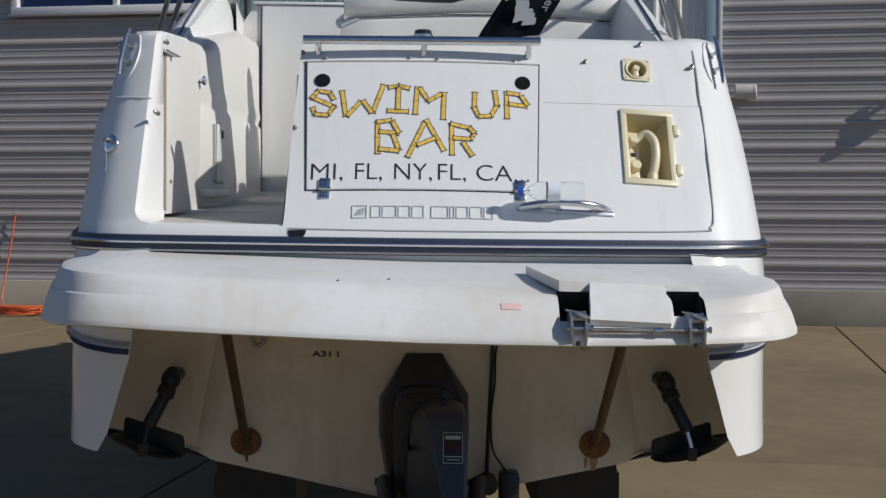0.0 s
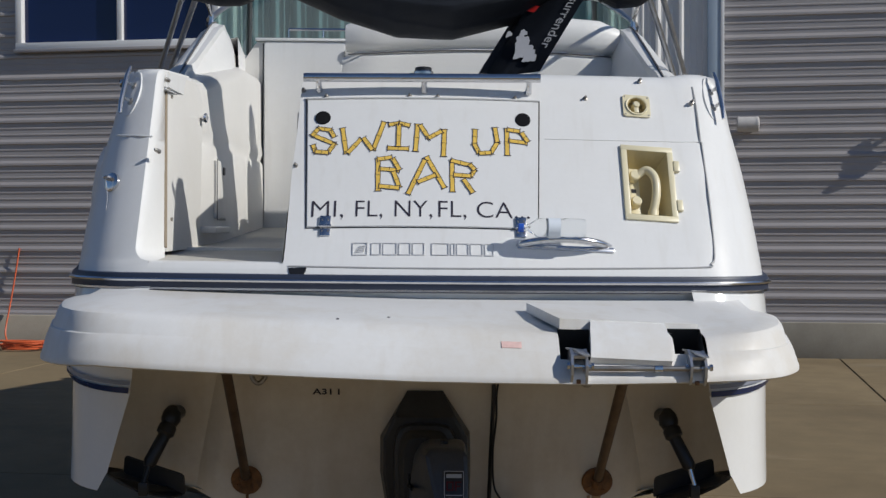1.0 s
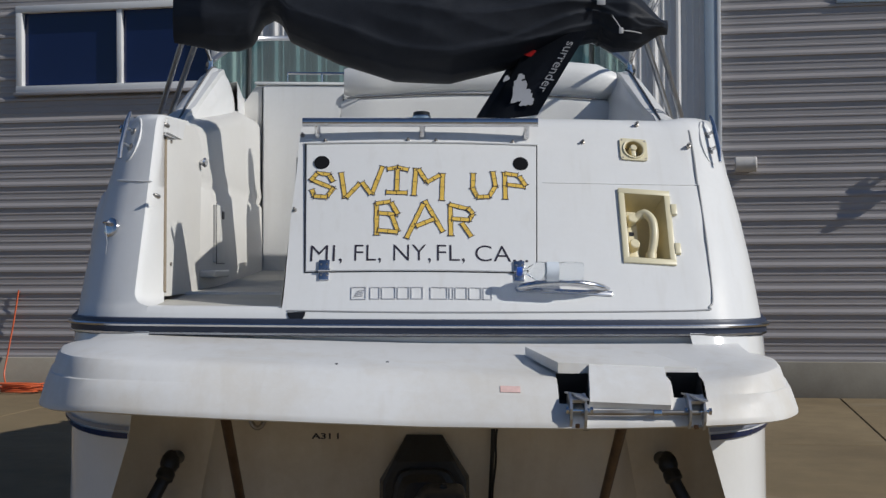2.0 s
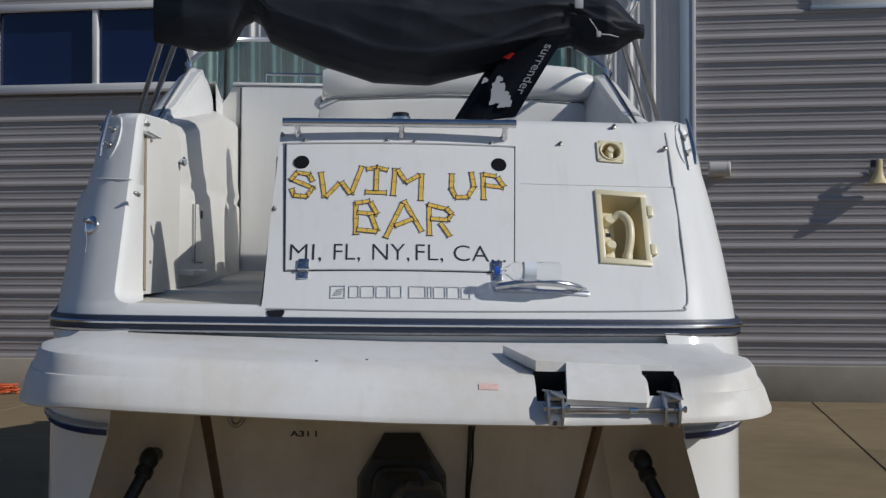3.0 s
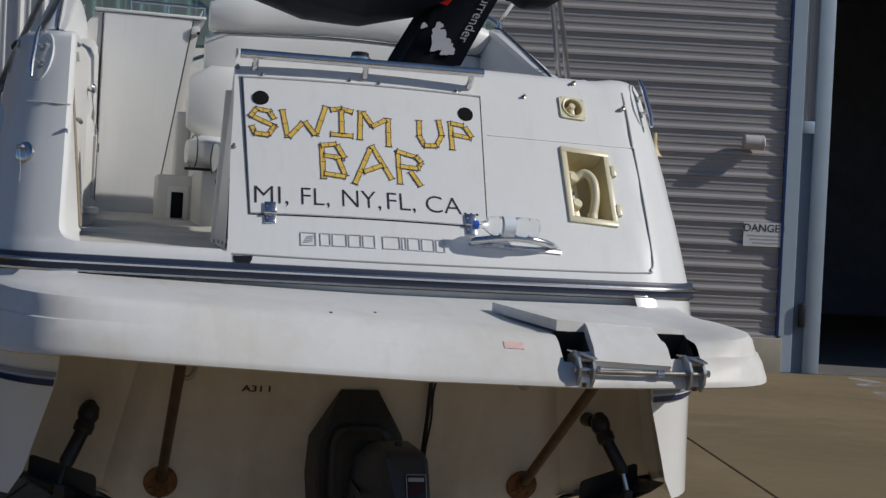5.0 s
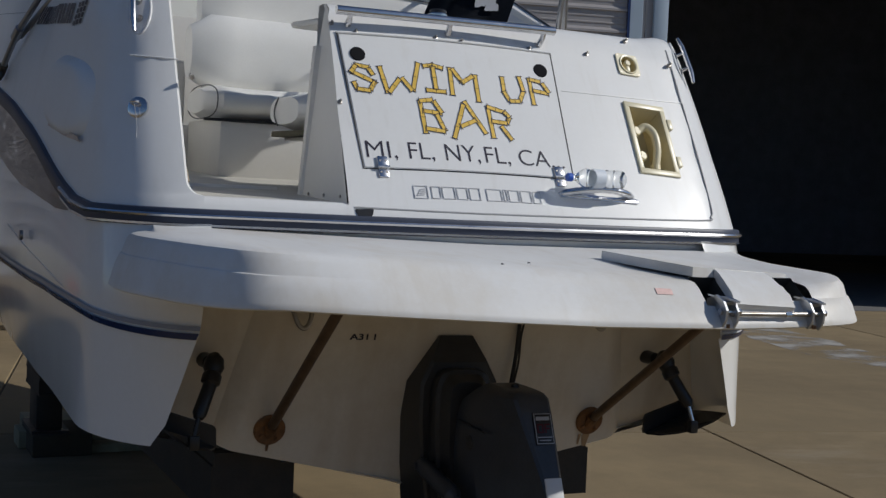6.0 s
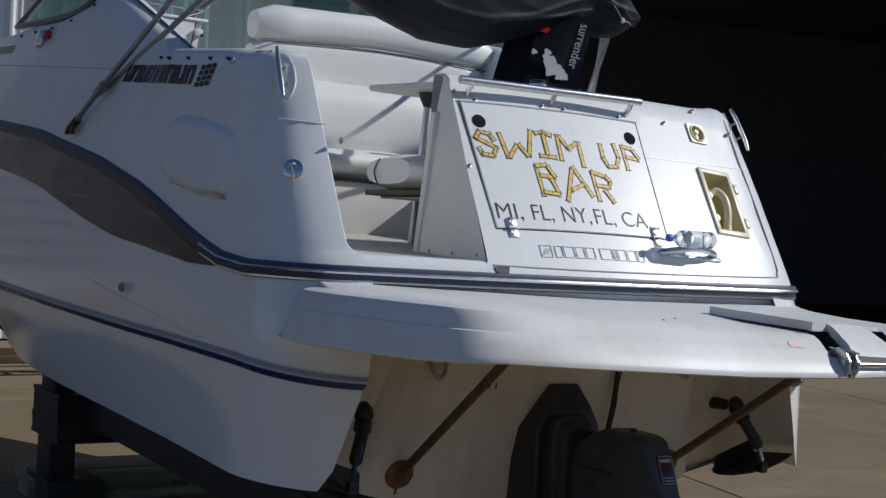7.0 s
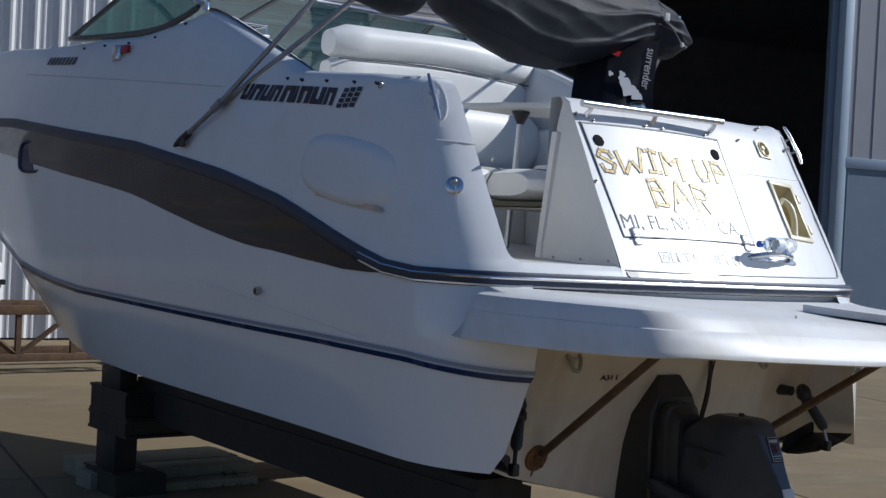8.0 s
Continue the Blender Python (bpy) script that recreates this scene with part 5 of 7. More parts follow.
def sheet(rows, thick):
    """A plate of even thickness below the given rows of points, with softened edges."""
    bm = BM()
    n, w = len(rows), len(rows[0])
    top = [[bm.verts.new(p) for p in r] for r in rows]
    low = [[bm.verts.new(Vector(p) + Vector(thick)) for p in r] for r in rows]
    for i in range(n - 1):
        for k in range(w - 1):
            bm.faces.new((top[i][k], top[i][k + 1], top[i + 1][k + 1], top[i + 1][k]))
            bm.faces.new((low[i][k], low[i + 1][k], low[i + 1][k + 1], low[i][k + 1]))
    loop = [(0, k) for k in range(w)] + [(i, w - 1) for i in range(1, n)] + [(n - 1, k) for k in range(w - 2, -1, -1)] + [(i, 0) for i in range(n - 2, 0, -1)]
    for (a, b), (c, d) in zip(loop, loop[1:] + loop[:1]):
        bm.faces.new((top[a][b], low[a][b], low[c][d], top[c][d]))
    rim = [e for e in bm.edges if len(e.link_faces) == 2 and e.calc_face_angle(0) > 0.9]
    bmesh.ops.bevel(bm, geom=rim, offset=0.003, segments=2, affect="EDGES")
    return bm


# the lid's edges fore and aft: (x, y) at port, the tongue's sides and starboard
FORE = ((0.330, -0.560), (0.452, -0.53), (0.620, -0.49), (0.735, -0.455))
AFT = ((0.390, -0.992), (0.477, -0.975), (0.702, -0.930), (0.803, -0.910))
lid_rows = [[Vector((f[0] + (a[0] - f[0]) * t, f[1] + (a[1] - f[1]) * t, lid_z(f[0] + (a[0] - f[0]) * t, f[1] + (a[1] - f[1]) * t))) for f, a in zip(FORE, AFT)] for t in (0, 0.25, 0.5, 0.75, 1.0)]
lid = part("ladder_lid", sheet(lid_rows, (0, 0, -0.030)), GEL_P, boat, "raised white lid over the boarding ladder", smooth=30)
tongue = [[Vector((x0 + (x1 - x0) * t, y0 + (y1 - y0) * t, z0 + (z1 - z0) * t + 0.004)) for t in (0, 0.5, 1.0)]
          for (x0, y0, z0), (x1, y1, z1) in ((((0.479, -0.972, 0.9985), (0.700, -0.928, 0.987)), ((0.477, -1.000, 0.989), (0.699, -0.965, 0.978)), ((0.473, -1.030, 0.972), (0.697, -1.005, 0.961)),
                                             ((0.469, -1.082, 0.938), (0.695, -1.072, 0.930)), ((0.466, -1.110, 0.905), (0.692, -1.104, 0.895))))]
part("lid_tongue", sheet(tongue, (0, 0.018, -0.022)), GEL_P, lid, smooth=40)
part("lid_crack", tube(BM(), [(0.550, -1.013, 0.9655), (0.585, -1.012, 0.965), (0.625, -1.010, 0.9635)], 0.0014, 5), INK, lid)
for m, hw, hh in SLOTS:
    bm = BM()
    front = [(-hw, hh, 0.002), (hw, hh, 0.002), (hw, -hh, 0.002), (-hw, -hh, 0.002)]
    rear = [(-hw, hh, -0.10), (hw, hh, -0.10), (hw, -hh * 0.7, -0.08), (-hw, -hh * 0.7, -0.08)]
    grid(bm, [front, rear], close=True)
    bm.faces.new([bm.verts.new(p) for p in rear])
    part("ladder_slot", bm, SLOTGREY, lid, "dark open ladder slot", smooth=0, m=m)


def bracket(x, y, z, parent):
    """Cast hinge of the ladder: two cheeks, a web between them, a bolt and a hooked foot."""
    def at(dx, dy, dz):
        return Vector((x + dx, y + dy, z + dz))
    side = ((0.075, 0.030), (0.030, 0.046), (-0.006, 0.030), (-0.026, 0.004), (-0.022, -0.026), (-0.004, -0.050), (0.010, -0.046), (0.016, -0.014), (0.040, 0.000), (0.075, 0.010))
    bm = prism(BM(), [at(-0.026, a, b) for a, b in side], (0.007, 0, 0))
    prism(bm, [at(0.014, a, b - 0.003) for a, b in side], (0.007, 0, 0))
    br = part("ladder_bracket", bm, ALU, parent, "worn aluminium ladder bracket", smooth=0)
    part("bracket_web", prism(BM(), [at(-0.024, 0.070, 0.026), at(-0.024, 0.030, 0.041), at(-0.024, -0.004, 0.027), at(-0.024, 0.000, 0.018), at(-0.024, 0.030, 0.030), at(-0.024, 0.070, 0.016)], (0.042, 0, 0)), ALU, br, smooth=0)
    part("bracket_plate", prism(BM(), [at(-0.034, 0.060, 0.040), at(-0.010, 0.066, 0.036), at(0.016, 0.020, 0.036), at(0.026, -0.018, 0.026), at(0.010, -0.022, 0.026), at(-0.012, 0.010, 0.036)], (0, 0, 0.005)), ALU, br, smooth=0)
    part("pivot_bolt", tube(BM(), [at(-0.034, -0.004, -0.002), at(0.034, -0.004, -0.002)], 0.006, 10), CHROME, br)
    for dx in (-0.036, 0.030):
        part("bolt_head", tube(BM(), [at(dx, -0.004, -0.002), at(dx + 0.008, -0.004, -0.002)], 0.0105, 6), CHROME, br)
    part("hook_pin", tube(BM(), [at(-0.022, 0.004, -0.044), at(0.018, 0.004, -0.044)], 0.005, 8), STEEL, br)
    part("rust_stop", box(BM(), x - 0.010, x + 0.002, y - 0.010, y - 0.002, z - 0.050, z - 0.038, 0.002), RUST, br)


bracket(0.434, -1.122, 0.888, boat)
bracket(0.764, -1.106, 0.884, boat)
part("ladder_rod", tube(BM(), [(0.44, -1.126, 0.880), (0.60, -1.124, 0.880), (0.77, -1.112, 0.880)], 0.0075, 12), STEEL, boat, "worn steel ladder cross rod")
part("rod_collar", tube(BM(), [(0.640, -1.121, 0.880), (0.662, -1.120, 0.880)], 0.010, 10), CHROME, boat)
def grid_of(rows):
    bm = BM()
    grid(bm, rows)
    bmesh.ops.recalc_face_normals(bm, faces=bm.faces[:])
    bmesh.ops.solidify(bm, geom=bm.faces[:], thickness=0.001)
    return bm


def on_plat(x, y, lift=0.0012):
    return Vector((x, y - lift * 0.6, plat_top(x, y) + lift))


part("sticker", grid_of([[on_plat(x, y, 0.0022) for x in (0.222, 0.236, 0.250, 0.264, 0.278)] for y in (-1.046, -1.050, -1.054, -1.058, -1.062)]), PINK, boat, "faded pink sticker")
for x, y in ((-0.725, -1.067), (-0.716, -1.060), (-0.241, -0.97), (-0.098, -0.86)):
    part("chip", disc(BM(), on_plat(x, y, 0.0), (0, -0.4, 0.9), 0.0045, 0.0016, 8), INK, boat)

# ---- below the platform ----
RUNS = mat("faint_rust_run", (0.40, 0.27, 0.15), 0.6, var=0.3, scale=25)
for word, xc, w in (("A31", -0.342, 0.066), ("1", -0.284, 0.006)):
    fit_text("hull_code", word, w, 0.022, frame_at((xc, transom_plane(0.688) - 0.002, 0.688), (0, -0.288, 1), (0, -1, -0.288)), INK, boat, thin=-0.02)
for sx in (-1, 1):
    x = -0.612 if sx < 0 else 0.628
    st = part("platform_strut", tube(BM(), [(x, -0.055, 0.366), ((-0.605, -0.655, 0.835) if sx < 0 else (0.61, -0.80, 0.838))], 0.0165, 12), STAINED, boat, "brown-stained steel platform strut")
    part("strut_plate", disc(BM(), (x, transom_plane(0.364) - 0.001, 0.364), (0, -1, -0.288), 0.055, 0.012, 20, 0.004), RUST, st, "rusty round base plate")
    part("strut_knuckle", tube(BM(), [(x, -0.035, 0.35), (x, -0.075, 0.383)], 0.023, 10), RUST, st)
    for a in range(4):
        b = a * pi / 2 + 0.6
        part("bolt", disc(BM(), (x + 0.038 * cos(b), transom_plane(0.364) - 0.012, 0.364 + 0.038 * sin(b)), (0, -1, -0.288), 0.007, 0.006, 6), RUST, st)
for x in (-0.556, 0.570):
    lp_ = curve_pts([(x - 0.030, -0.135, 0.795), (x - 0.032, -0.172, 0.775), (x - 0.018, -0.186, 0.735), (x, -0.190, 0.722), (x + 0.018, -0.186, 0.735), (x + 0.032, -0.172, 0.775), (x + 0.030, -0.135, 0.795)], 5)
    part("tie_down_eye", tube(BM(), lp_, 0.0085, 8), STEEL, boat, "steel tie-down eye on the transom")
for x, w, z0, z1 in ((0.628, 0.016, 0.31, 0.262), (0.60, 0.006, 0.31, 0.27)):
    part("rust_run", prism(BM(), [(x - w, transom_plane(z0) - 0.003, z0), (x + w, transom_plane(z0) - 0.003, z0), (x + w * 0.4, transom_plane(z1) - 0.003, z1), (x - w * 0.5, transom_plane(z1) - 0.003, z1)], (0, -0.001, 0)), RUNS, boat)
part("rust_run", prism(BM(), [(-0.618, transom_plane(0.31) - 0.003, 0.31), (-0.606, transom_plane(0.31) - 0.003, 0.31), (-0.608, transom_plane(0.24) - 0.003, 0.265), (-0.614, transom_plane(0.24) - 0.003, 0.265)], (0, -0.001, 0)), RUST, boat)

for sx in (-1, 1):
    plate = [(0.826, -0.10, 0.334), (0.822, -0.140, 0.323), (0.850, -0.192, 0.327), (0.900, -0.240, 0.342), (0.950, -0.280, 0.364), (1.000, -0.312, 0.396), (1.036, -0.332, 0.428), (1.040, -0.20, 0.412), (1.030, -0.085, 0.396)]
    bm = BM()
    prism(bm, [(sx * x, y, z) for x, y, z in plate], (0, 0, 0.006))
    tb = part("trim_tab", bm, BLACK, boat, "black trim tab plate", smooth=0)
    bm = BM()
    prism(bm, [(sx * 0.815, -0.118, 0.325), (sx * 1.028, -0.118, 0.396), (sx * 1.024, -0.118, 0.455), (sx * 1.016, -0.118, 0.460), (sx * 0.826, -0.118, 0.398), (sx * 0.817, -0.118, 0.388)], (0, -0.014, 0))
    bmesh.ops.bevel(bm, geom=bm.edges[:], offset=0.003, segments=2, affect="EDGES")
    part("tab_hinge_plate", bm, BLACK, tb)
    rm = part("tab_ram", tube(BM(), [(sx * 0.850, -0.172, 0.640), (sx * 0.850, -0.176, 0.636), (sx * 0.849, -0.186, 0.620), (sx * 0.853, -0.196, 0.596), (sx * 0.858, -0.206, 0.580), (sx * 0.860, -0.210, 0.574), (sx * 0.868, -0.220, 0.552), (sx * 0.870, -0.224, 0.546), (sx * 0.910, -0.264, 0.462), (sx * 0.914, -0.270, 0.448)],
              [0.006, 0.018, 0.031, 0.034, 0.026, 0.031, 0.031, 0.022, 0.023, 0.016], 16), BLACK, boat, "black trim tab ram")
    part("ram_rod", tube(BM(), [(sx * 0.912, -0.266, 0.455), (sx * 0.928, -0.280, 0.392)], 0.0085, 10), CHROME if sx > 0 else BLACK, rm)
    part("ram_mount", tube(BM(), [(sx * 0.850, -0.06, 0.604), (sx * 0.850, -0.128, 0.605)], [0.026, 0.022], 14), BLACK, rm)
    part("ram_foot", box(BM(), sx * 0.928 - 0.016, sx * 0.928 + 0.016, -0.295, -0.262, 0.352, 0.398, 0.005), BLACK, rm)

# wires and small pump beside the drive
wr = part("wiring", tube(BM(), curve_pts([(0.255, -0.165, 0.80), (0.250, -0.150, 0.62), (0.246, -0.120, 0.48), (0.244, -0.095, 0.36), (0.240, -0.075, 0.20)], 6), 0.0075, 8), BLACK, boat, "black cables down the transom")
part("loose_wire", tube(BM(), curve_pts([(0.285, -0.165, 0.80), (0.263, -0.160, 0.70), (0.262, -0.15, 0.60), (0.252, -0.13, 0.48), (0.258, -0.12, 0.36), (0.290, -0.10, 0.30), (0.31, -0.09, 0.27)], 6), 0.004, 6), BLACK, wr)
part("transducer", box(BM(), 0.285, 0.355, -0.14, -0.045, 0.10, 0.275, 0.014), BLACK, boat, "black transducer block")
part("transducer_clamp", tube(BM(), [(0.245, -0.045, 0.225), (0.245, -0.11, 0.225)], 0.036, 12), BLACK, boat)

# ---- stern drive ----
def rounded(pts, times=2):
    """Cut the corners of a closed outline, so that it turns round them."""
    pts = [Vector(p) for p in pts]
    for _ in range(times):
        pts = [q for a, b in zip(pts, pts[1:] + pts[:1]) for q in (a.lerp(b, 0.2), a.lerp(b, 0.8))]
    return [tuple(p) for p in pts]


def ring_at(outline, back):
    """An outline (x, z) laid back metres aft of the transom."""
    return [(x, transom_plane(z) - back, z) for x, z in outline]


FLANGE = [(-0.047, 0.694), (0.077, 0.694), (0.172, 0.545), (0.177, 0.400), (0.173, 0.200), (0.130, 0.080), (-0.080, 0.080), (-0.114, 0.227), (-0.141, 0.400), (-0.140, 0.530)]
FACE = [(-0.088, 0.618), (0.116, 0.618), (0.160, 0.540), (0.164, 0.400), (0.160, 0.215), (0.120, 0.085), (-0.075, 0.085), (-0.102, 0.250), (-0.127, 0.410), (-0.127, 0.535)]
bm = BM()
rows = [ring_at(FLANGE, -0.01), ring_at(FLANGE, 0.012), [(x, -0.184 if z > 0.3 else -0.165, z) for x, z in FACE], [(x * 0.93 + 0.001, -0.192 if z > 0.3 else -0.172, 0.02 + z * 0.95) for x, z in FACE]]
vs = grid(bm, rows, close=True)
bm.faces.new(vs[-1])
bmesh.ops.bevel(bm, geom=[e for e in bm.edges if e.calc_face_angle(0) > 0.35], offset=0.004, segments=2, affect="EDGES")
dr = part("stern_drive", bm, DRIVE_B, boat, "dark grey stern drive tilted and turned", smooth=25)
bm = BM()
ring_a = rounded([(-0.066, 0.590), (0.094, 0.590), (0.128, 0.535), (0.132, 0.30), (0.10, 0.08), (-0.06, 0.08), (-0.088, 0.32), (-0.095, 0.530)])
vs = grid(bm, [[(x, -0.170, z) for x, z in ring_a], [(x * 0.985, -0.222, 0.004 + z * 0.99) for x, z in ring_a], [(x * 0.95, -0.232, 0.012 + z * 0.97) for x, z in ring_a], [(x * 0.88, -0.234, 0.03 + z * 0.93) for x, z in ring_a],
               [(x * 0.80, -0.238, 0.05 + z * 0.885) for x, z in ring_a], [(x * 0.74, -0.256, 0.065 + z * 0.85) for x, z in ring_a], [(x * 0.60, -0.280, 0.085 + z * 0.79) for x, z in ring_a]], close=True)
bm.faces.new(vs[-1])
part("gimbal_housing", bm, DRIVE_B, dr, smooth=30)
for x, z in ((-0.075, 0.50), (0.118, 0.50), (-0.075, 0.36), (0.122, 0.36), (-0.04, 0.575), (0.07, 0.575)):
    part("housing_bolt", disc(BM(), (x, -0.228, z), (0, -1, 0), 0.007, 0.008, 6), DRIVE_B, dr)
bm = BM()
# upper gear case: flat-sided block leaning aft, its after face sloping down
secs = []
for z, yf, ya, xf, xa, xr in ((0.568, -0.40, -0.572, 0.032, 0.036, 0.124), (0.560, -0.385, -0.588, 0.016, 0.022, 0.138), (0.545, -0.36, -0.602, 0.002, 0.012, 0.147), (0.50, -0.30, -0.622, -0.020, 0.022, 0.150),
                              (0.40, -0.25, -0.666, -0.032, 0.048, 0.151), (0.30, -0.24, -0.710, -0.034, 0.072, 0.151), (0.20, -0.24, -0.755, -0.030, 0.086, 0.150), (0.08, -0.24, -0.80, -0.015, 0.092, 0.145)):
    ym = (yf + ya) / 2
    secs.append([(xf, yf, z), (xf - 0.004, ym + 0.03, z), (xa - 0.012, ya + 0.045, z), (xa + 0.002, ya + 0.006, z), (xa + 0.014, ya, z), (xr - 0.014, ya, z), (xr - 0.002, ya + 0.012, z), (xr, ym, z), (xr, yf, z)])
vs = grid(bm, secs, close=True)
bm.faces.new(vs[0])
bm.faces.new(vs[-1][::-1])
gc = part("gear_case", bm, DRIVE, dr, smooth=24)
part("case_rib", prism(BM(), [(-0.036, -0.30, 0.435), (-0.036, -0.50, 0.425), (-0.028, -0.50, 0.415), (-0.028, -0.30, 0.420)], (-0.004, 0, 0)), DRIVE, gc, smooth=0)
part("case_port", disc(BM(), (-0.030, -0.40, 0.37), (-1, 0, 0), 0.026, 0.010, 16, 0.003), DRIVE_B, gc)
part("filler_cap", tube(BM(), [(0.075, -0.49, 0.564), (0.075, -0.49, 0.578), (0.075, -0.49, 0.581)], [0.013, 0.012, 0.008], 10), BLACK, dr)
bd = part("badge", box(BM(), -0.034, 0.034, -0.052, 0.052, -0.006, 0.002, 0.002), BLACK, gc, "dark badge with thin pale frame", m=frame_at((0.104, -0.6425, 0.458), (0, 0.404, 0.915), (0, -0.915, 0.404)))
bm = BM()
outline_block(bm, -0.031, 0.031, -0.049, 0.049, 0.0022, 0.001)
box(bm, -0.024, 0.024, 0.027, 0.039, 0, 0.0008)
box(bm, -0.026, 0.026, -0.029, -0.026, 0, 0.0008)
box(bm, -0.020, 0.020, -0.039, -0.036, 0, 0.0008)
part("badge_frame", bm, GREYINK, bd, m=Matrix.Translation((0, 0, 0.0022)), smooth=0)
bm = BM()
outline_block(bm, -0.024, -0.001, -0.014, 0.016, 0.005, 0.001)
box(bm, 0.003, 0.008, -0.014, 0.016, 0, 0.001)
box(bm, 0.008, 0.023, 0.011, 0.016, 0, 0.001)
box(bm, 0.008, 0.020, -0.002, 0.003, 0, 0.001)
part("badge_mark", bm, DULLRED, bd, m=Matrix.Translation((0, 0, 0.0022)), smooth=0)
for sx in (-1, 1):
    tc_ = part("trim_cylinder", tube(BM(), [(0.045 + sx * 0.165, -0.20, 0.262), (0.045 + sx * 0.160, -0.225, 0.255), (0.045 + sx * 0.140, -0.42, 0.200), (0.045 + sx * 0.137, -0.44, 0.195), (0.045 + sx * 0.125, -0.58, 0.160)], [0.022, 0.031, 0.031, 0.016, 0.014], 12), DRIVE, dr, "dark hydraulic trim cylinder")
    part("cylinder_pin", tube(BM(), [(0.045 + sx * 0.195, -0.215, 0.258), (0.045 + sx * 0.12, -0.215, 0.258)], 0.013, 10), DRIVE_B, tc_)
bm = BM()
secs = []
for z, y0, y1, hw in ((0.10, -0.72, -0.22, 0.075), (0.04, -0.80, -0.20, 0.085), (0.02, -0.80, -0.20, 0.085), (-0.02, -0.66, -0.22, 0.05), (-0.12, -0.66, -0.26, 0.05), (-0.20, -0.66, -0.30, 0.035), (-0.31, -0.60, -0.40, 0.010)):
    cx = 0.075
    n = 10
    secs.append([(cx + hw * sin(a) * (1 if abs(cos(a)) < 0.95 else 0.6), (y0 + y1) / 2 + (y1 - y0) / 2 * cos(a), z) for a in [2 * pi * k / n for k in range(n)]])
vs = grid(bm, secs, close=True)
bm.faces.new(vs[-1])
lu = part("lower_unit", bm, DRIVE, dr, smooth=40)
part("propeller", tube(BM(), [(0.075, -0.62, -0.14), (0.075, -0.78, -0.14)], [0.045, 0.038], 14), BLACK, lu, "dark propeller")
for k in range(3):
    a = k * 2 * pi / 3 + 0.4
    bm = BM()
    r0, r1 = Vector((cos(a), 0, sin(a))), Vector((-sin(a), 0, cos(a)))
    c = Vector((0.075, -0.70, -0.14))
    grid(bm, [[c + r0 * r + r1 * (w * f) + Vector((0, 0.05 * f * (1 - r), 0)) for f in (-1, 0, 1)] for r, w in ((0.03, 0.03), (0.09, 0.07), (0.14, 0.065), (0.165, 0.02))])
    part("propeller_blade", bm, BLACK, lu)
part("white_anode", box(BM(), -0.030, 0.030, -0.045, 0.030, -0.004, 0.006, 0.004), WTRIM, dr, "pale anode plate", m=frame_at((0.112, -0.716, 0.285), (0, 0.404, 0.915), (0, -0.915, 0.404)))

# ---- cockpit ----
def puffed(name, x0, x1, y0, y1, z0, z1, parent, lab="", power=3.2, sag=0.0):
    """A stuffed cushion: superellipse section swept along x with slightly fuller middle."""
    bm = BM()
    n, rings = 28, []
    for i in range(15):
        t = i / 14
        x = x0 + (x1 - x0) * t
        e = 1 - max(0, abs(t - 0.5) * 2 - 0.90) / 0.10 * 0.35
        ring = []
        for k in range(n):
            a = 2 * pi * k / n
            cs, sn = cos(a), sin(a)
            u = math.copysign(abs(cs) ** (2 / power), cs) * e
            w = math.copysign(abs(sn) ** (2 / power), sn) * e
            ring.append((x, (y0 + y1) / 2 + (y1 - y0) / 2 * u, (z0 + z1) / 2 + (z1 - z0) / 2 * w - sag * sin(pi * t) + 0.004 * sin(9 * t + a)))
        rings.append(ring)
    vs = grid(bm, rings, close=True)
    bm.faces.new(vs[0][::-1])
    bm.faces.new(vs[-1])
    return part(name, bm, VINYL, parent, lab, smooth=50)


# helm bench across the cockpit
be = part("helm_bench", box(BM(), -0.425, 1.02, 1.46, 2.045, SOLE, 1.45, 0.015), LINER, boat, "white moulded bench base")
part("bench_post", box(BM(), -0.512, -0.441, 2.06, 2.22, SOLE, 1.735, 0.012, 3), LINER, be)
puffed("bench_bolster", -0.385, 0.985, 1.915, 2.13, 2.103, 2.293, be, "white vinyl bolster", power=2.5, sag=-0.026)
puffed("bench_back", -0.40, 0.97, 1.935, 2.10, 1.88, 2.138, be, "white vinyl bench back", power=4.0, sag=-0.026)
puffed("lower_back", -0.475, 0.96, 1.775, 2.01, 1.59, 1.945, be, "white vinyl lower back cushion", power=2.3)
part("bolster_piping", tube(BM(), [(-0.37 + 1.31 * k / 16, 1.936, 2.108 + 0.026 * sin(pi * k / 16)) for k in range(17)], 0.004, 6), SEAM, be)
for x0, x1 in ((-0.480, 0.34), (0.35, 0.98)):
    puffed("seat_cushion", x0, x1, 1.42, 1.95, 1.455, 1.60, be, "white vinyl seat cushion", power=2.6)
    xp = x0 + 0.03
    part("seat_piping", tube(BM(), [(xp, 1.685 + 0.268 * math.copysign(abs(cos(a)) ** 0.77, cos(a)), 1.5275 + 0.075 * math.copysign(abs(sin(a)) ** 0.77, sin(a))) for a in [2 * pi * k / 28 for k in range(29)]], 0.003, 5), SEAM, be)
part("seat_trim", box(BM(), -0.50, 1.0, 1.445, 1.458, 1.438, 1.450), BLACK, be)
vb = part("vent_box", box(BM(), -0.592, -0.338, 2.05, 2.26, SOLE, 1.430, 0.014, 3), LINER, be)
part("vent_frame", box(BM(), -0.538, -0.438, 2.043, 2.052, 1.195, 1.380, 0.004), GEL, vb)
part("vent_slot", box(BM(), -0.518, -0.462, 2.038, 2.046, 1.225, 1.348), MATT, vb)

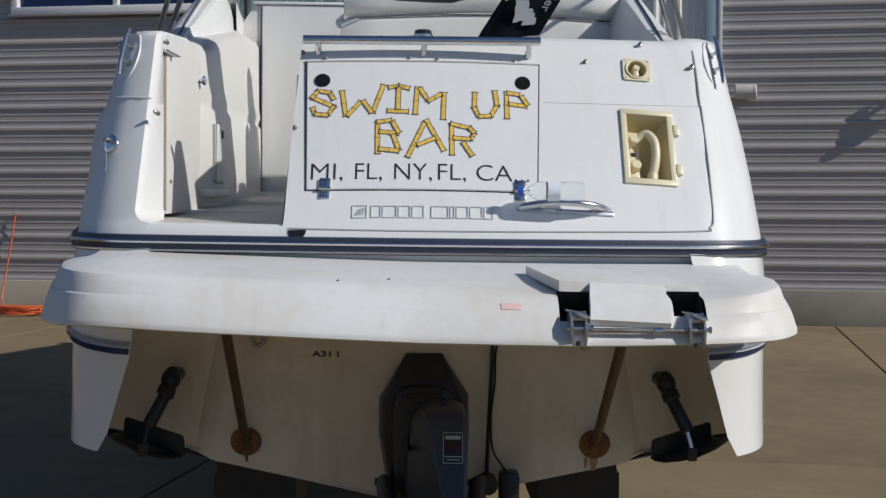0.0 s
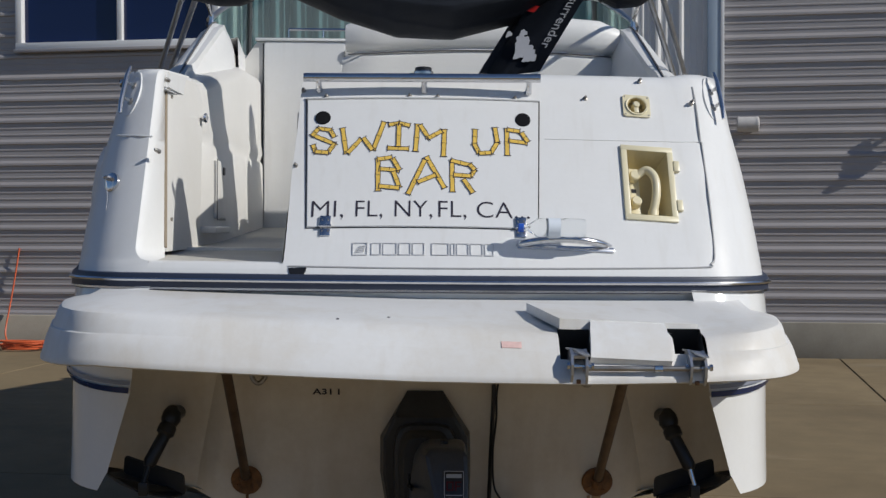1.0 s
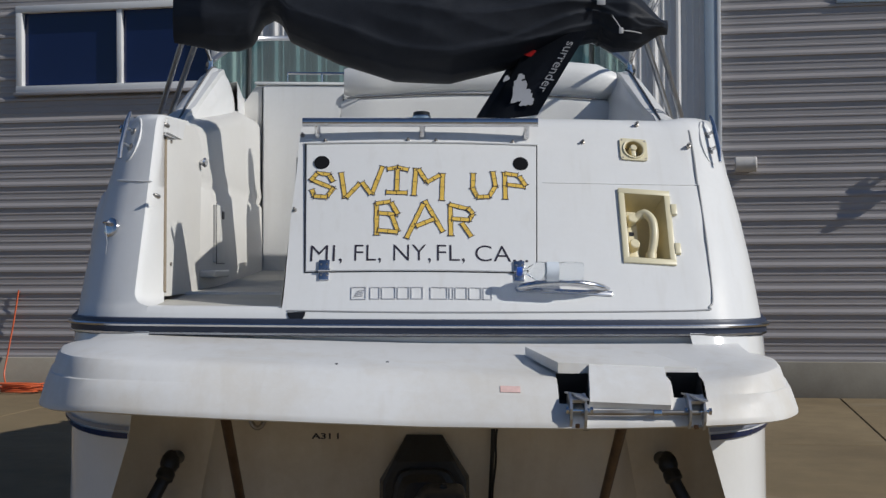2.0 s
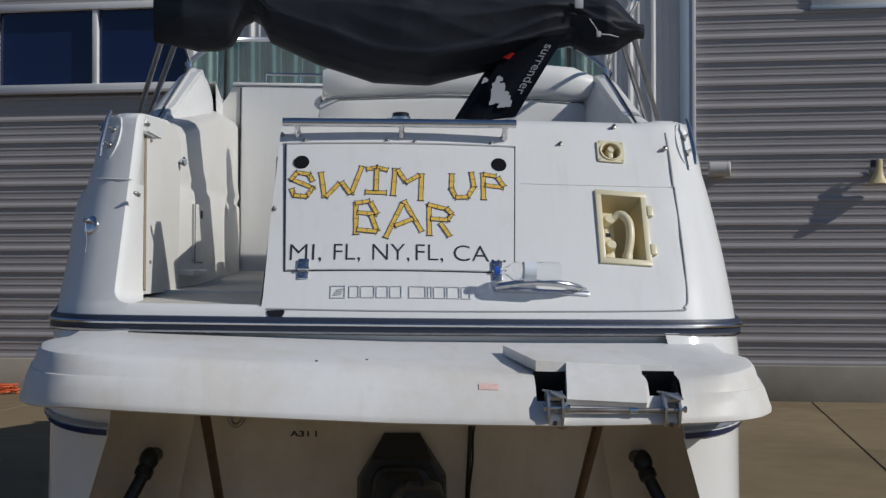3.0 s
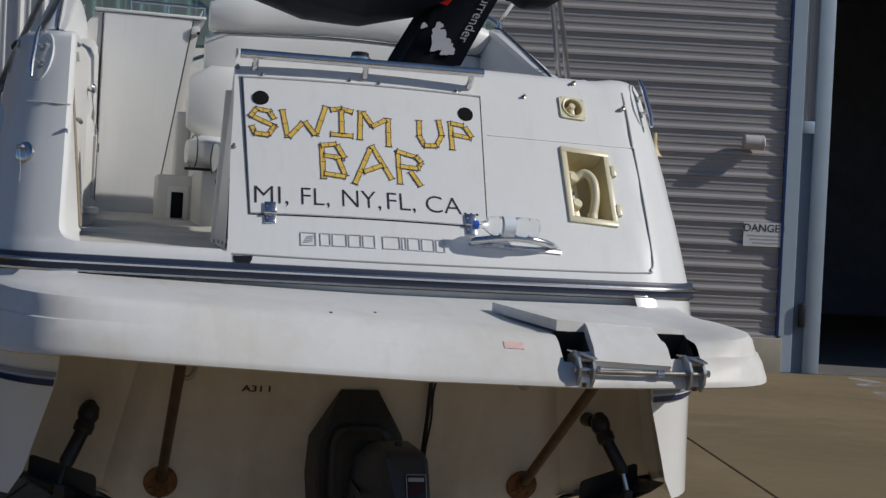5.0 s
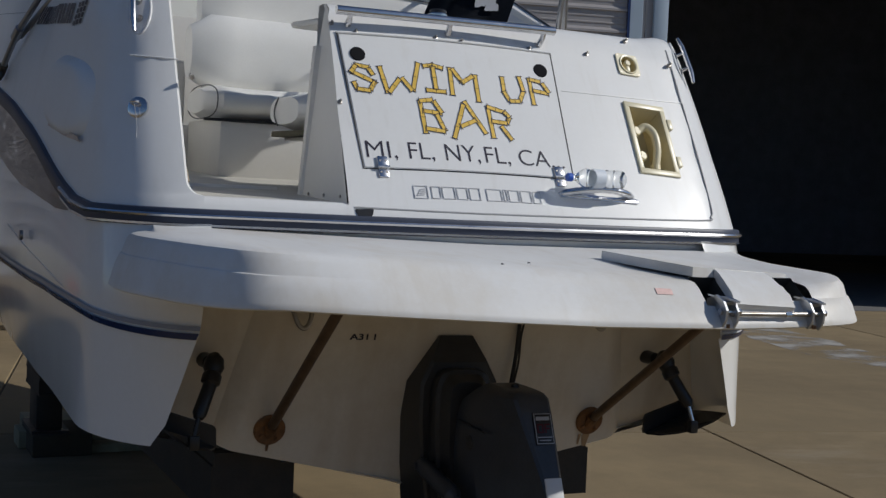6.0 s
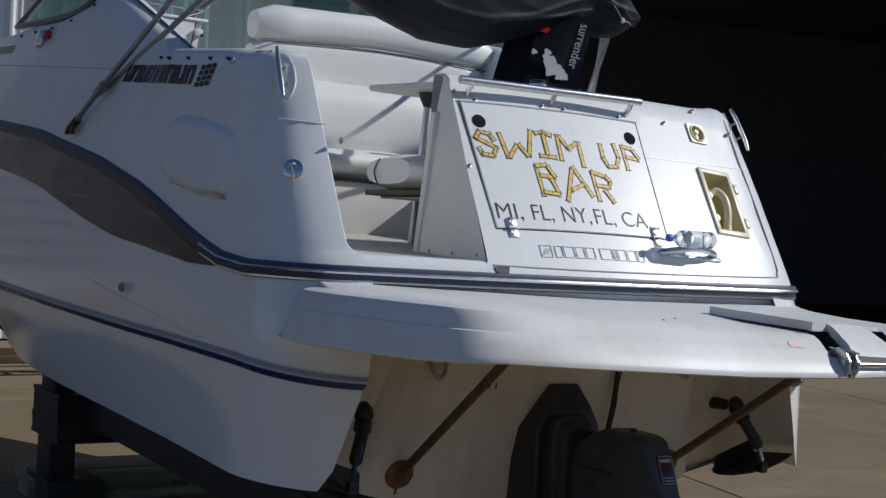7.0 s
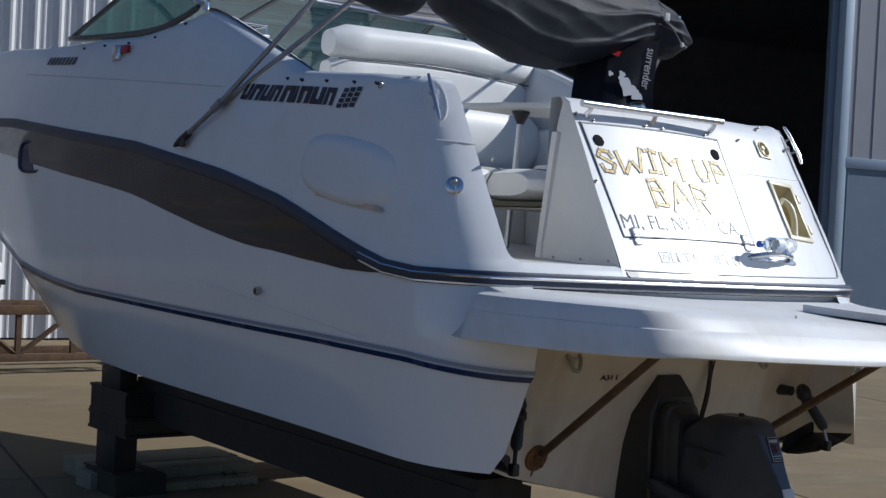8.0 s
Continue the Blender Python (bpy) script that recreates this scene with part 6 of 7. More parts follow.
# starboard side lounge, seen across the cockpit
sb = part("side_lounge", box(BM(), 0.55, 1.05, 0.35, 1.45, SOLE, 1.5, 0.02), LINER, boat, "white moulded side seat base")
bm = BM()
box(bm, 0.0, 0.46, 0, 0.55, 0, 0.12, 0.04, 4)
part("lounge_cushion", bm, VINYL, sb, "white vinyl seat cushion", smooth=60, m=Matrix.Translation((0.55, 0.36, 1.5)))
bm = BM()
box(bm, 0.0, 0.46, 0, 0.52, 0, 0.12, 0.04, 4)
part("lounge_cushion", bm, VINYL, sb, "white vinyl seat cushion", smooth=60, m=Matrix.Translation((0.55, 0.92, 1.5)))
part("coaming_pad", box(BM(), 0.93, 0.985, 0.45, 1.9, 1.62, 1.86, 0.025, 3), VINYL, boat, "white vinyl coaming pad", smooth=60)

# stern bench against the locker
sbn = part("stern_seat", box(BM(), -0.12, 0.88, 0.17, 0.50, SOLE, 1.35, 0.02), LINER, boat)
puffed("stern_cushion", -0.455, 0.86, 0.19, 0.715, 1.385, 1.525, sbn, "white vinyl stern seat cushion with piped end", power=2.7)
part("stern_piping", tube(BM(), [(-0.335 + 0.015 * abs(sin(a)), 0.4525 + 0.266 * math.copysign(abs(cos(a)) ** 0.74, cos(a)), 1.455 + 0.0735 * math.copysign(abs(sin(a)) ** 0.74, sin(a))) for a in [2 * pi * k / 28 for k in range(29)]], 0.003, 5), SEAM, sbn)
part("stern_end_piping", tube(BM(), [(-0.456 - 0.004 * sin(pi * k / 8), 0.52 + 0.035 * sin(pi * k / 8), 1.40 + 0.105 * k / 8) for k in range(9)], 0.003, 5), SEAM, sbn)
part("seat_board", box(BM(), -0.43, 0.86, 0.20, 0.68, 1.362, 1.384, 0.004), OLDWOOD, sbn, "dark seat board under the cushion")
part("seat_hinge", box(BM(), -0.40, 0.84, 0.22, 0.60, 1.350, 1.360, 0.002), STEEL, sbn)

# pedestal table
bm = BM()
prism(bm, [(-0.27, 1.0, 1.822), (-0.25, 0.7, 1.815), (-0.20, 0.34, 1.805), (0.34, 0.34, 1.805), (0.36, 0.9, 1.82), (0.05, 1.04, 1.822), (-0.20, 1.03, 1.822)], (0, 0, 0.024))
bmesh.ops.bevel(bm, geom=bm.edges[:], offset=0.006, segments=2, affect="EDGES")
tb = part("cockpit_table", bm, LINER, boat, "cream cockpit table on steel pedestal")
part("table_pedestal", tube(BM(), [(-0.155, 0.755, SOLE), (-0.115, 0.755, 1.765)], 0.014, 14), ALU, tb, "aluminium table pedestal")
part("table_socket", tube(BM(), [(-0.116, 0.755, 1.752), (-0.115, 0.755, 1.76), (-0.114, 0.755, 1.80), (-0.114, 0.755, 1.812)], [0.017, 0.020, 0.040, 0.043], 16), BLACK, tb)
part("pedestal_foot", tube(BM(), [(-0.155, 0.755, SOLE), (-0.155, 0.755, SOLE + 0.015)], [0.05, 0.028], 16), ALU, tb)

# port galley cabinet with its upper rail
bm = BM()
prism(bm, [(-0.93, 2.26, SOLE), (-0.525, 2.26, SOLE), (-0.36, 2.26, 2.205), (-0.865, 2.26, 2.205), (-0.93, 2.26, 2.11)], (0, 0.36, 0))
cb = part("galley_cabinet", bm, LINER, boat, "white cockpit cabinet with flat door", m=Matrix.Translation((0.0038, 0.3116, -0.0811)) @ Matrix.Scale(1.0639, 4))
bm = BM()
prism(bm, [(-0.825, 2.245, 1.205), (-0.551, 2.245, 1.205), (-0.400, 2.245, 2.208), (-0.825, 2.245, 2.208)], (0, 0.017, 0))
bmesh.ops.bevel(bm, geom=bm.edges[:], offset=0.005, segments=2, affect="EDGES")
part("cabinet_door", bm, GEL, cb)
part("door_gap", tube(BM(), curve_pts([(-0.830, 2.256, 2.20), (-0.832, 2.256, 1.7), (-0.83, 2.256, 1.23), (-0.81, 2.256, 1.20), (-0.70, 2.256, 1.198), (-0.565, 2.256, 1.20), (-0.546, 2.256, 1.22), (-0.472, 2.256, 1.7), (-0.396, 2.256, 2.20)], 5), 0.0035, 5), SEAM, cb)
part("cabinet_top", box(BM(), -0.87, -0.335, 2.236, 2.64, 2.211, 2.226, 0.005), GEL, cb)
rl = part("cabinet_rail", tube(BM(), [(-0.70, 2.27, 2.275), (-0.345, 2.265, 2.275), (-0.345, 2.60, 2.275)], 0.007, 8), CHROME, cb)
for x in (-0.70, -0.52, -0.345):
    part("rail_post", tube(BM(), [(x, 2.268, 2.222), (x, 2.268, 2.275)], 0.006, 8), CHROME, cb)
part("door_latch", box(BM(), -0.405, -0.365, 2.225, 2.262, 2.135, 2.17, 0.004), LINER, cb)
part("latch_eye", disc(BM(), (-0.372, 2.228, 2.14), (0, -1, 0), 0.008, 0.008, 10), BLACK, cb)

# port side: open gate leaf, moulded side pod and pads
def leaf_pt(u, z):
    """Inner face of the open gate leaf, from its hinge (0) to its free edge (1)."""
    f = (z - 1.168) / 0.66
    return hinge_at(z).lerp(Vector((-0.912 - 0.004 * f, 0.77 + 0.08 * f, z)), u)


bm = BM()
rows = []
for i in range(13):
    u = i / 12
    zt = 1.828 + 0.020 * u - (0.075 * max(0, (u - 0.72) / 0.28) ** 2.2)
    face = [leaf_pt(u, 1.165 + (zt - 1.165) * j / 8) for j in range(9)]
    rows.append([p + Vector((-0.03, 0, 0)) for p in face[::-1]] + face)
vs = grid(bm, rows, close=True)
bm.faces.new(vs[0][::-1])
bm.faces.new(vs[-1])
gt = part("gate_leaf", bm, LINER, boat, "white walk-through gate swung open", smooth=40)
part("gate_knob", tube(BM(), [(-0.940, 0.815, 1.70), (-0.912, 0.806, 1.70), (-0.896, 0.800, 1.70), (-0.889, 0.798, 1.70)], [0.010, 0.010, 0.020, 0.014], 14), CHROME, gt, "chrome gate knob")
part("gate_seal", tube(BM(), [hinge_at(1.18 + 0.58 * k / 6) + Vector((-0.002, -0.004, 0)) for k in range(7)], 0.0065, 8), mat("aged_seal", (0.25, 0.2, 0.14), 0.7), gt, "aged brown rubber seal")
for z in (1.75, 1.28):
    part("gate_screw", disc(BM(), leaf_pt(0.12, z), (0.95, -0.2, 0), 0.007, 0.006, 8), STEEL, gt)

bm = BM()
prism(bm, [(-1.07, 0.25, 1.765), (-1.07, 0.76, 1.765), (-1.07, 0.76, 1.866), (-1.07, 0.25, 1.836)], (0.122, 0, 0))
bmesh.ops.bevel(bm, geom=bm.edges[:], offset=0.008, segments=2, affect="EDGES")
part("gate_head", bm, GEL, boat)

# side pod: lofted mound along the port inner side
bm = BM()
secs = []
for y, xl, xu in ((0.80, -0.925, -0.930), (0.90, -0.904, -0.912), (0.98, -0.890, -0.905), (1.10, -0.882, -0.900), (1.35, -0.878, -0.898), (1.7, -0.876, -0.894), (2.1, -0.876, -0.89), (2.68, -0.876, -0.885)):
    zt = min(zg(y) - 0.012, 1.885 + 0.16 * max(0, y - 1.0), 2.08)
    secs.append([(-1.07, y, zt + 0.004), (-1.01, y, zt + 0.004), (xu - 0.05, y, zt - 0.004), (xu - 0.02, y, zt - 0.02), (xu - 0.004, y, zt - 0.05), (xu, y, 1.70), (xu + 0.008, y, 1.645), (xl - 0.014, y, 1.605), (xl, y, 1.585), (xl + 0.003, y, 1.4), (xl + 0.005, y, SOLE)])
grid(bm, secs)
part("side_pod", bm, LINER, boat, "white moulded port side liner", smooth=50)
part("side_step", box(BM(), -0.95, -0.852, 0.82, 1.24, 1.222, 1.252, 0.008, 3), LINER, boat, "moulded side step")
lp = part("side_locker", box(BM(), -0.90, -0.869, 0.98, 1.21, 1.285, 1.535, 0.006, 3), LINER, boat, "small white side locker door")
part("locker_latch", box(BM(), -0.872, -0.864, 1.12, 1.165, 1.475, 1.51, 0.003), BLACK, lp)
part("locker_gap", tube(BM(), [(-0.8715, 0.975, 1.54), (-0.8715, 0.975, 1.28), (-0.8715, 1.215, 1.28)], 0.002, 5), SEAM, lp)

# stuffed pad on the port coaming and starboard coaming
for sx in (-1, 1):
    bm = BM()
    rows = []
    for y, dp, wd in ((1.05, 0.03, 0.035), (1.2, 0.06, 0.055), (1.45, 0.09, 0.08), (1.75, 0.11, 0.10), (1.98, 0.115, 0.115), (2.07, 0.105, 0.11), (2.12, 0.085, 0.09), (2.145, 0.03, 0.04)):
        row = []
        for k in range(11):
            a = pi / 2 * k / 10
            row.append((sx * (1.055 - wd * sin(a)), y, zg(y) + 0.006 - (0.06 + dp * 1.6) * (1 - cos(a))))
        rows.append(row)
    grid(bm, rows)
    part("coaming_wing", bm, GEL, boat, "white padded coaming wing", smooth=60)
    part("wing_piping", tube(BM(), [(sx * 1.052, 1.08 + 1.02 * k / 10, zg(1.08 + 1.02 * k / 10) + 0.008) for k in range(11)], 0.005, 6), SEAM, boat)
    pin = part("stay_socket", tube(BM(), [(sx * 1.07, 2.08, 2.265), (sx * 1.07, 2.08, 2.29), (sx * 1.07, 2.08, 2.32)], [0.018, 0.012, 0.014], 10), CHROME, boat, "chrome stay socket")

# ---- windshield ----
WS_B = [(-1.09, 2.12, 2.285), (-1.095, 2.3, 2.242), (-1.10, 2.6, 2.205), (-1.10, 3.2, 2.22), (-1.09, 3.75, 2.25), (-0.85, 4.2, 2.315), (-0.45, 4.45, 2.34), (0, 4.52, 2.35)]
WS_T = [(-1.085, 2.10, 2.295), (-1.06, 2.35, 2.385), (-1.035, 2.55, 2.45), (-1.01, 2.75, 2.515), (-0.985, 2.95, 2.565), (-0.80, 3.05, 2.588), (-0.4, 3.13, 2.61), (0, 3.15, 2.615)]


def ws_line(half, t):
    """A line of the windshield from the port stay (0) round to starboard (1)."""
    c = curve_pts(half + [(-x, y, z) for x, y, z in half[-2::-1]], 6)
    i = t * (len(c) - 1)
    a = min(int(i), len(c) - 2)
    return c[a].lerp(c[a + 1], i - a)


def ws_base(t):
    return ws_line(WS_B, t)


def ws_top(t):
    return ws_line(WS_T, t)


WF = mat("windshield_frame", (0.10, 0.11, 0.12), 0.3, metal=0.6, var=0.1)
ws = part("windshield_frame", tube(BM(), [ws_top(k / 60) for k in range(61)], 0.014, 8), ALU, boat, "aluminium windshield frame")
part("windshield_base", tube(BM(), [ws_base(k / 60) for k in range(61)], 0.017, 8), WF, ws)
for a, b in ((0.01, 0.281), (0.291, 0.495), (0.505, 0.709), (0.719, 0.99)):
    bm = BM()
    n = 14
    grid(bm, [[ws_base(a + (b - a) * k / n).lerp(ws_top(a + (b - a) * k / n), f) for k in range(n + 1)] for f in (0.0, 0.5, 1.0)])
    p = part("windshield_pane", bm, TINT_F if 0.285 < a < 0.7 else TINT, ws, "green-tinted windshield glass", smooth=60)
    p.visible_shadow = False
for t in (0.286, 0.5, 0.714):
    part("windshield_post", tube(BM(), [ws_base(t), ws_top(t)], 0.016, 8), WF, ws)

# fore hatch and small deck fittings
part("deck_hatch", box(BM(), -0.85, -0.45, 4.6, 5.0, 2.14, 2.235, 0.03, 3), GEL, boat, "white fore deck hatch cover")

# ---- port topside details ----
def side_pt(y, z, off=0.0):
    z0 = zr(y) + 0.012
    v = max(0.0, (z - z0) / (zg(y) - z0))
    x = hb(y) - LEAN_S * (z - z0) - tuck(y) * v ** 2.5
    return Vector((-(x + off), y, z))


SN = Vector((-1, 0, 0.17)).normalized()


def sframe(y, z, off=0.001):
    return frame_at(side_pt(y, z, off), (0.17, 0, 1), SN)


# maker's mark on the topside, as plain slanted dark blocks with short cross bars
def side_block(bm, a0, a1, b0, b1, off, lean=0.022):
    """A slanted patch on the topside: a runs aft along the mark, b up."""
    def at(a, b):
        a += lean * b / 0.085
        y = 1.405 - a
        return side_pt(y, 1.785 - 0.075 * (a - 0.40) + b, off)
    rows = [[at(a0 + (a1 - a0) * i / 4, b0 + (b1 - b0) * j / 2) for i in range(5)] for j in range(3)]
    grid(bm, rows)


a = 0.0
for k, w in enumerate((0.058, 0.075, 0.070, 0.078, -0.012, 0.118, 0.032, 0.085, 0.085, 0.062)):
    if w < 0:
        a -= w
        continue
    bm = BM()
    if w < 0.05:
        side_block(bm, a, a + w * 0.7, -0.036, 0.038, 0.0035)
    else:
        side_block(bm, a, a + w * 0.36, -0.036, 0.038, 0.0035)
        side_block(bm, a + w * 0.36, a + w * 0.62, -0.036 + 0.052 * (k % 2), -0.014 + 0.052 * (k % 2), 0.0035)
        side_block(bm, a + w * 0.62, a + w, -0.036, 0.038, 0.0035)
    part("mark_block", bm, INK, boat, "dark slanted maker's mark block", smooth=0)
    a += w + 0.008
for i in range(3):
    for j in range(4):
        aa = a + 0.022 + i * 0.040 + j * 0.004
        bm = BM()
        side_block(bm, aa, aa + 0.032, -0.044 + j * 0.022 + i * 0.004, -0.026 + j * 0.022 + i * 0.004, 0.0035)
        part("mark_square", bm, INK, boat, smooth=0)
bm = BM()
for k in range(8):
    y0 = 3.94 - 0.064 * k
    z = 2.098 - 0.03 * k / 7
    grid(bm, [[side_pt(y0, z, 0.004), side_pt(y0 - 0.045, z, 0.004)], [side_pt(y0 - 0.012, z + 0.045, 0.004), side_pt(y0 - 0.057, z + 0.045, 0.004)]])
tagged(part("model_mark", bm, INK, boat, "small dark slanted marking", smooth=0), kind="stuff")
for y in (0.42, 0.56, 0.74, 0.92, 1.08):
    part("snap_stud", tube(BM(), [(0, 0, -0.006), (0, 0, 0.005), (0, 0, 0.012)], [0.008, 0.007, 0.004], 10), STUD, boat, m=sframe(y, zg(y) - 0.045, 0.0))
for y in (2.2, 2.5, 2.8, 3.1, 3.4):
    part("snap_stud", tube(BM(), [(0, 0, -0.006), (0, 0, 0.005), (0, 0, 0.012)], [0.008, 0.007, 0.004], 10), STUD, boat, m=sframe(y, zg(y) - 0.05, 0.0))
part("lock_button", disc(BM(), (0, 0, -0.004), (0, 0, 1), 0.015, 0.007, 16, 0.002), CHROME, boat, m=sframe(0.40, 1.80, 0.0))
# raised oval moulding, low mound
bm = BM()
rows = []
for k in range(25):
    a = 2 * pi * k / 24
    cx, cz = 0.50, 1.455
    row = []
    for f, h in ((1.0, -0.001), (0.98, 0.004), (0.93, 0.013), (0.85, 0.023), (0.76, 0.029), (0.66, 0.031), (0.4, 0.031), (0.0, 0.030)):
        ca, sa = cos(a), sin(a)
        u = math.copysign(abs(ca) ** 0.7, ca) * 0.30 * f
        w = math.copysign(abs(sa) ** 0.7, sa) * 0.135 * f
        y = cx + u
        z = cz + w + 0.16 * u
        row.append(side_pt(y, z, h))
    rows.append(row)
grid(bm, rows)
part("oval_boss", bm, GEL, boat, smooth=50)
part("boss_stain", prism(BM(), [side_pt(0.22, 1.292, 0.012), side_pt(0.40, 1.315, 0.015), side_pt(0.66, 1.352, 0.010), side_pt(0.64, 1.364, 0.014), side_pt(0.40, 1.335, 0.021), side_pt(0.24, 1.312, 0.019)], (-0.0008, 0, 0)), mat("tan_stain", (0.56, 0.47, 0.42), 0.4, var=0.35, scale=14), boat, "tan dirt along the lower edge of the boss")
nl = part("side_light", box(BM(), -0.055, 0.03, -0.045, 0.045, 0, 0.035, 0.012, 3), CHROME, boat, "chrome navigation light with red lens", m=sframe(2.83, 2.085, 0.0))
part("red_lens", box(BM(), 0.03, 0.105, 0.0, 0.042, 0.0, 0.025, 0.008), RED, nl)
def port_ring(a, b, h):
    """Rounded rectangle in the plane of the hull port."""
    return [(a * math.copysign(abs(cos(q)) ** 0.55, cos(q)), b * math.copysign(abs(sin(q)) ** 0.55, sin(q)), h) for q in [2 * pi * k / 32 for k in range(32)]]


bm = BM()
grid(bm, [port_ring(a, b, h) for a, b, h in ((0.180, 0.100, -0.02), (0.180, 0.100, 0.006), (0.174, 0.095, 0.012), (0.160, 0.086, 0.012), (0.152, 0.080, 0.0))], True)
pv = part("side_port", bm, RUBBER, boat, "dark grey rounded hull port", smooth=50, m=frame_at(Vector((-hb(3.867) + 0.004, 3.867, 1.54)), (0.05, 0.0, 1), (-1, -0.05, 0.03)))
bm = BM()
bm.faces.new([bm.verts.new(p) for p in port_ring(0.153, 0.081, 0.002)])
part("port_glass", bm, PANE, pv)
q = hull_pt(-0.985, 0.5)
th = part("drain_fitting", tube(BM(), [(0, 0, -0.004), (0, 0, 0.008), (0, 0, 0.009), (0, 0, 0.002)], [0.019, 0.018, 0.013, 0.012], 18), STEEL, boat, "dull steel through-hull drain", m=frame_at((-1.299, 1.028, 0.935), (0, 0, 1), (-1, 0, 0)))
part("drain_hole", disc(BM(), (0, 0, 0.006), (0, 0, 1), 0.013, 0.003, 16), BLACK, th)
part("topside_crease", tube(BM(), [side_pt(1.6 + k * 0.16, 1.846 + 0.081 * 0.16 * k, -0.0005) for k in range(18)], 0.0022, 5), LINE, boat)
part("quarter_crease", tube(BM(), [skin_at(-1.10 + 0.02 * k, 0.66) + Vector((0, 0, 0)) for k in range(8)], 0.0028, 5), GEL, boat)
# spray knuckle above the chine line
kn = []
for k in range(12):
    y = 0.15 + k * 0.13
    q = hull_pt(0.045 - y, 0.885 - 0.012 * k, -0.0006)
    kn.append(Vector((-q.x, q.y, q.z)))
part("hull_knuckle", tube(BM(), kn[1:], 0.0030, 6), GEL_H, boat)

# ---- folded bimini top over the cockpit ----
bi = thing("bimini_top", "black canvas bimini top folded onto its poles", "boat canopy", m=SET)
for sx in (-1, 1):
    foot = Vector((sx * 1.32, 1.82, 1.573))
    # the starboard poles lean out a little further
    o = 0.006 if sx > 0 else 0.0
    path = [foot, (sx * 1.285 + 0.3 * o, 1.494, 1.75), (sx * 1.187 + 0.7 * o, 1.328 - 0.3 * o, 1.95), (sx * 1.09 + o, 1.161 - 0.5 * o, 2.15), (sx * 1.0 + 0.4 * o, 1.005, 2.335)]
    path2 = [(sx * 1.268 + 0.3 * o, 1.545, 1.735), (sx * 1.128 + 0.7 * o, 1.285 - 0.3 * o, 1.95), (sx * 1.002 + o, 1.023 - 0.5 * o, 2.15), (sx * 0.895 + 0.6 * o, 0.80, 2.32)]
    po = part("pole", tube(BM(), path, 0.0125, 10), POLE, bi, "tarnished steel pole")
    part("second_pole", tube(BM(), path2, 0.0125, 10), POLE, bi)
    part("jaw_slide", tube(BM(), [(sx * 1.290, 1.535, 1.727), (sx * 1.278, 1.482, 1.765)], 0.019, 10), POLE, po)
    part("pole_end", tube(BM(), [foot + Vector((-sx * 0.012, -0.10, 0.054)), foot + Vector((-sx * 0.012, -0.095, 0.051)), foot + Vector((-sx * 0.004, -0.03, 0.016)), foot, foot + Vector((sx * 0.004, 0.02, -0.010))], [0.013, 0.018, 0.019, 0.014, 0.006], 10), STUD, po)
    part("end_lug", box(BM(), -0.007, 0.007, -0.03, 0.012, -0.042, 0.0, 0.005), STUD, po, m=Matrix.Translation(foot + Vector((0, -0.05, 0.028))))
    for dx in (0.0, 0.03):
        part("stay", tube(BM(), [(sx * 1.07, 2.08, 2.31), (sx * (1.058 + 0.5 * dx), 1.75, 2.405), (sx * (0.98 + dx), 0.85, 2.42)], 0.008, 6), CHROME, bi, "short chrome stay")

# canvas bundle: sagging roll with folds
noise.seed_set(3)


def bundle_low(x):
    return tab(x, (-1.03, -0.97, -0.845, -0.76, -0.705, -0.66, -0.615, -0.58, -0.545, -0.346, -0.112, 0.121, 0.354, 0.60, 0.72, 0.80, 0.90, 1.0), (2.20, 2.19, 2.165, 2.168, 2.19, 2.275, 2.298, 2.275, 2.205, 2.117, 2.045, 2.04, 2.10, 2.19, 2.215, 2.175, 2.185, 2.25))


def bundle_top(x):
    return tab(x, (-1.03, -0.8, -0.3, 0.2, 0.7, 0.88, 1.0), (2.42, 2.47, 2.48, 2.50, 2.50, 2.44, 2.31))


# folds that fan out from the tie: start angle, drift, reach and height of each
FOLDS = []
frnd = random.Random(21)
for k in range(13):
    FOLDS.append((0.45 * pi + 1.15 * pi * (k + 0.7 * frnd.random()) / 13, frnd.uniform(-0.55, 0.75), frnd.uniform(0.35, 1.5), frnd.uniform(0.06, 0.17)))


def crease(x, a):
    """Sharp-ridged folds: long swags along the bundle and short gathers near its ties."""
    w = 0.0
    for k, (fx, fa, amp) in enumerate(((1.6, 2.2, 0.08), (3.4, 3.6, 0.03))):
        n_ = noise.noise(Vector((x * fx + 0.8 * sin(a + k), a * fa * 0.5 + 0.9 * x * (k - 1), 2.3 + 3 * k)))
        w += amp * (1 - 2.6 * abs(n_))
    for a0, slope, reach, amp in FOLDS:
        back = 0.74 - x
        if back < 0:
            back, slope = -3.0 * back, -slope
        da = a - (a0 + slope * back + 0.06 * sin(9 * back + 5 * a0))
        da = (da + pi) % (2 * pi) - pi
        w += amp * math.exp(-(back / reach) ** 2) * (math.exp(-da / 0.34) if da > 0 else math.exp(da / 0.05))
    tie = math.exp(-((x - 0.74) / 0.10) ** 2)
    return w - 0.20 * tie + 0.05 * tie * sin(9 * a)


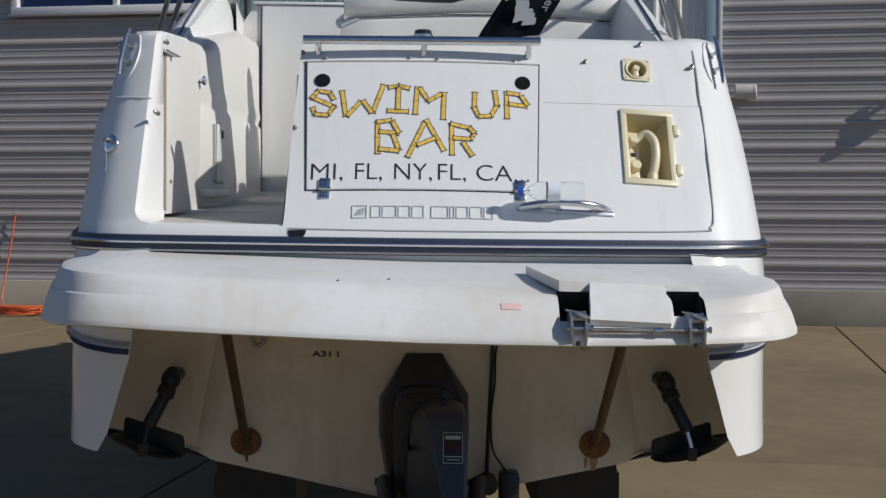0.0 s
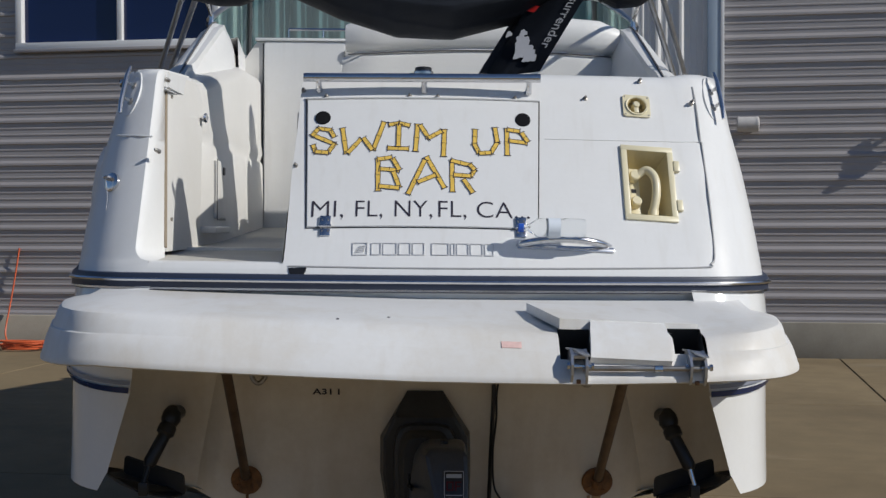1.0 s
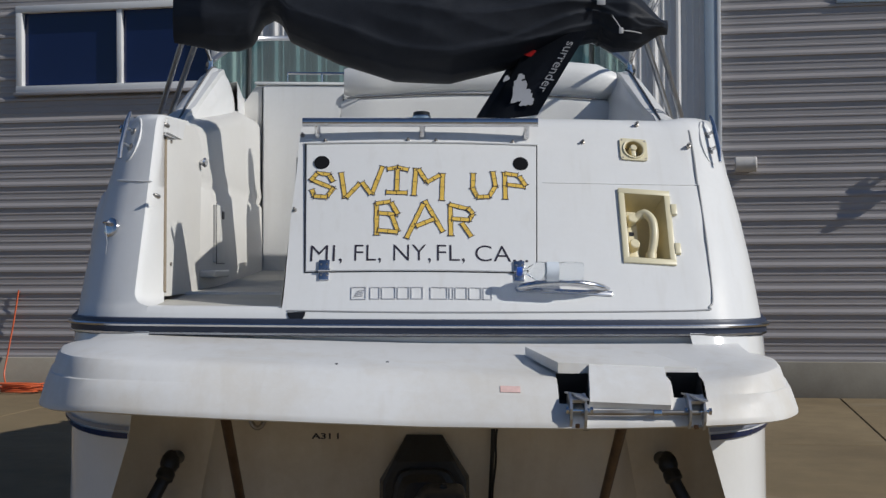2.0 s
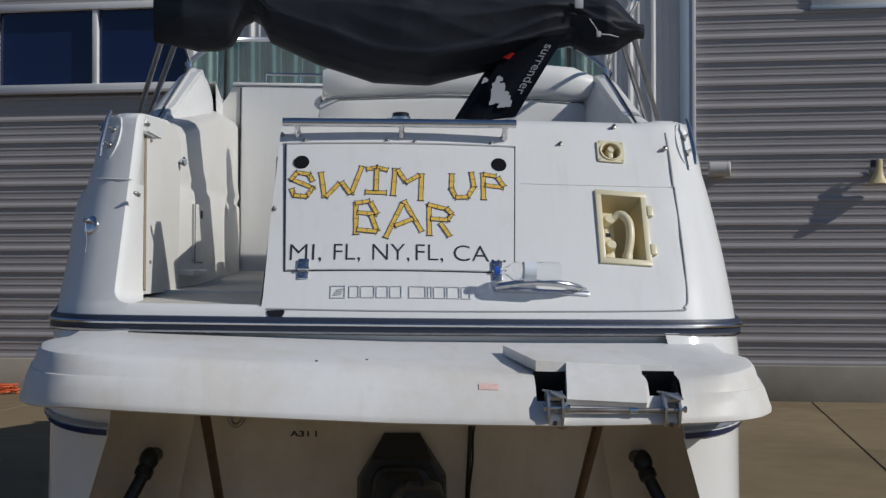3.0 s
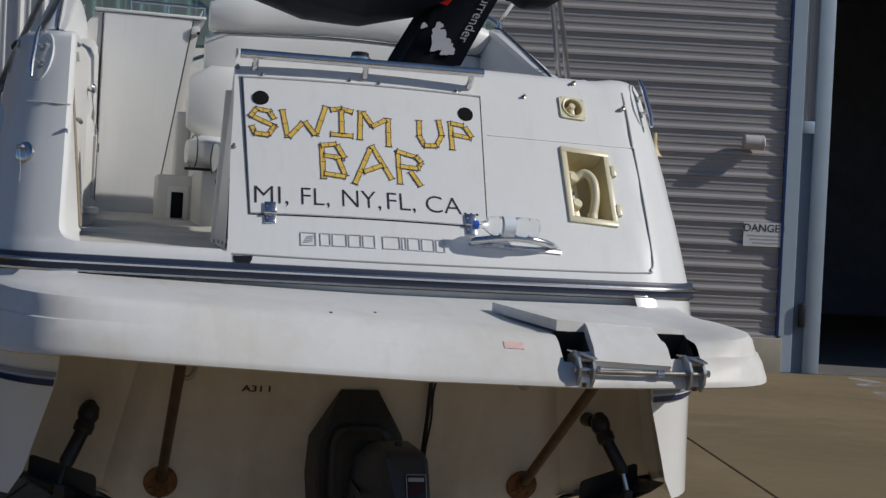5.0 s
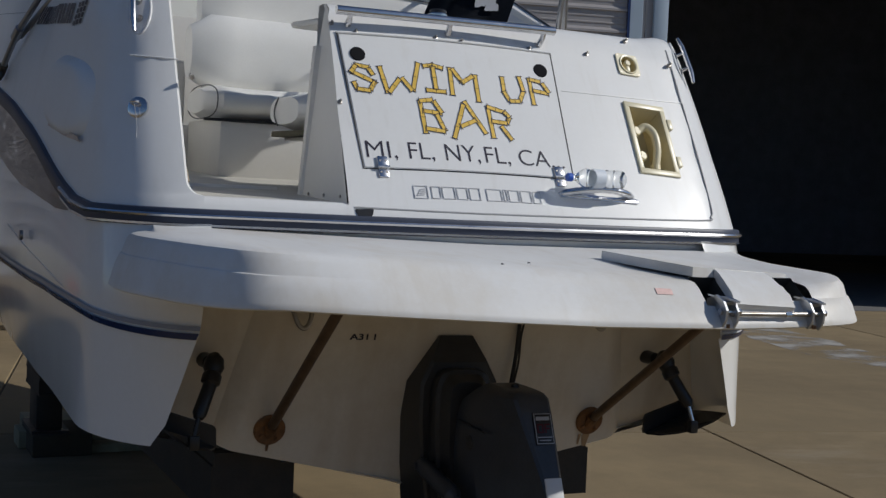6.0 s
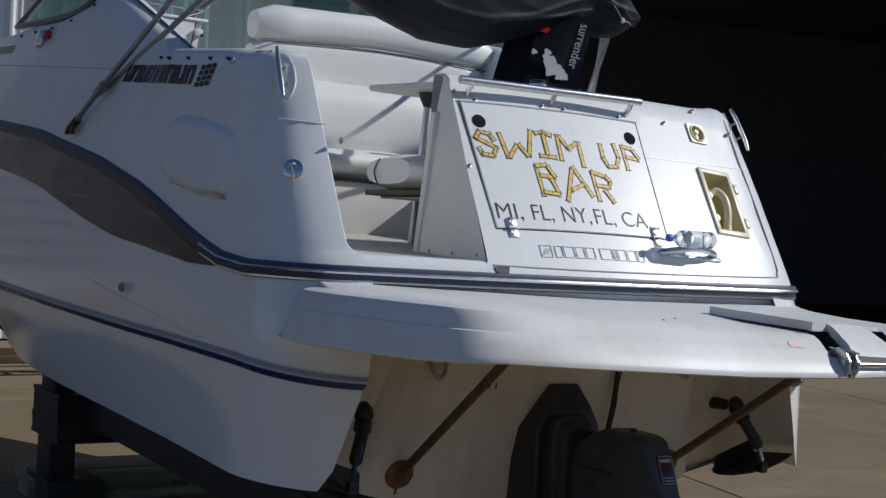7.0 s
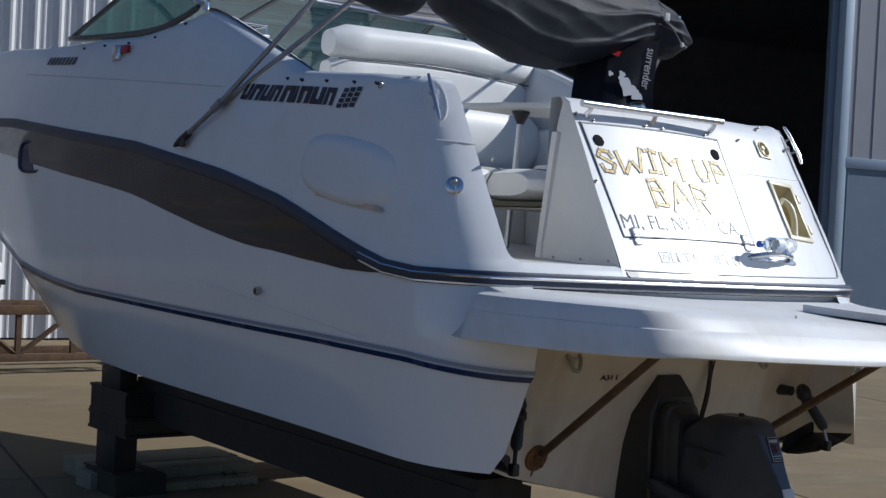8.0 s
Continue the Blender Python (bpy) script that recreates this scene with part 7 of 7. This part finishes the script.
bm = BM()
rows = []
NX, NA = 200, 150
for i in range(NX + 1):
    x = -1.03 + 2.06 * i / NX
    lo, hi = bundle_low(x), bundle_top(x)
    depth = tab(x, (-1.03, -0.9, 0.0, 0.6, 0.74, 0.85, 1.0, 1.03), (0.06, 0.15, 0.22, 0.19, 0.17, 0.18, 0.10, 0.03))
    row = []
    for k in range(NA):
        a = 2 * pi * k / NA
        cz, rz = (lo + hi) / 2, (hi - lo) / 2
        f = 1 + crease(x, a)
        row.append(Vector((x, 0.83 + 0.74 * depth * cos(a) * f, cz + rz * sin(a) * (0.95 + 0.05 * f) + 0.012 * crease(x * 1.7, a + 1))))
    rows.append(row)
vs = grid(bm, rows, close=True)
bm.faces.new(vs[0][::-1])
bm.faces.new(vs[-1])
part("canvas", bm, CANVAS, bi, "loosely folded black canvas", smooth=80)
part("tie_strap", tube(BM(), [(0.74, 0.83 + 0.115 * cos(a), (bundle_low(0.74) + bundle_top(0.74)) / 2 + 0.5 * (bundle_top(0.74) - bundle_low(0.74)) * 1.0 * sin(a)) for a in [2 * pi * k / 24 for k in range(25)]], 0.007, 6), CANVAS, bi)
part("cord", tube(BM(), curve_pts([(0.775, 0.66, 2.30), (0.80, 0.648, 2.26), (0.815, 0.645, 2.238), (0.86, 0.66, 2.235), (0.90, 0.69, 2.232)], 5), 0.0022, 6), PRINT, bi, "thin white tie cord")
part("buckle", box(BM(), 0.800, 0.818, 0.632, 0.642, 2.222, 2.246, 0.003), PRINT, bi)
part("label_tag", box(BM(), 0.715, 0.75, 0.672, 0.678, 2.345, 2.385, 0.002), PRINT, bi, "small white sewn label")

# ---- black flag hanging from the bundle ----
fl = thing("flag", "black cloth flag with white print hanging from the bimini", "flag", m=SET)
bm = BM()
rows = []


def flag_pt(u, s):
    """u across the cloth 0..1, s down 0..1."""
    if u < 0:
        return flag_pt(0, s) + Vector((0.06 * u, -0.42 * u, 0.02 * sin(9 * u)))
    x = 0.465 + 0.215 * u - 0.225 * s
    z = 2.23 - s * 0.37 + 0.01 * u
    y = 0.665 + 0.13 * (1 - u) - 0.19 * s + 0.014 * sin(7 * u + 3 * s) * s
    return Vector((x, y, z))


for i in range(17):
    rows.append([flag_pt(k / 12, i / 16) for k in range(-5, 13)])
grid(bm, rows)
bmesh.ops.solidify(bm, geom=bm.faces[:], thickness=0.0025)
part("cloth", bm, CANVAS, fl, "black flag cloth", smooth=60)


def on_flag(u, s):
    o = flag_pt(u, s)
    a, b = flag_pt(u, s - 0.02) - flag_pt(u, s + 0.02), flag_pt(u + 0.02, s) - flag_pt(u - 0.02, s)
    n = b.cross(a).normalized()
    if n.y > 0:
        n = -n
    return frame_at(o + n * 0.008, a, n)


m = on_flag(0.85, 0.44)
fit_text("flag_word", "surrender", 0.27, 0.042, m @ Matrix.Rotation(radians(-90), 4, "Z"), PRINT, fl, thin=0.006)
bm = BM()
for cx, cy, rr, ph in ((-0.030, 0.030, 0.032, 0.3), (0.0, -0.008, 0.042, 1.4), (0.042, -0.032, 0.030, 2.2), (-0.044, 0.070, 0.018, 0.9), (-0.10, 0.05, 0.014, 1.1)):
    pr = []
    for k in range(22):
        a = 2 * pi * k / 22
        r = rr * (1 + 0.22 * sin(3 * a + ph) + 0.13 * sin(7 * a + 2 * ph) + 0.08 * sin(11 * a))
        pr.append((cx + r * cos(a) * 0.85, cy + r * sin(a) * 1.1, 0.0003 * ph))
    prism(bm, pr, (0, 0, 0.0008))
part("print_patch", bm, PRINT, fl, "ragged white printed patch", m=on_flag(0.48, 0.72), smooth=0)
bm = BM()
prism(bm, [(-0.02, -0.015, 0), (0.02, -0.02, 0), (0.028, 0.015, 0), (-0.01, 0.022, 0)], (0, 0, 0.001))
part("red_patch", bm, RED, fl, "small red printed patch", m=on_flag(0.15, 0.22), smooth=0)

# ---- water bottle lying on the grab handle ----
bo = thing("water_bottle", "clear plastic water bottle with blue cap", "bottle", m=SET @ Matrix.Translation((0.331, -0.322, 1.262)))
prof = [(0.0, 0.011), (0.018, 0.011), (0.024, 0.013), (0.05, 0.030), (0.06, 0.0325), (0.075, 0.0325), (0.08, 0.030), (0.085, 0.0325), (0.13, 0.0325), (0.135, 0.030), (0.14, 0.0325), (0.175, 0.0325), (0.18, 0.030), (0.185, 0.0325), (0.205, 0.0315), (0.212, 0.026)]
part("body", tube(BM(), [(d, 0, 0) for d, r in prof], [r for d, r in prof], 20), CLEAR, bo, "clear ribbed bottle body")
part("cap", tube(BM(), [(-0.012, 0, 0), (-0.010, 0, 0), (0.006, 0, 0), (0.007, 0, 0)], [0.012, 0.0145, 0.0145, 0.012], 18), mat("blue_cap", (0.02, 0.10, 0.50), 0.4), bo, "blue screw cap")
part("label", tube(BM(), [(0.087, 0, 0), (0.128, 0, 0)], 0.0329, 20, cap=False), mat("pale_label", (0.75, 0.8, 0.85), 0.5), bo)

# ---- blocking under the hull ----
def support(y, name_label):
    s = thing("boat_cradle", name_label, "boat cradle", m=Matrix.Translation((0, y, 0)))
    for z0, z1, w in ((0.345, 0.45, 0.27), (0.452, 0.607, 0.26)):
        part("cross_beam", prism(BM(), [(-0.92, -w, z0), (-0.92, w, z0), (-0.92, w, z0 + 0.014), (-0.92, w - 0.02, z0 + 0.02), (-0.92, w - 0.02, z1 - 0.02), (-0.92, w, z1 - 0.014), (-0.92, w, z1), (-0.92, -w, z1), (-0.92, -w, z1 - 0.014), (-0.92, -w + 0.02, z1 - 0.02), (-0.92, -w + 0.02, z0 + 0.02), (-0.92, -w, z0 + 0.014)], (1.84, 0, 0)), BEAM, s, "black steel cross beam", smooth=0)
    for sx in (-1, 1):
        part("column", box(BM(), sx * 0.84 - 0.07, sx * 0.84 + 0.07, -0.10, 0.16, 0.135, 0.345, 0.006), BEAM, s)
        part("foot_plate", box(BM(), sx * 0.84 - 0.10, sx * 0.84 + 0.10, -0.16, 0.26, 0.12, 0.135), BEAM, s)
        part("timber_pad", box(BM(), sx * 0.78 - 0.16, sx * 0.78 + 0.16, -0.20, 0.24, 0.0, 0.12, 0.008), DAMPWOOD, s, "dark damp timber pad")
    return s


cr = support(3.32, "black steel cradle with cross beam on timber pads")
for sx in (-1, 1):
    # long bunk beams under the hull bottom, with legs near the stern
    bm = BM()
    x0, x1 = sx * 0.45, sx * 0.75
    prism(bm, [(x0, -3.17, 0.40), (x1, -3.17, 0.40), (x1, 0.12, 0.44), (x0, 0.12, 0.44)], (0, 0, 0.18))
    part("bunk_beam", bm, BEAM, cr, "long black bunk beam under the hull", smooth=0)
    part("bunk_packing", prism(BM(), [(sx * 0.50, -3.17, 0.58), (sx * 0.74, -3.17, 0.58), (sx * 0.74, 0.0, 0.62), (sx * 0.50, 0.0, 0.62)], (0, 0, 0.045)), BEAM, cr, smooth=0)
    part("bunk_leg", box(BM(), sx * 0.60 - 0.09, sx * 0.60 + 0.09, -3.10, -2.92, 0.0, 0.41, 0.006), BEAM, cr)
    part("riser", box(BM(), sx * 0.855 - 0.055, sx * 0.855 + 0.055, -0.13, 0.13, 0.605, 0.725, 0.008), BEAM, cr)
s3 = thing("timber_planks", "dark weathered timbers lying on the concrete under the boat", "planks", m=Matrix.Translation((0.0, 3.9, 0)))
for x0, x1, y0, y1, z0, z1 in ((-0.90, 0.12, -0.28, 0.08, 0.0, 0.10), (-0.98, 0.10, -0.53, -0.31, 0, 0.10), (-0.62, 0.02, -0.72, -0.60, 0, 0.05)):
    part("plank", box(BM(), x0, x1, y0, y1, z0, z1, 0.006), PALEWOOD, s3)
noise.seed_set(8)
db = thing("debris_pile", "small heap of wood chips and dry leaves", "debris", kind="stuff", m=Matrix.Translation((-0.10, 3.28, 0)))
bm = BM()
rnd = random.Random(5)
for k in range(90):
    x, y = rnd.gauss(0, 0.11), rnd.gauss(0, 0.05)
    z = max(0.005, 0.075 * math.exp(-(x * x / 0.02 + y * y / 0.006)) * rnd.random() + 0.004)
    c = Vector((x, y, z))
    d1 = Vector((rnd.uniform(-1, 1), rnd.uniform(-1, 1), rnd.uniform(-0.4, 0.4))).normalized() * rnd.uniform(0.01, 0.035)
    d2 = Vector((rnd.uniform(-1, 1), rnd.uniform(-1, 1), rnd.uniform(-0.4, 0.6))).normalized() * 0.009
    prism(bm, [c - d1, c + d2, c + d1, c - d2], (0, 0, 0.003))
part("chips", bm, OLDWOOD, db, smooth=0)

# ---- rusty truss trailer by the building ----
tr = thing("truss_trailer", "rusty low truss frame standing on the concrete", "trailer frame", m=Matrix.Translation((0.0, 8.75, 0)))
X0, X1 = -2.2, 2.2
for z, r in ((0.16, 0.035), (0.62, 0.045)):
    part("chord", box(BM(), X0, X1, -r, r, z - r, z + r, 0.006), TRUSS, tr)
    part("chord", box(BM(), X0, X1, 0.7 - r, 0.7 + r, z - r, z + r, 0.006), TRUSS, tr)
nb = 8
for k in range(nb):
    xa, xb = X0 + (X1 - X0) * k / nb, X0 + (X1 - X0) * (k + 1) / nb
    za, zb = (0.18, 0.60) if k % 2 else (0.60, 0.18)
    part("web_bar", tube(BM(), [(xa, 0, za), (xb, 0, zb)], 0.028, 6), TRUSS, tr)
    part("upright", box(BM(), xb - 0.025, xb + 0.025, -0.025, 0.025, 0.18, 0.60), TRUSS, tr)
for x in (X0 + 0.3, 0, X1 - 0.3):
    part("foot", box(BM(), x - 0.07, x + 0.07, -0.07, 0.77, 0.0, 0.13, 0.006), BEAM, tr)
tk = thing("white_tank", "white plastic tank resting on the truss frame", "tank", m=Matrix.Translation((-0.35, 9.1, 0.667)))
part("tank_body", box(BM(), -0.75, 0.75, -0.3, 0.3, 0.0, 0.42, 0.05, 3), WTRIM, tk)
part("tank_strap", box(BM(), -0.77, 0.77, -0.31, 0.31, 0.19, 0.24, 0.0), BLACK, tk)
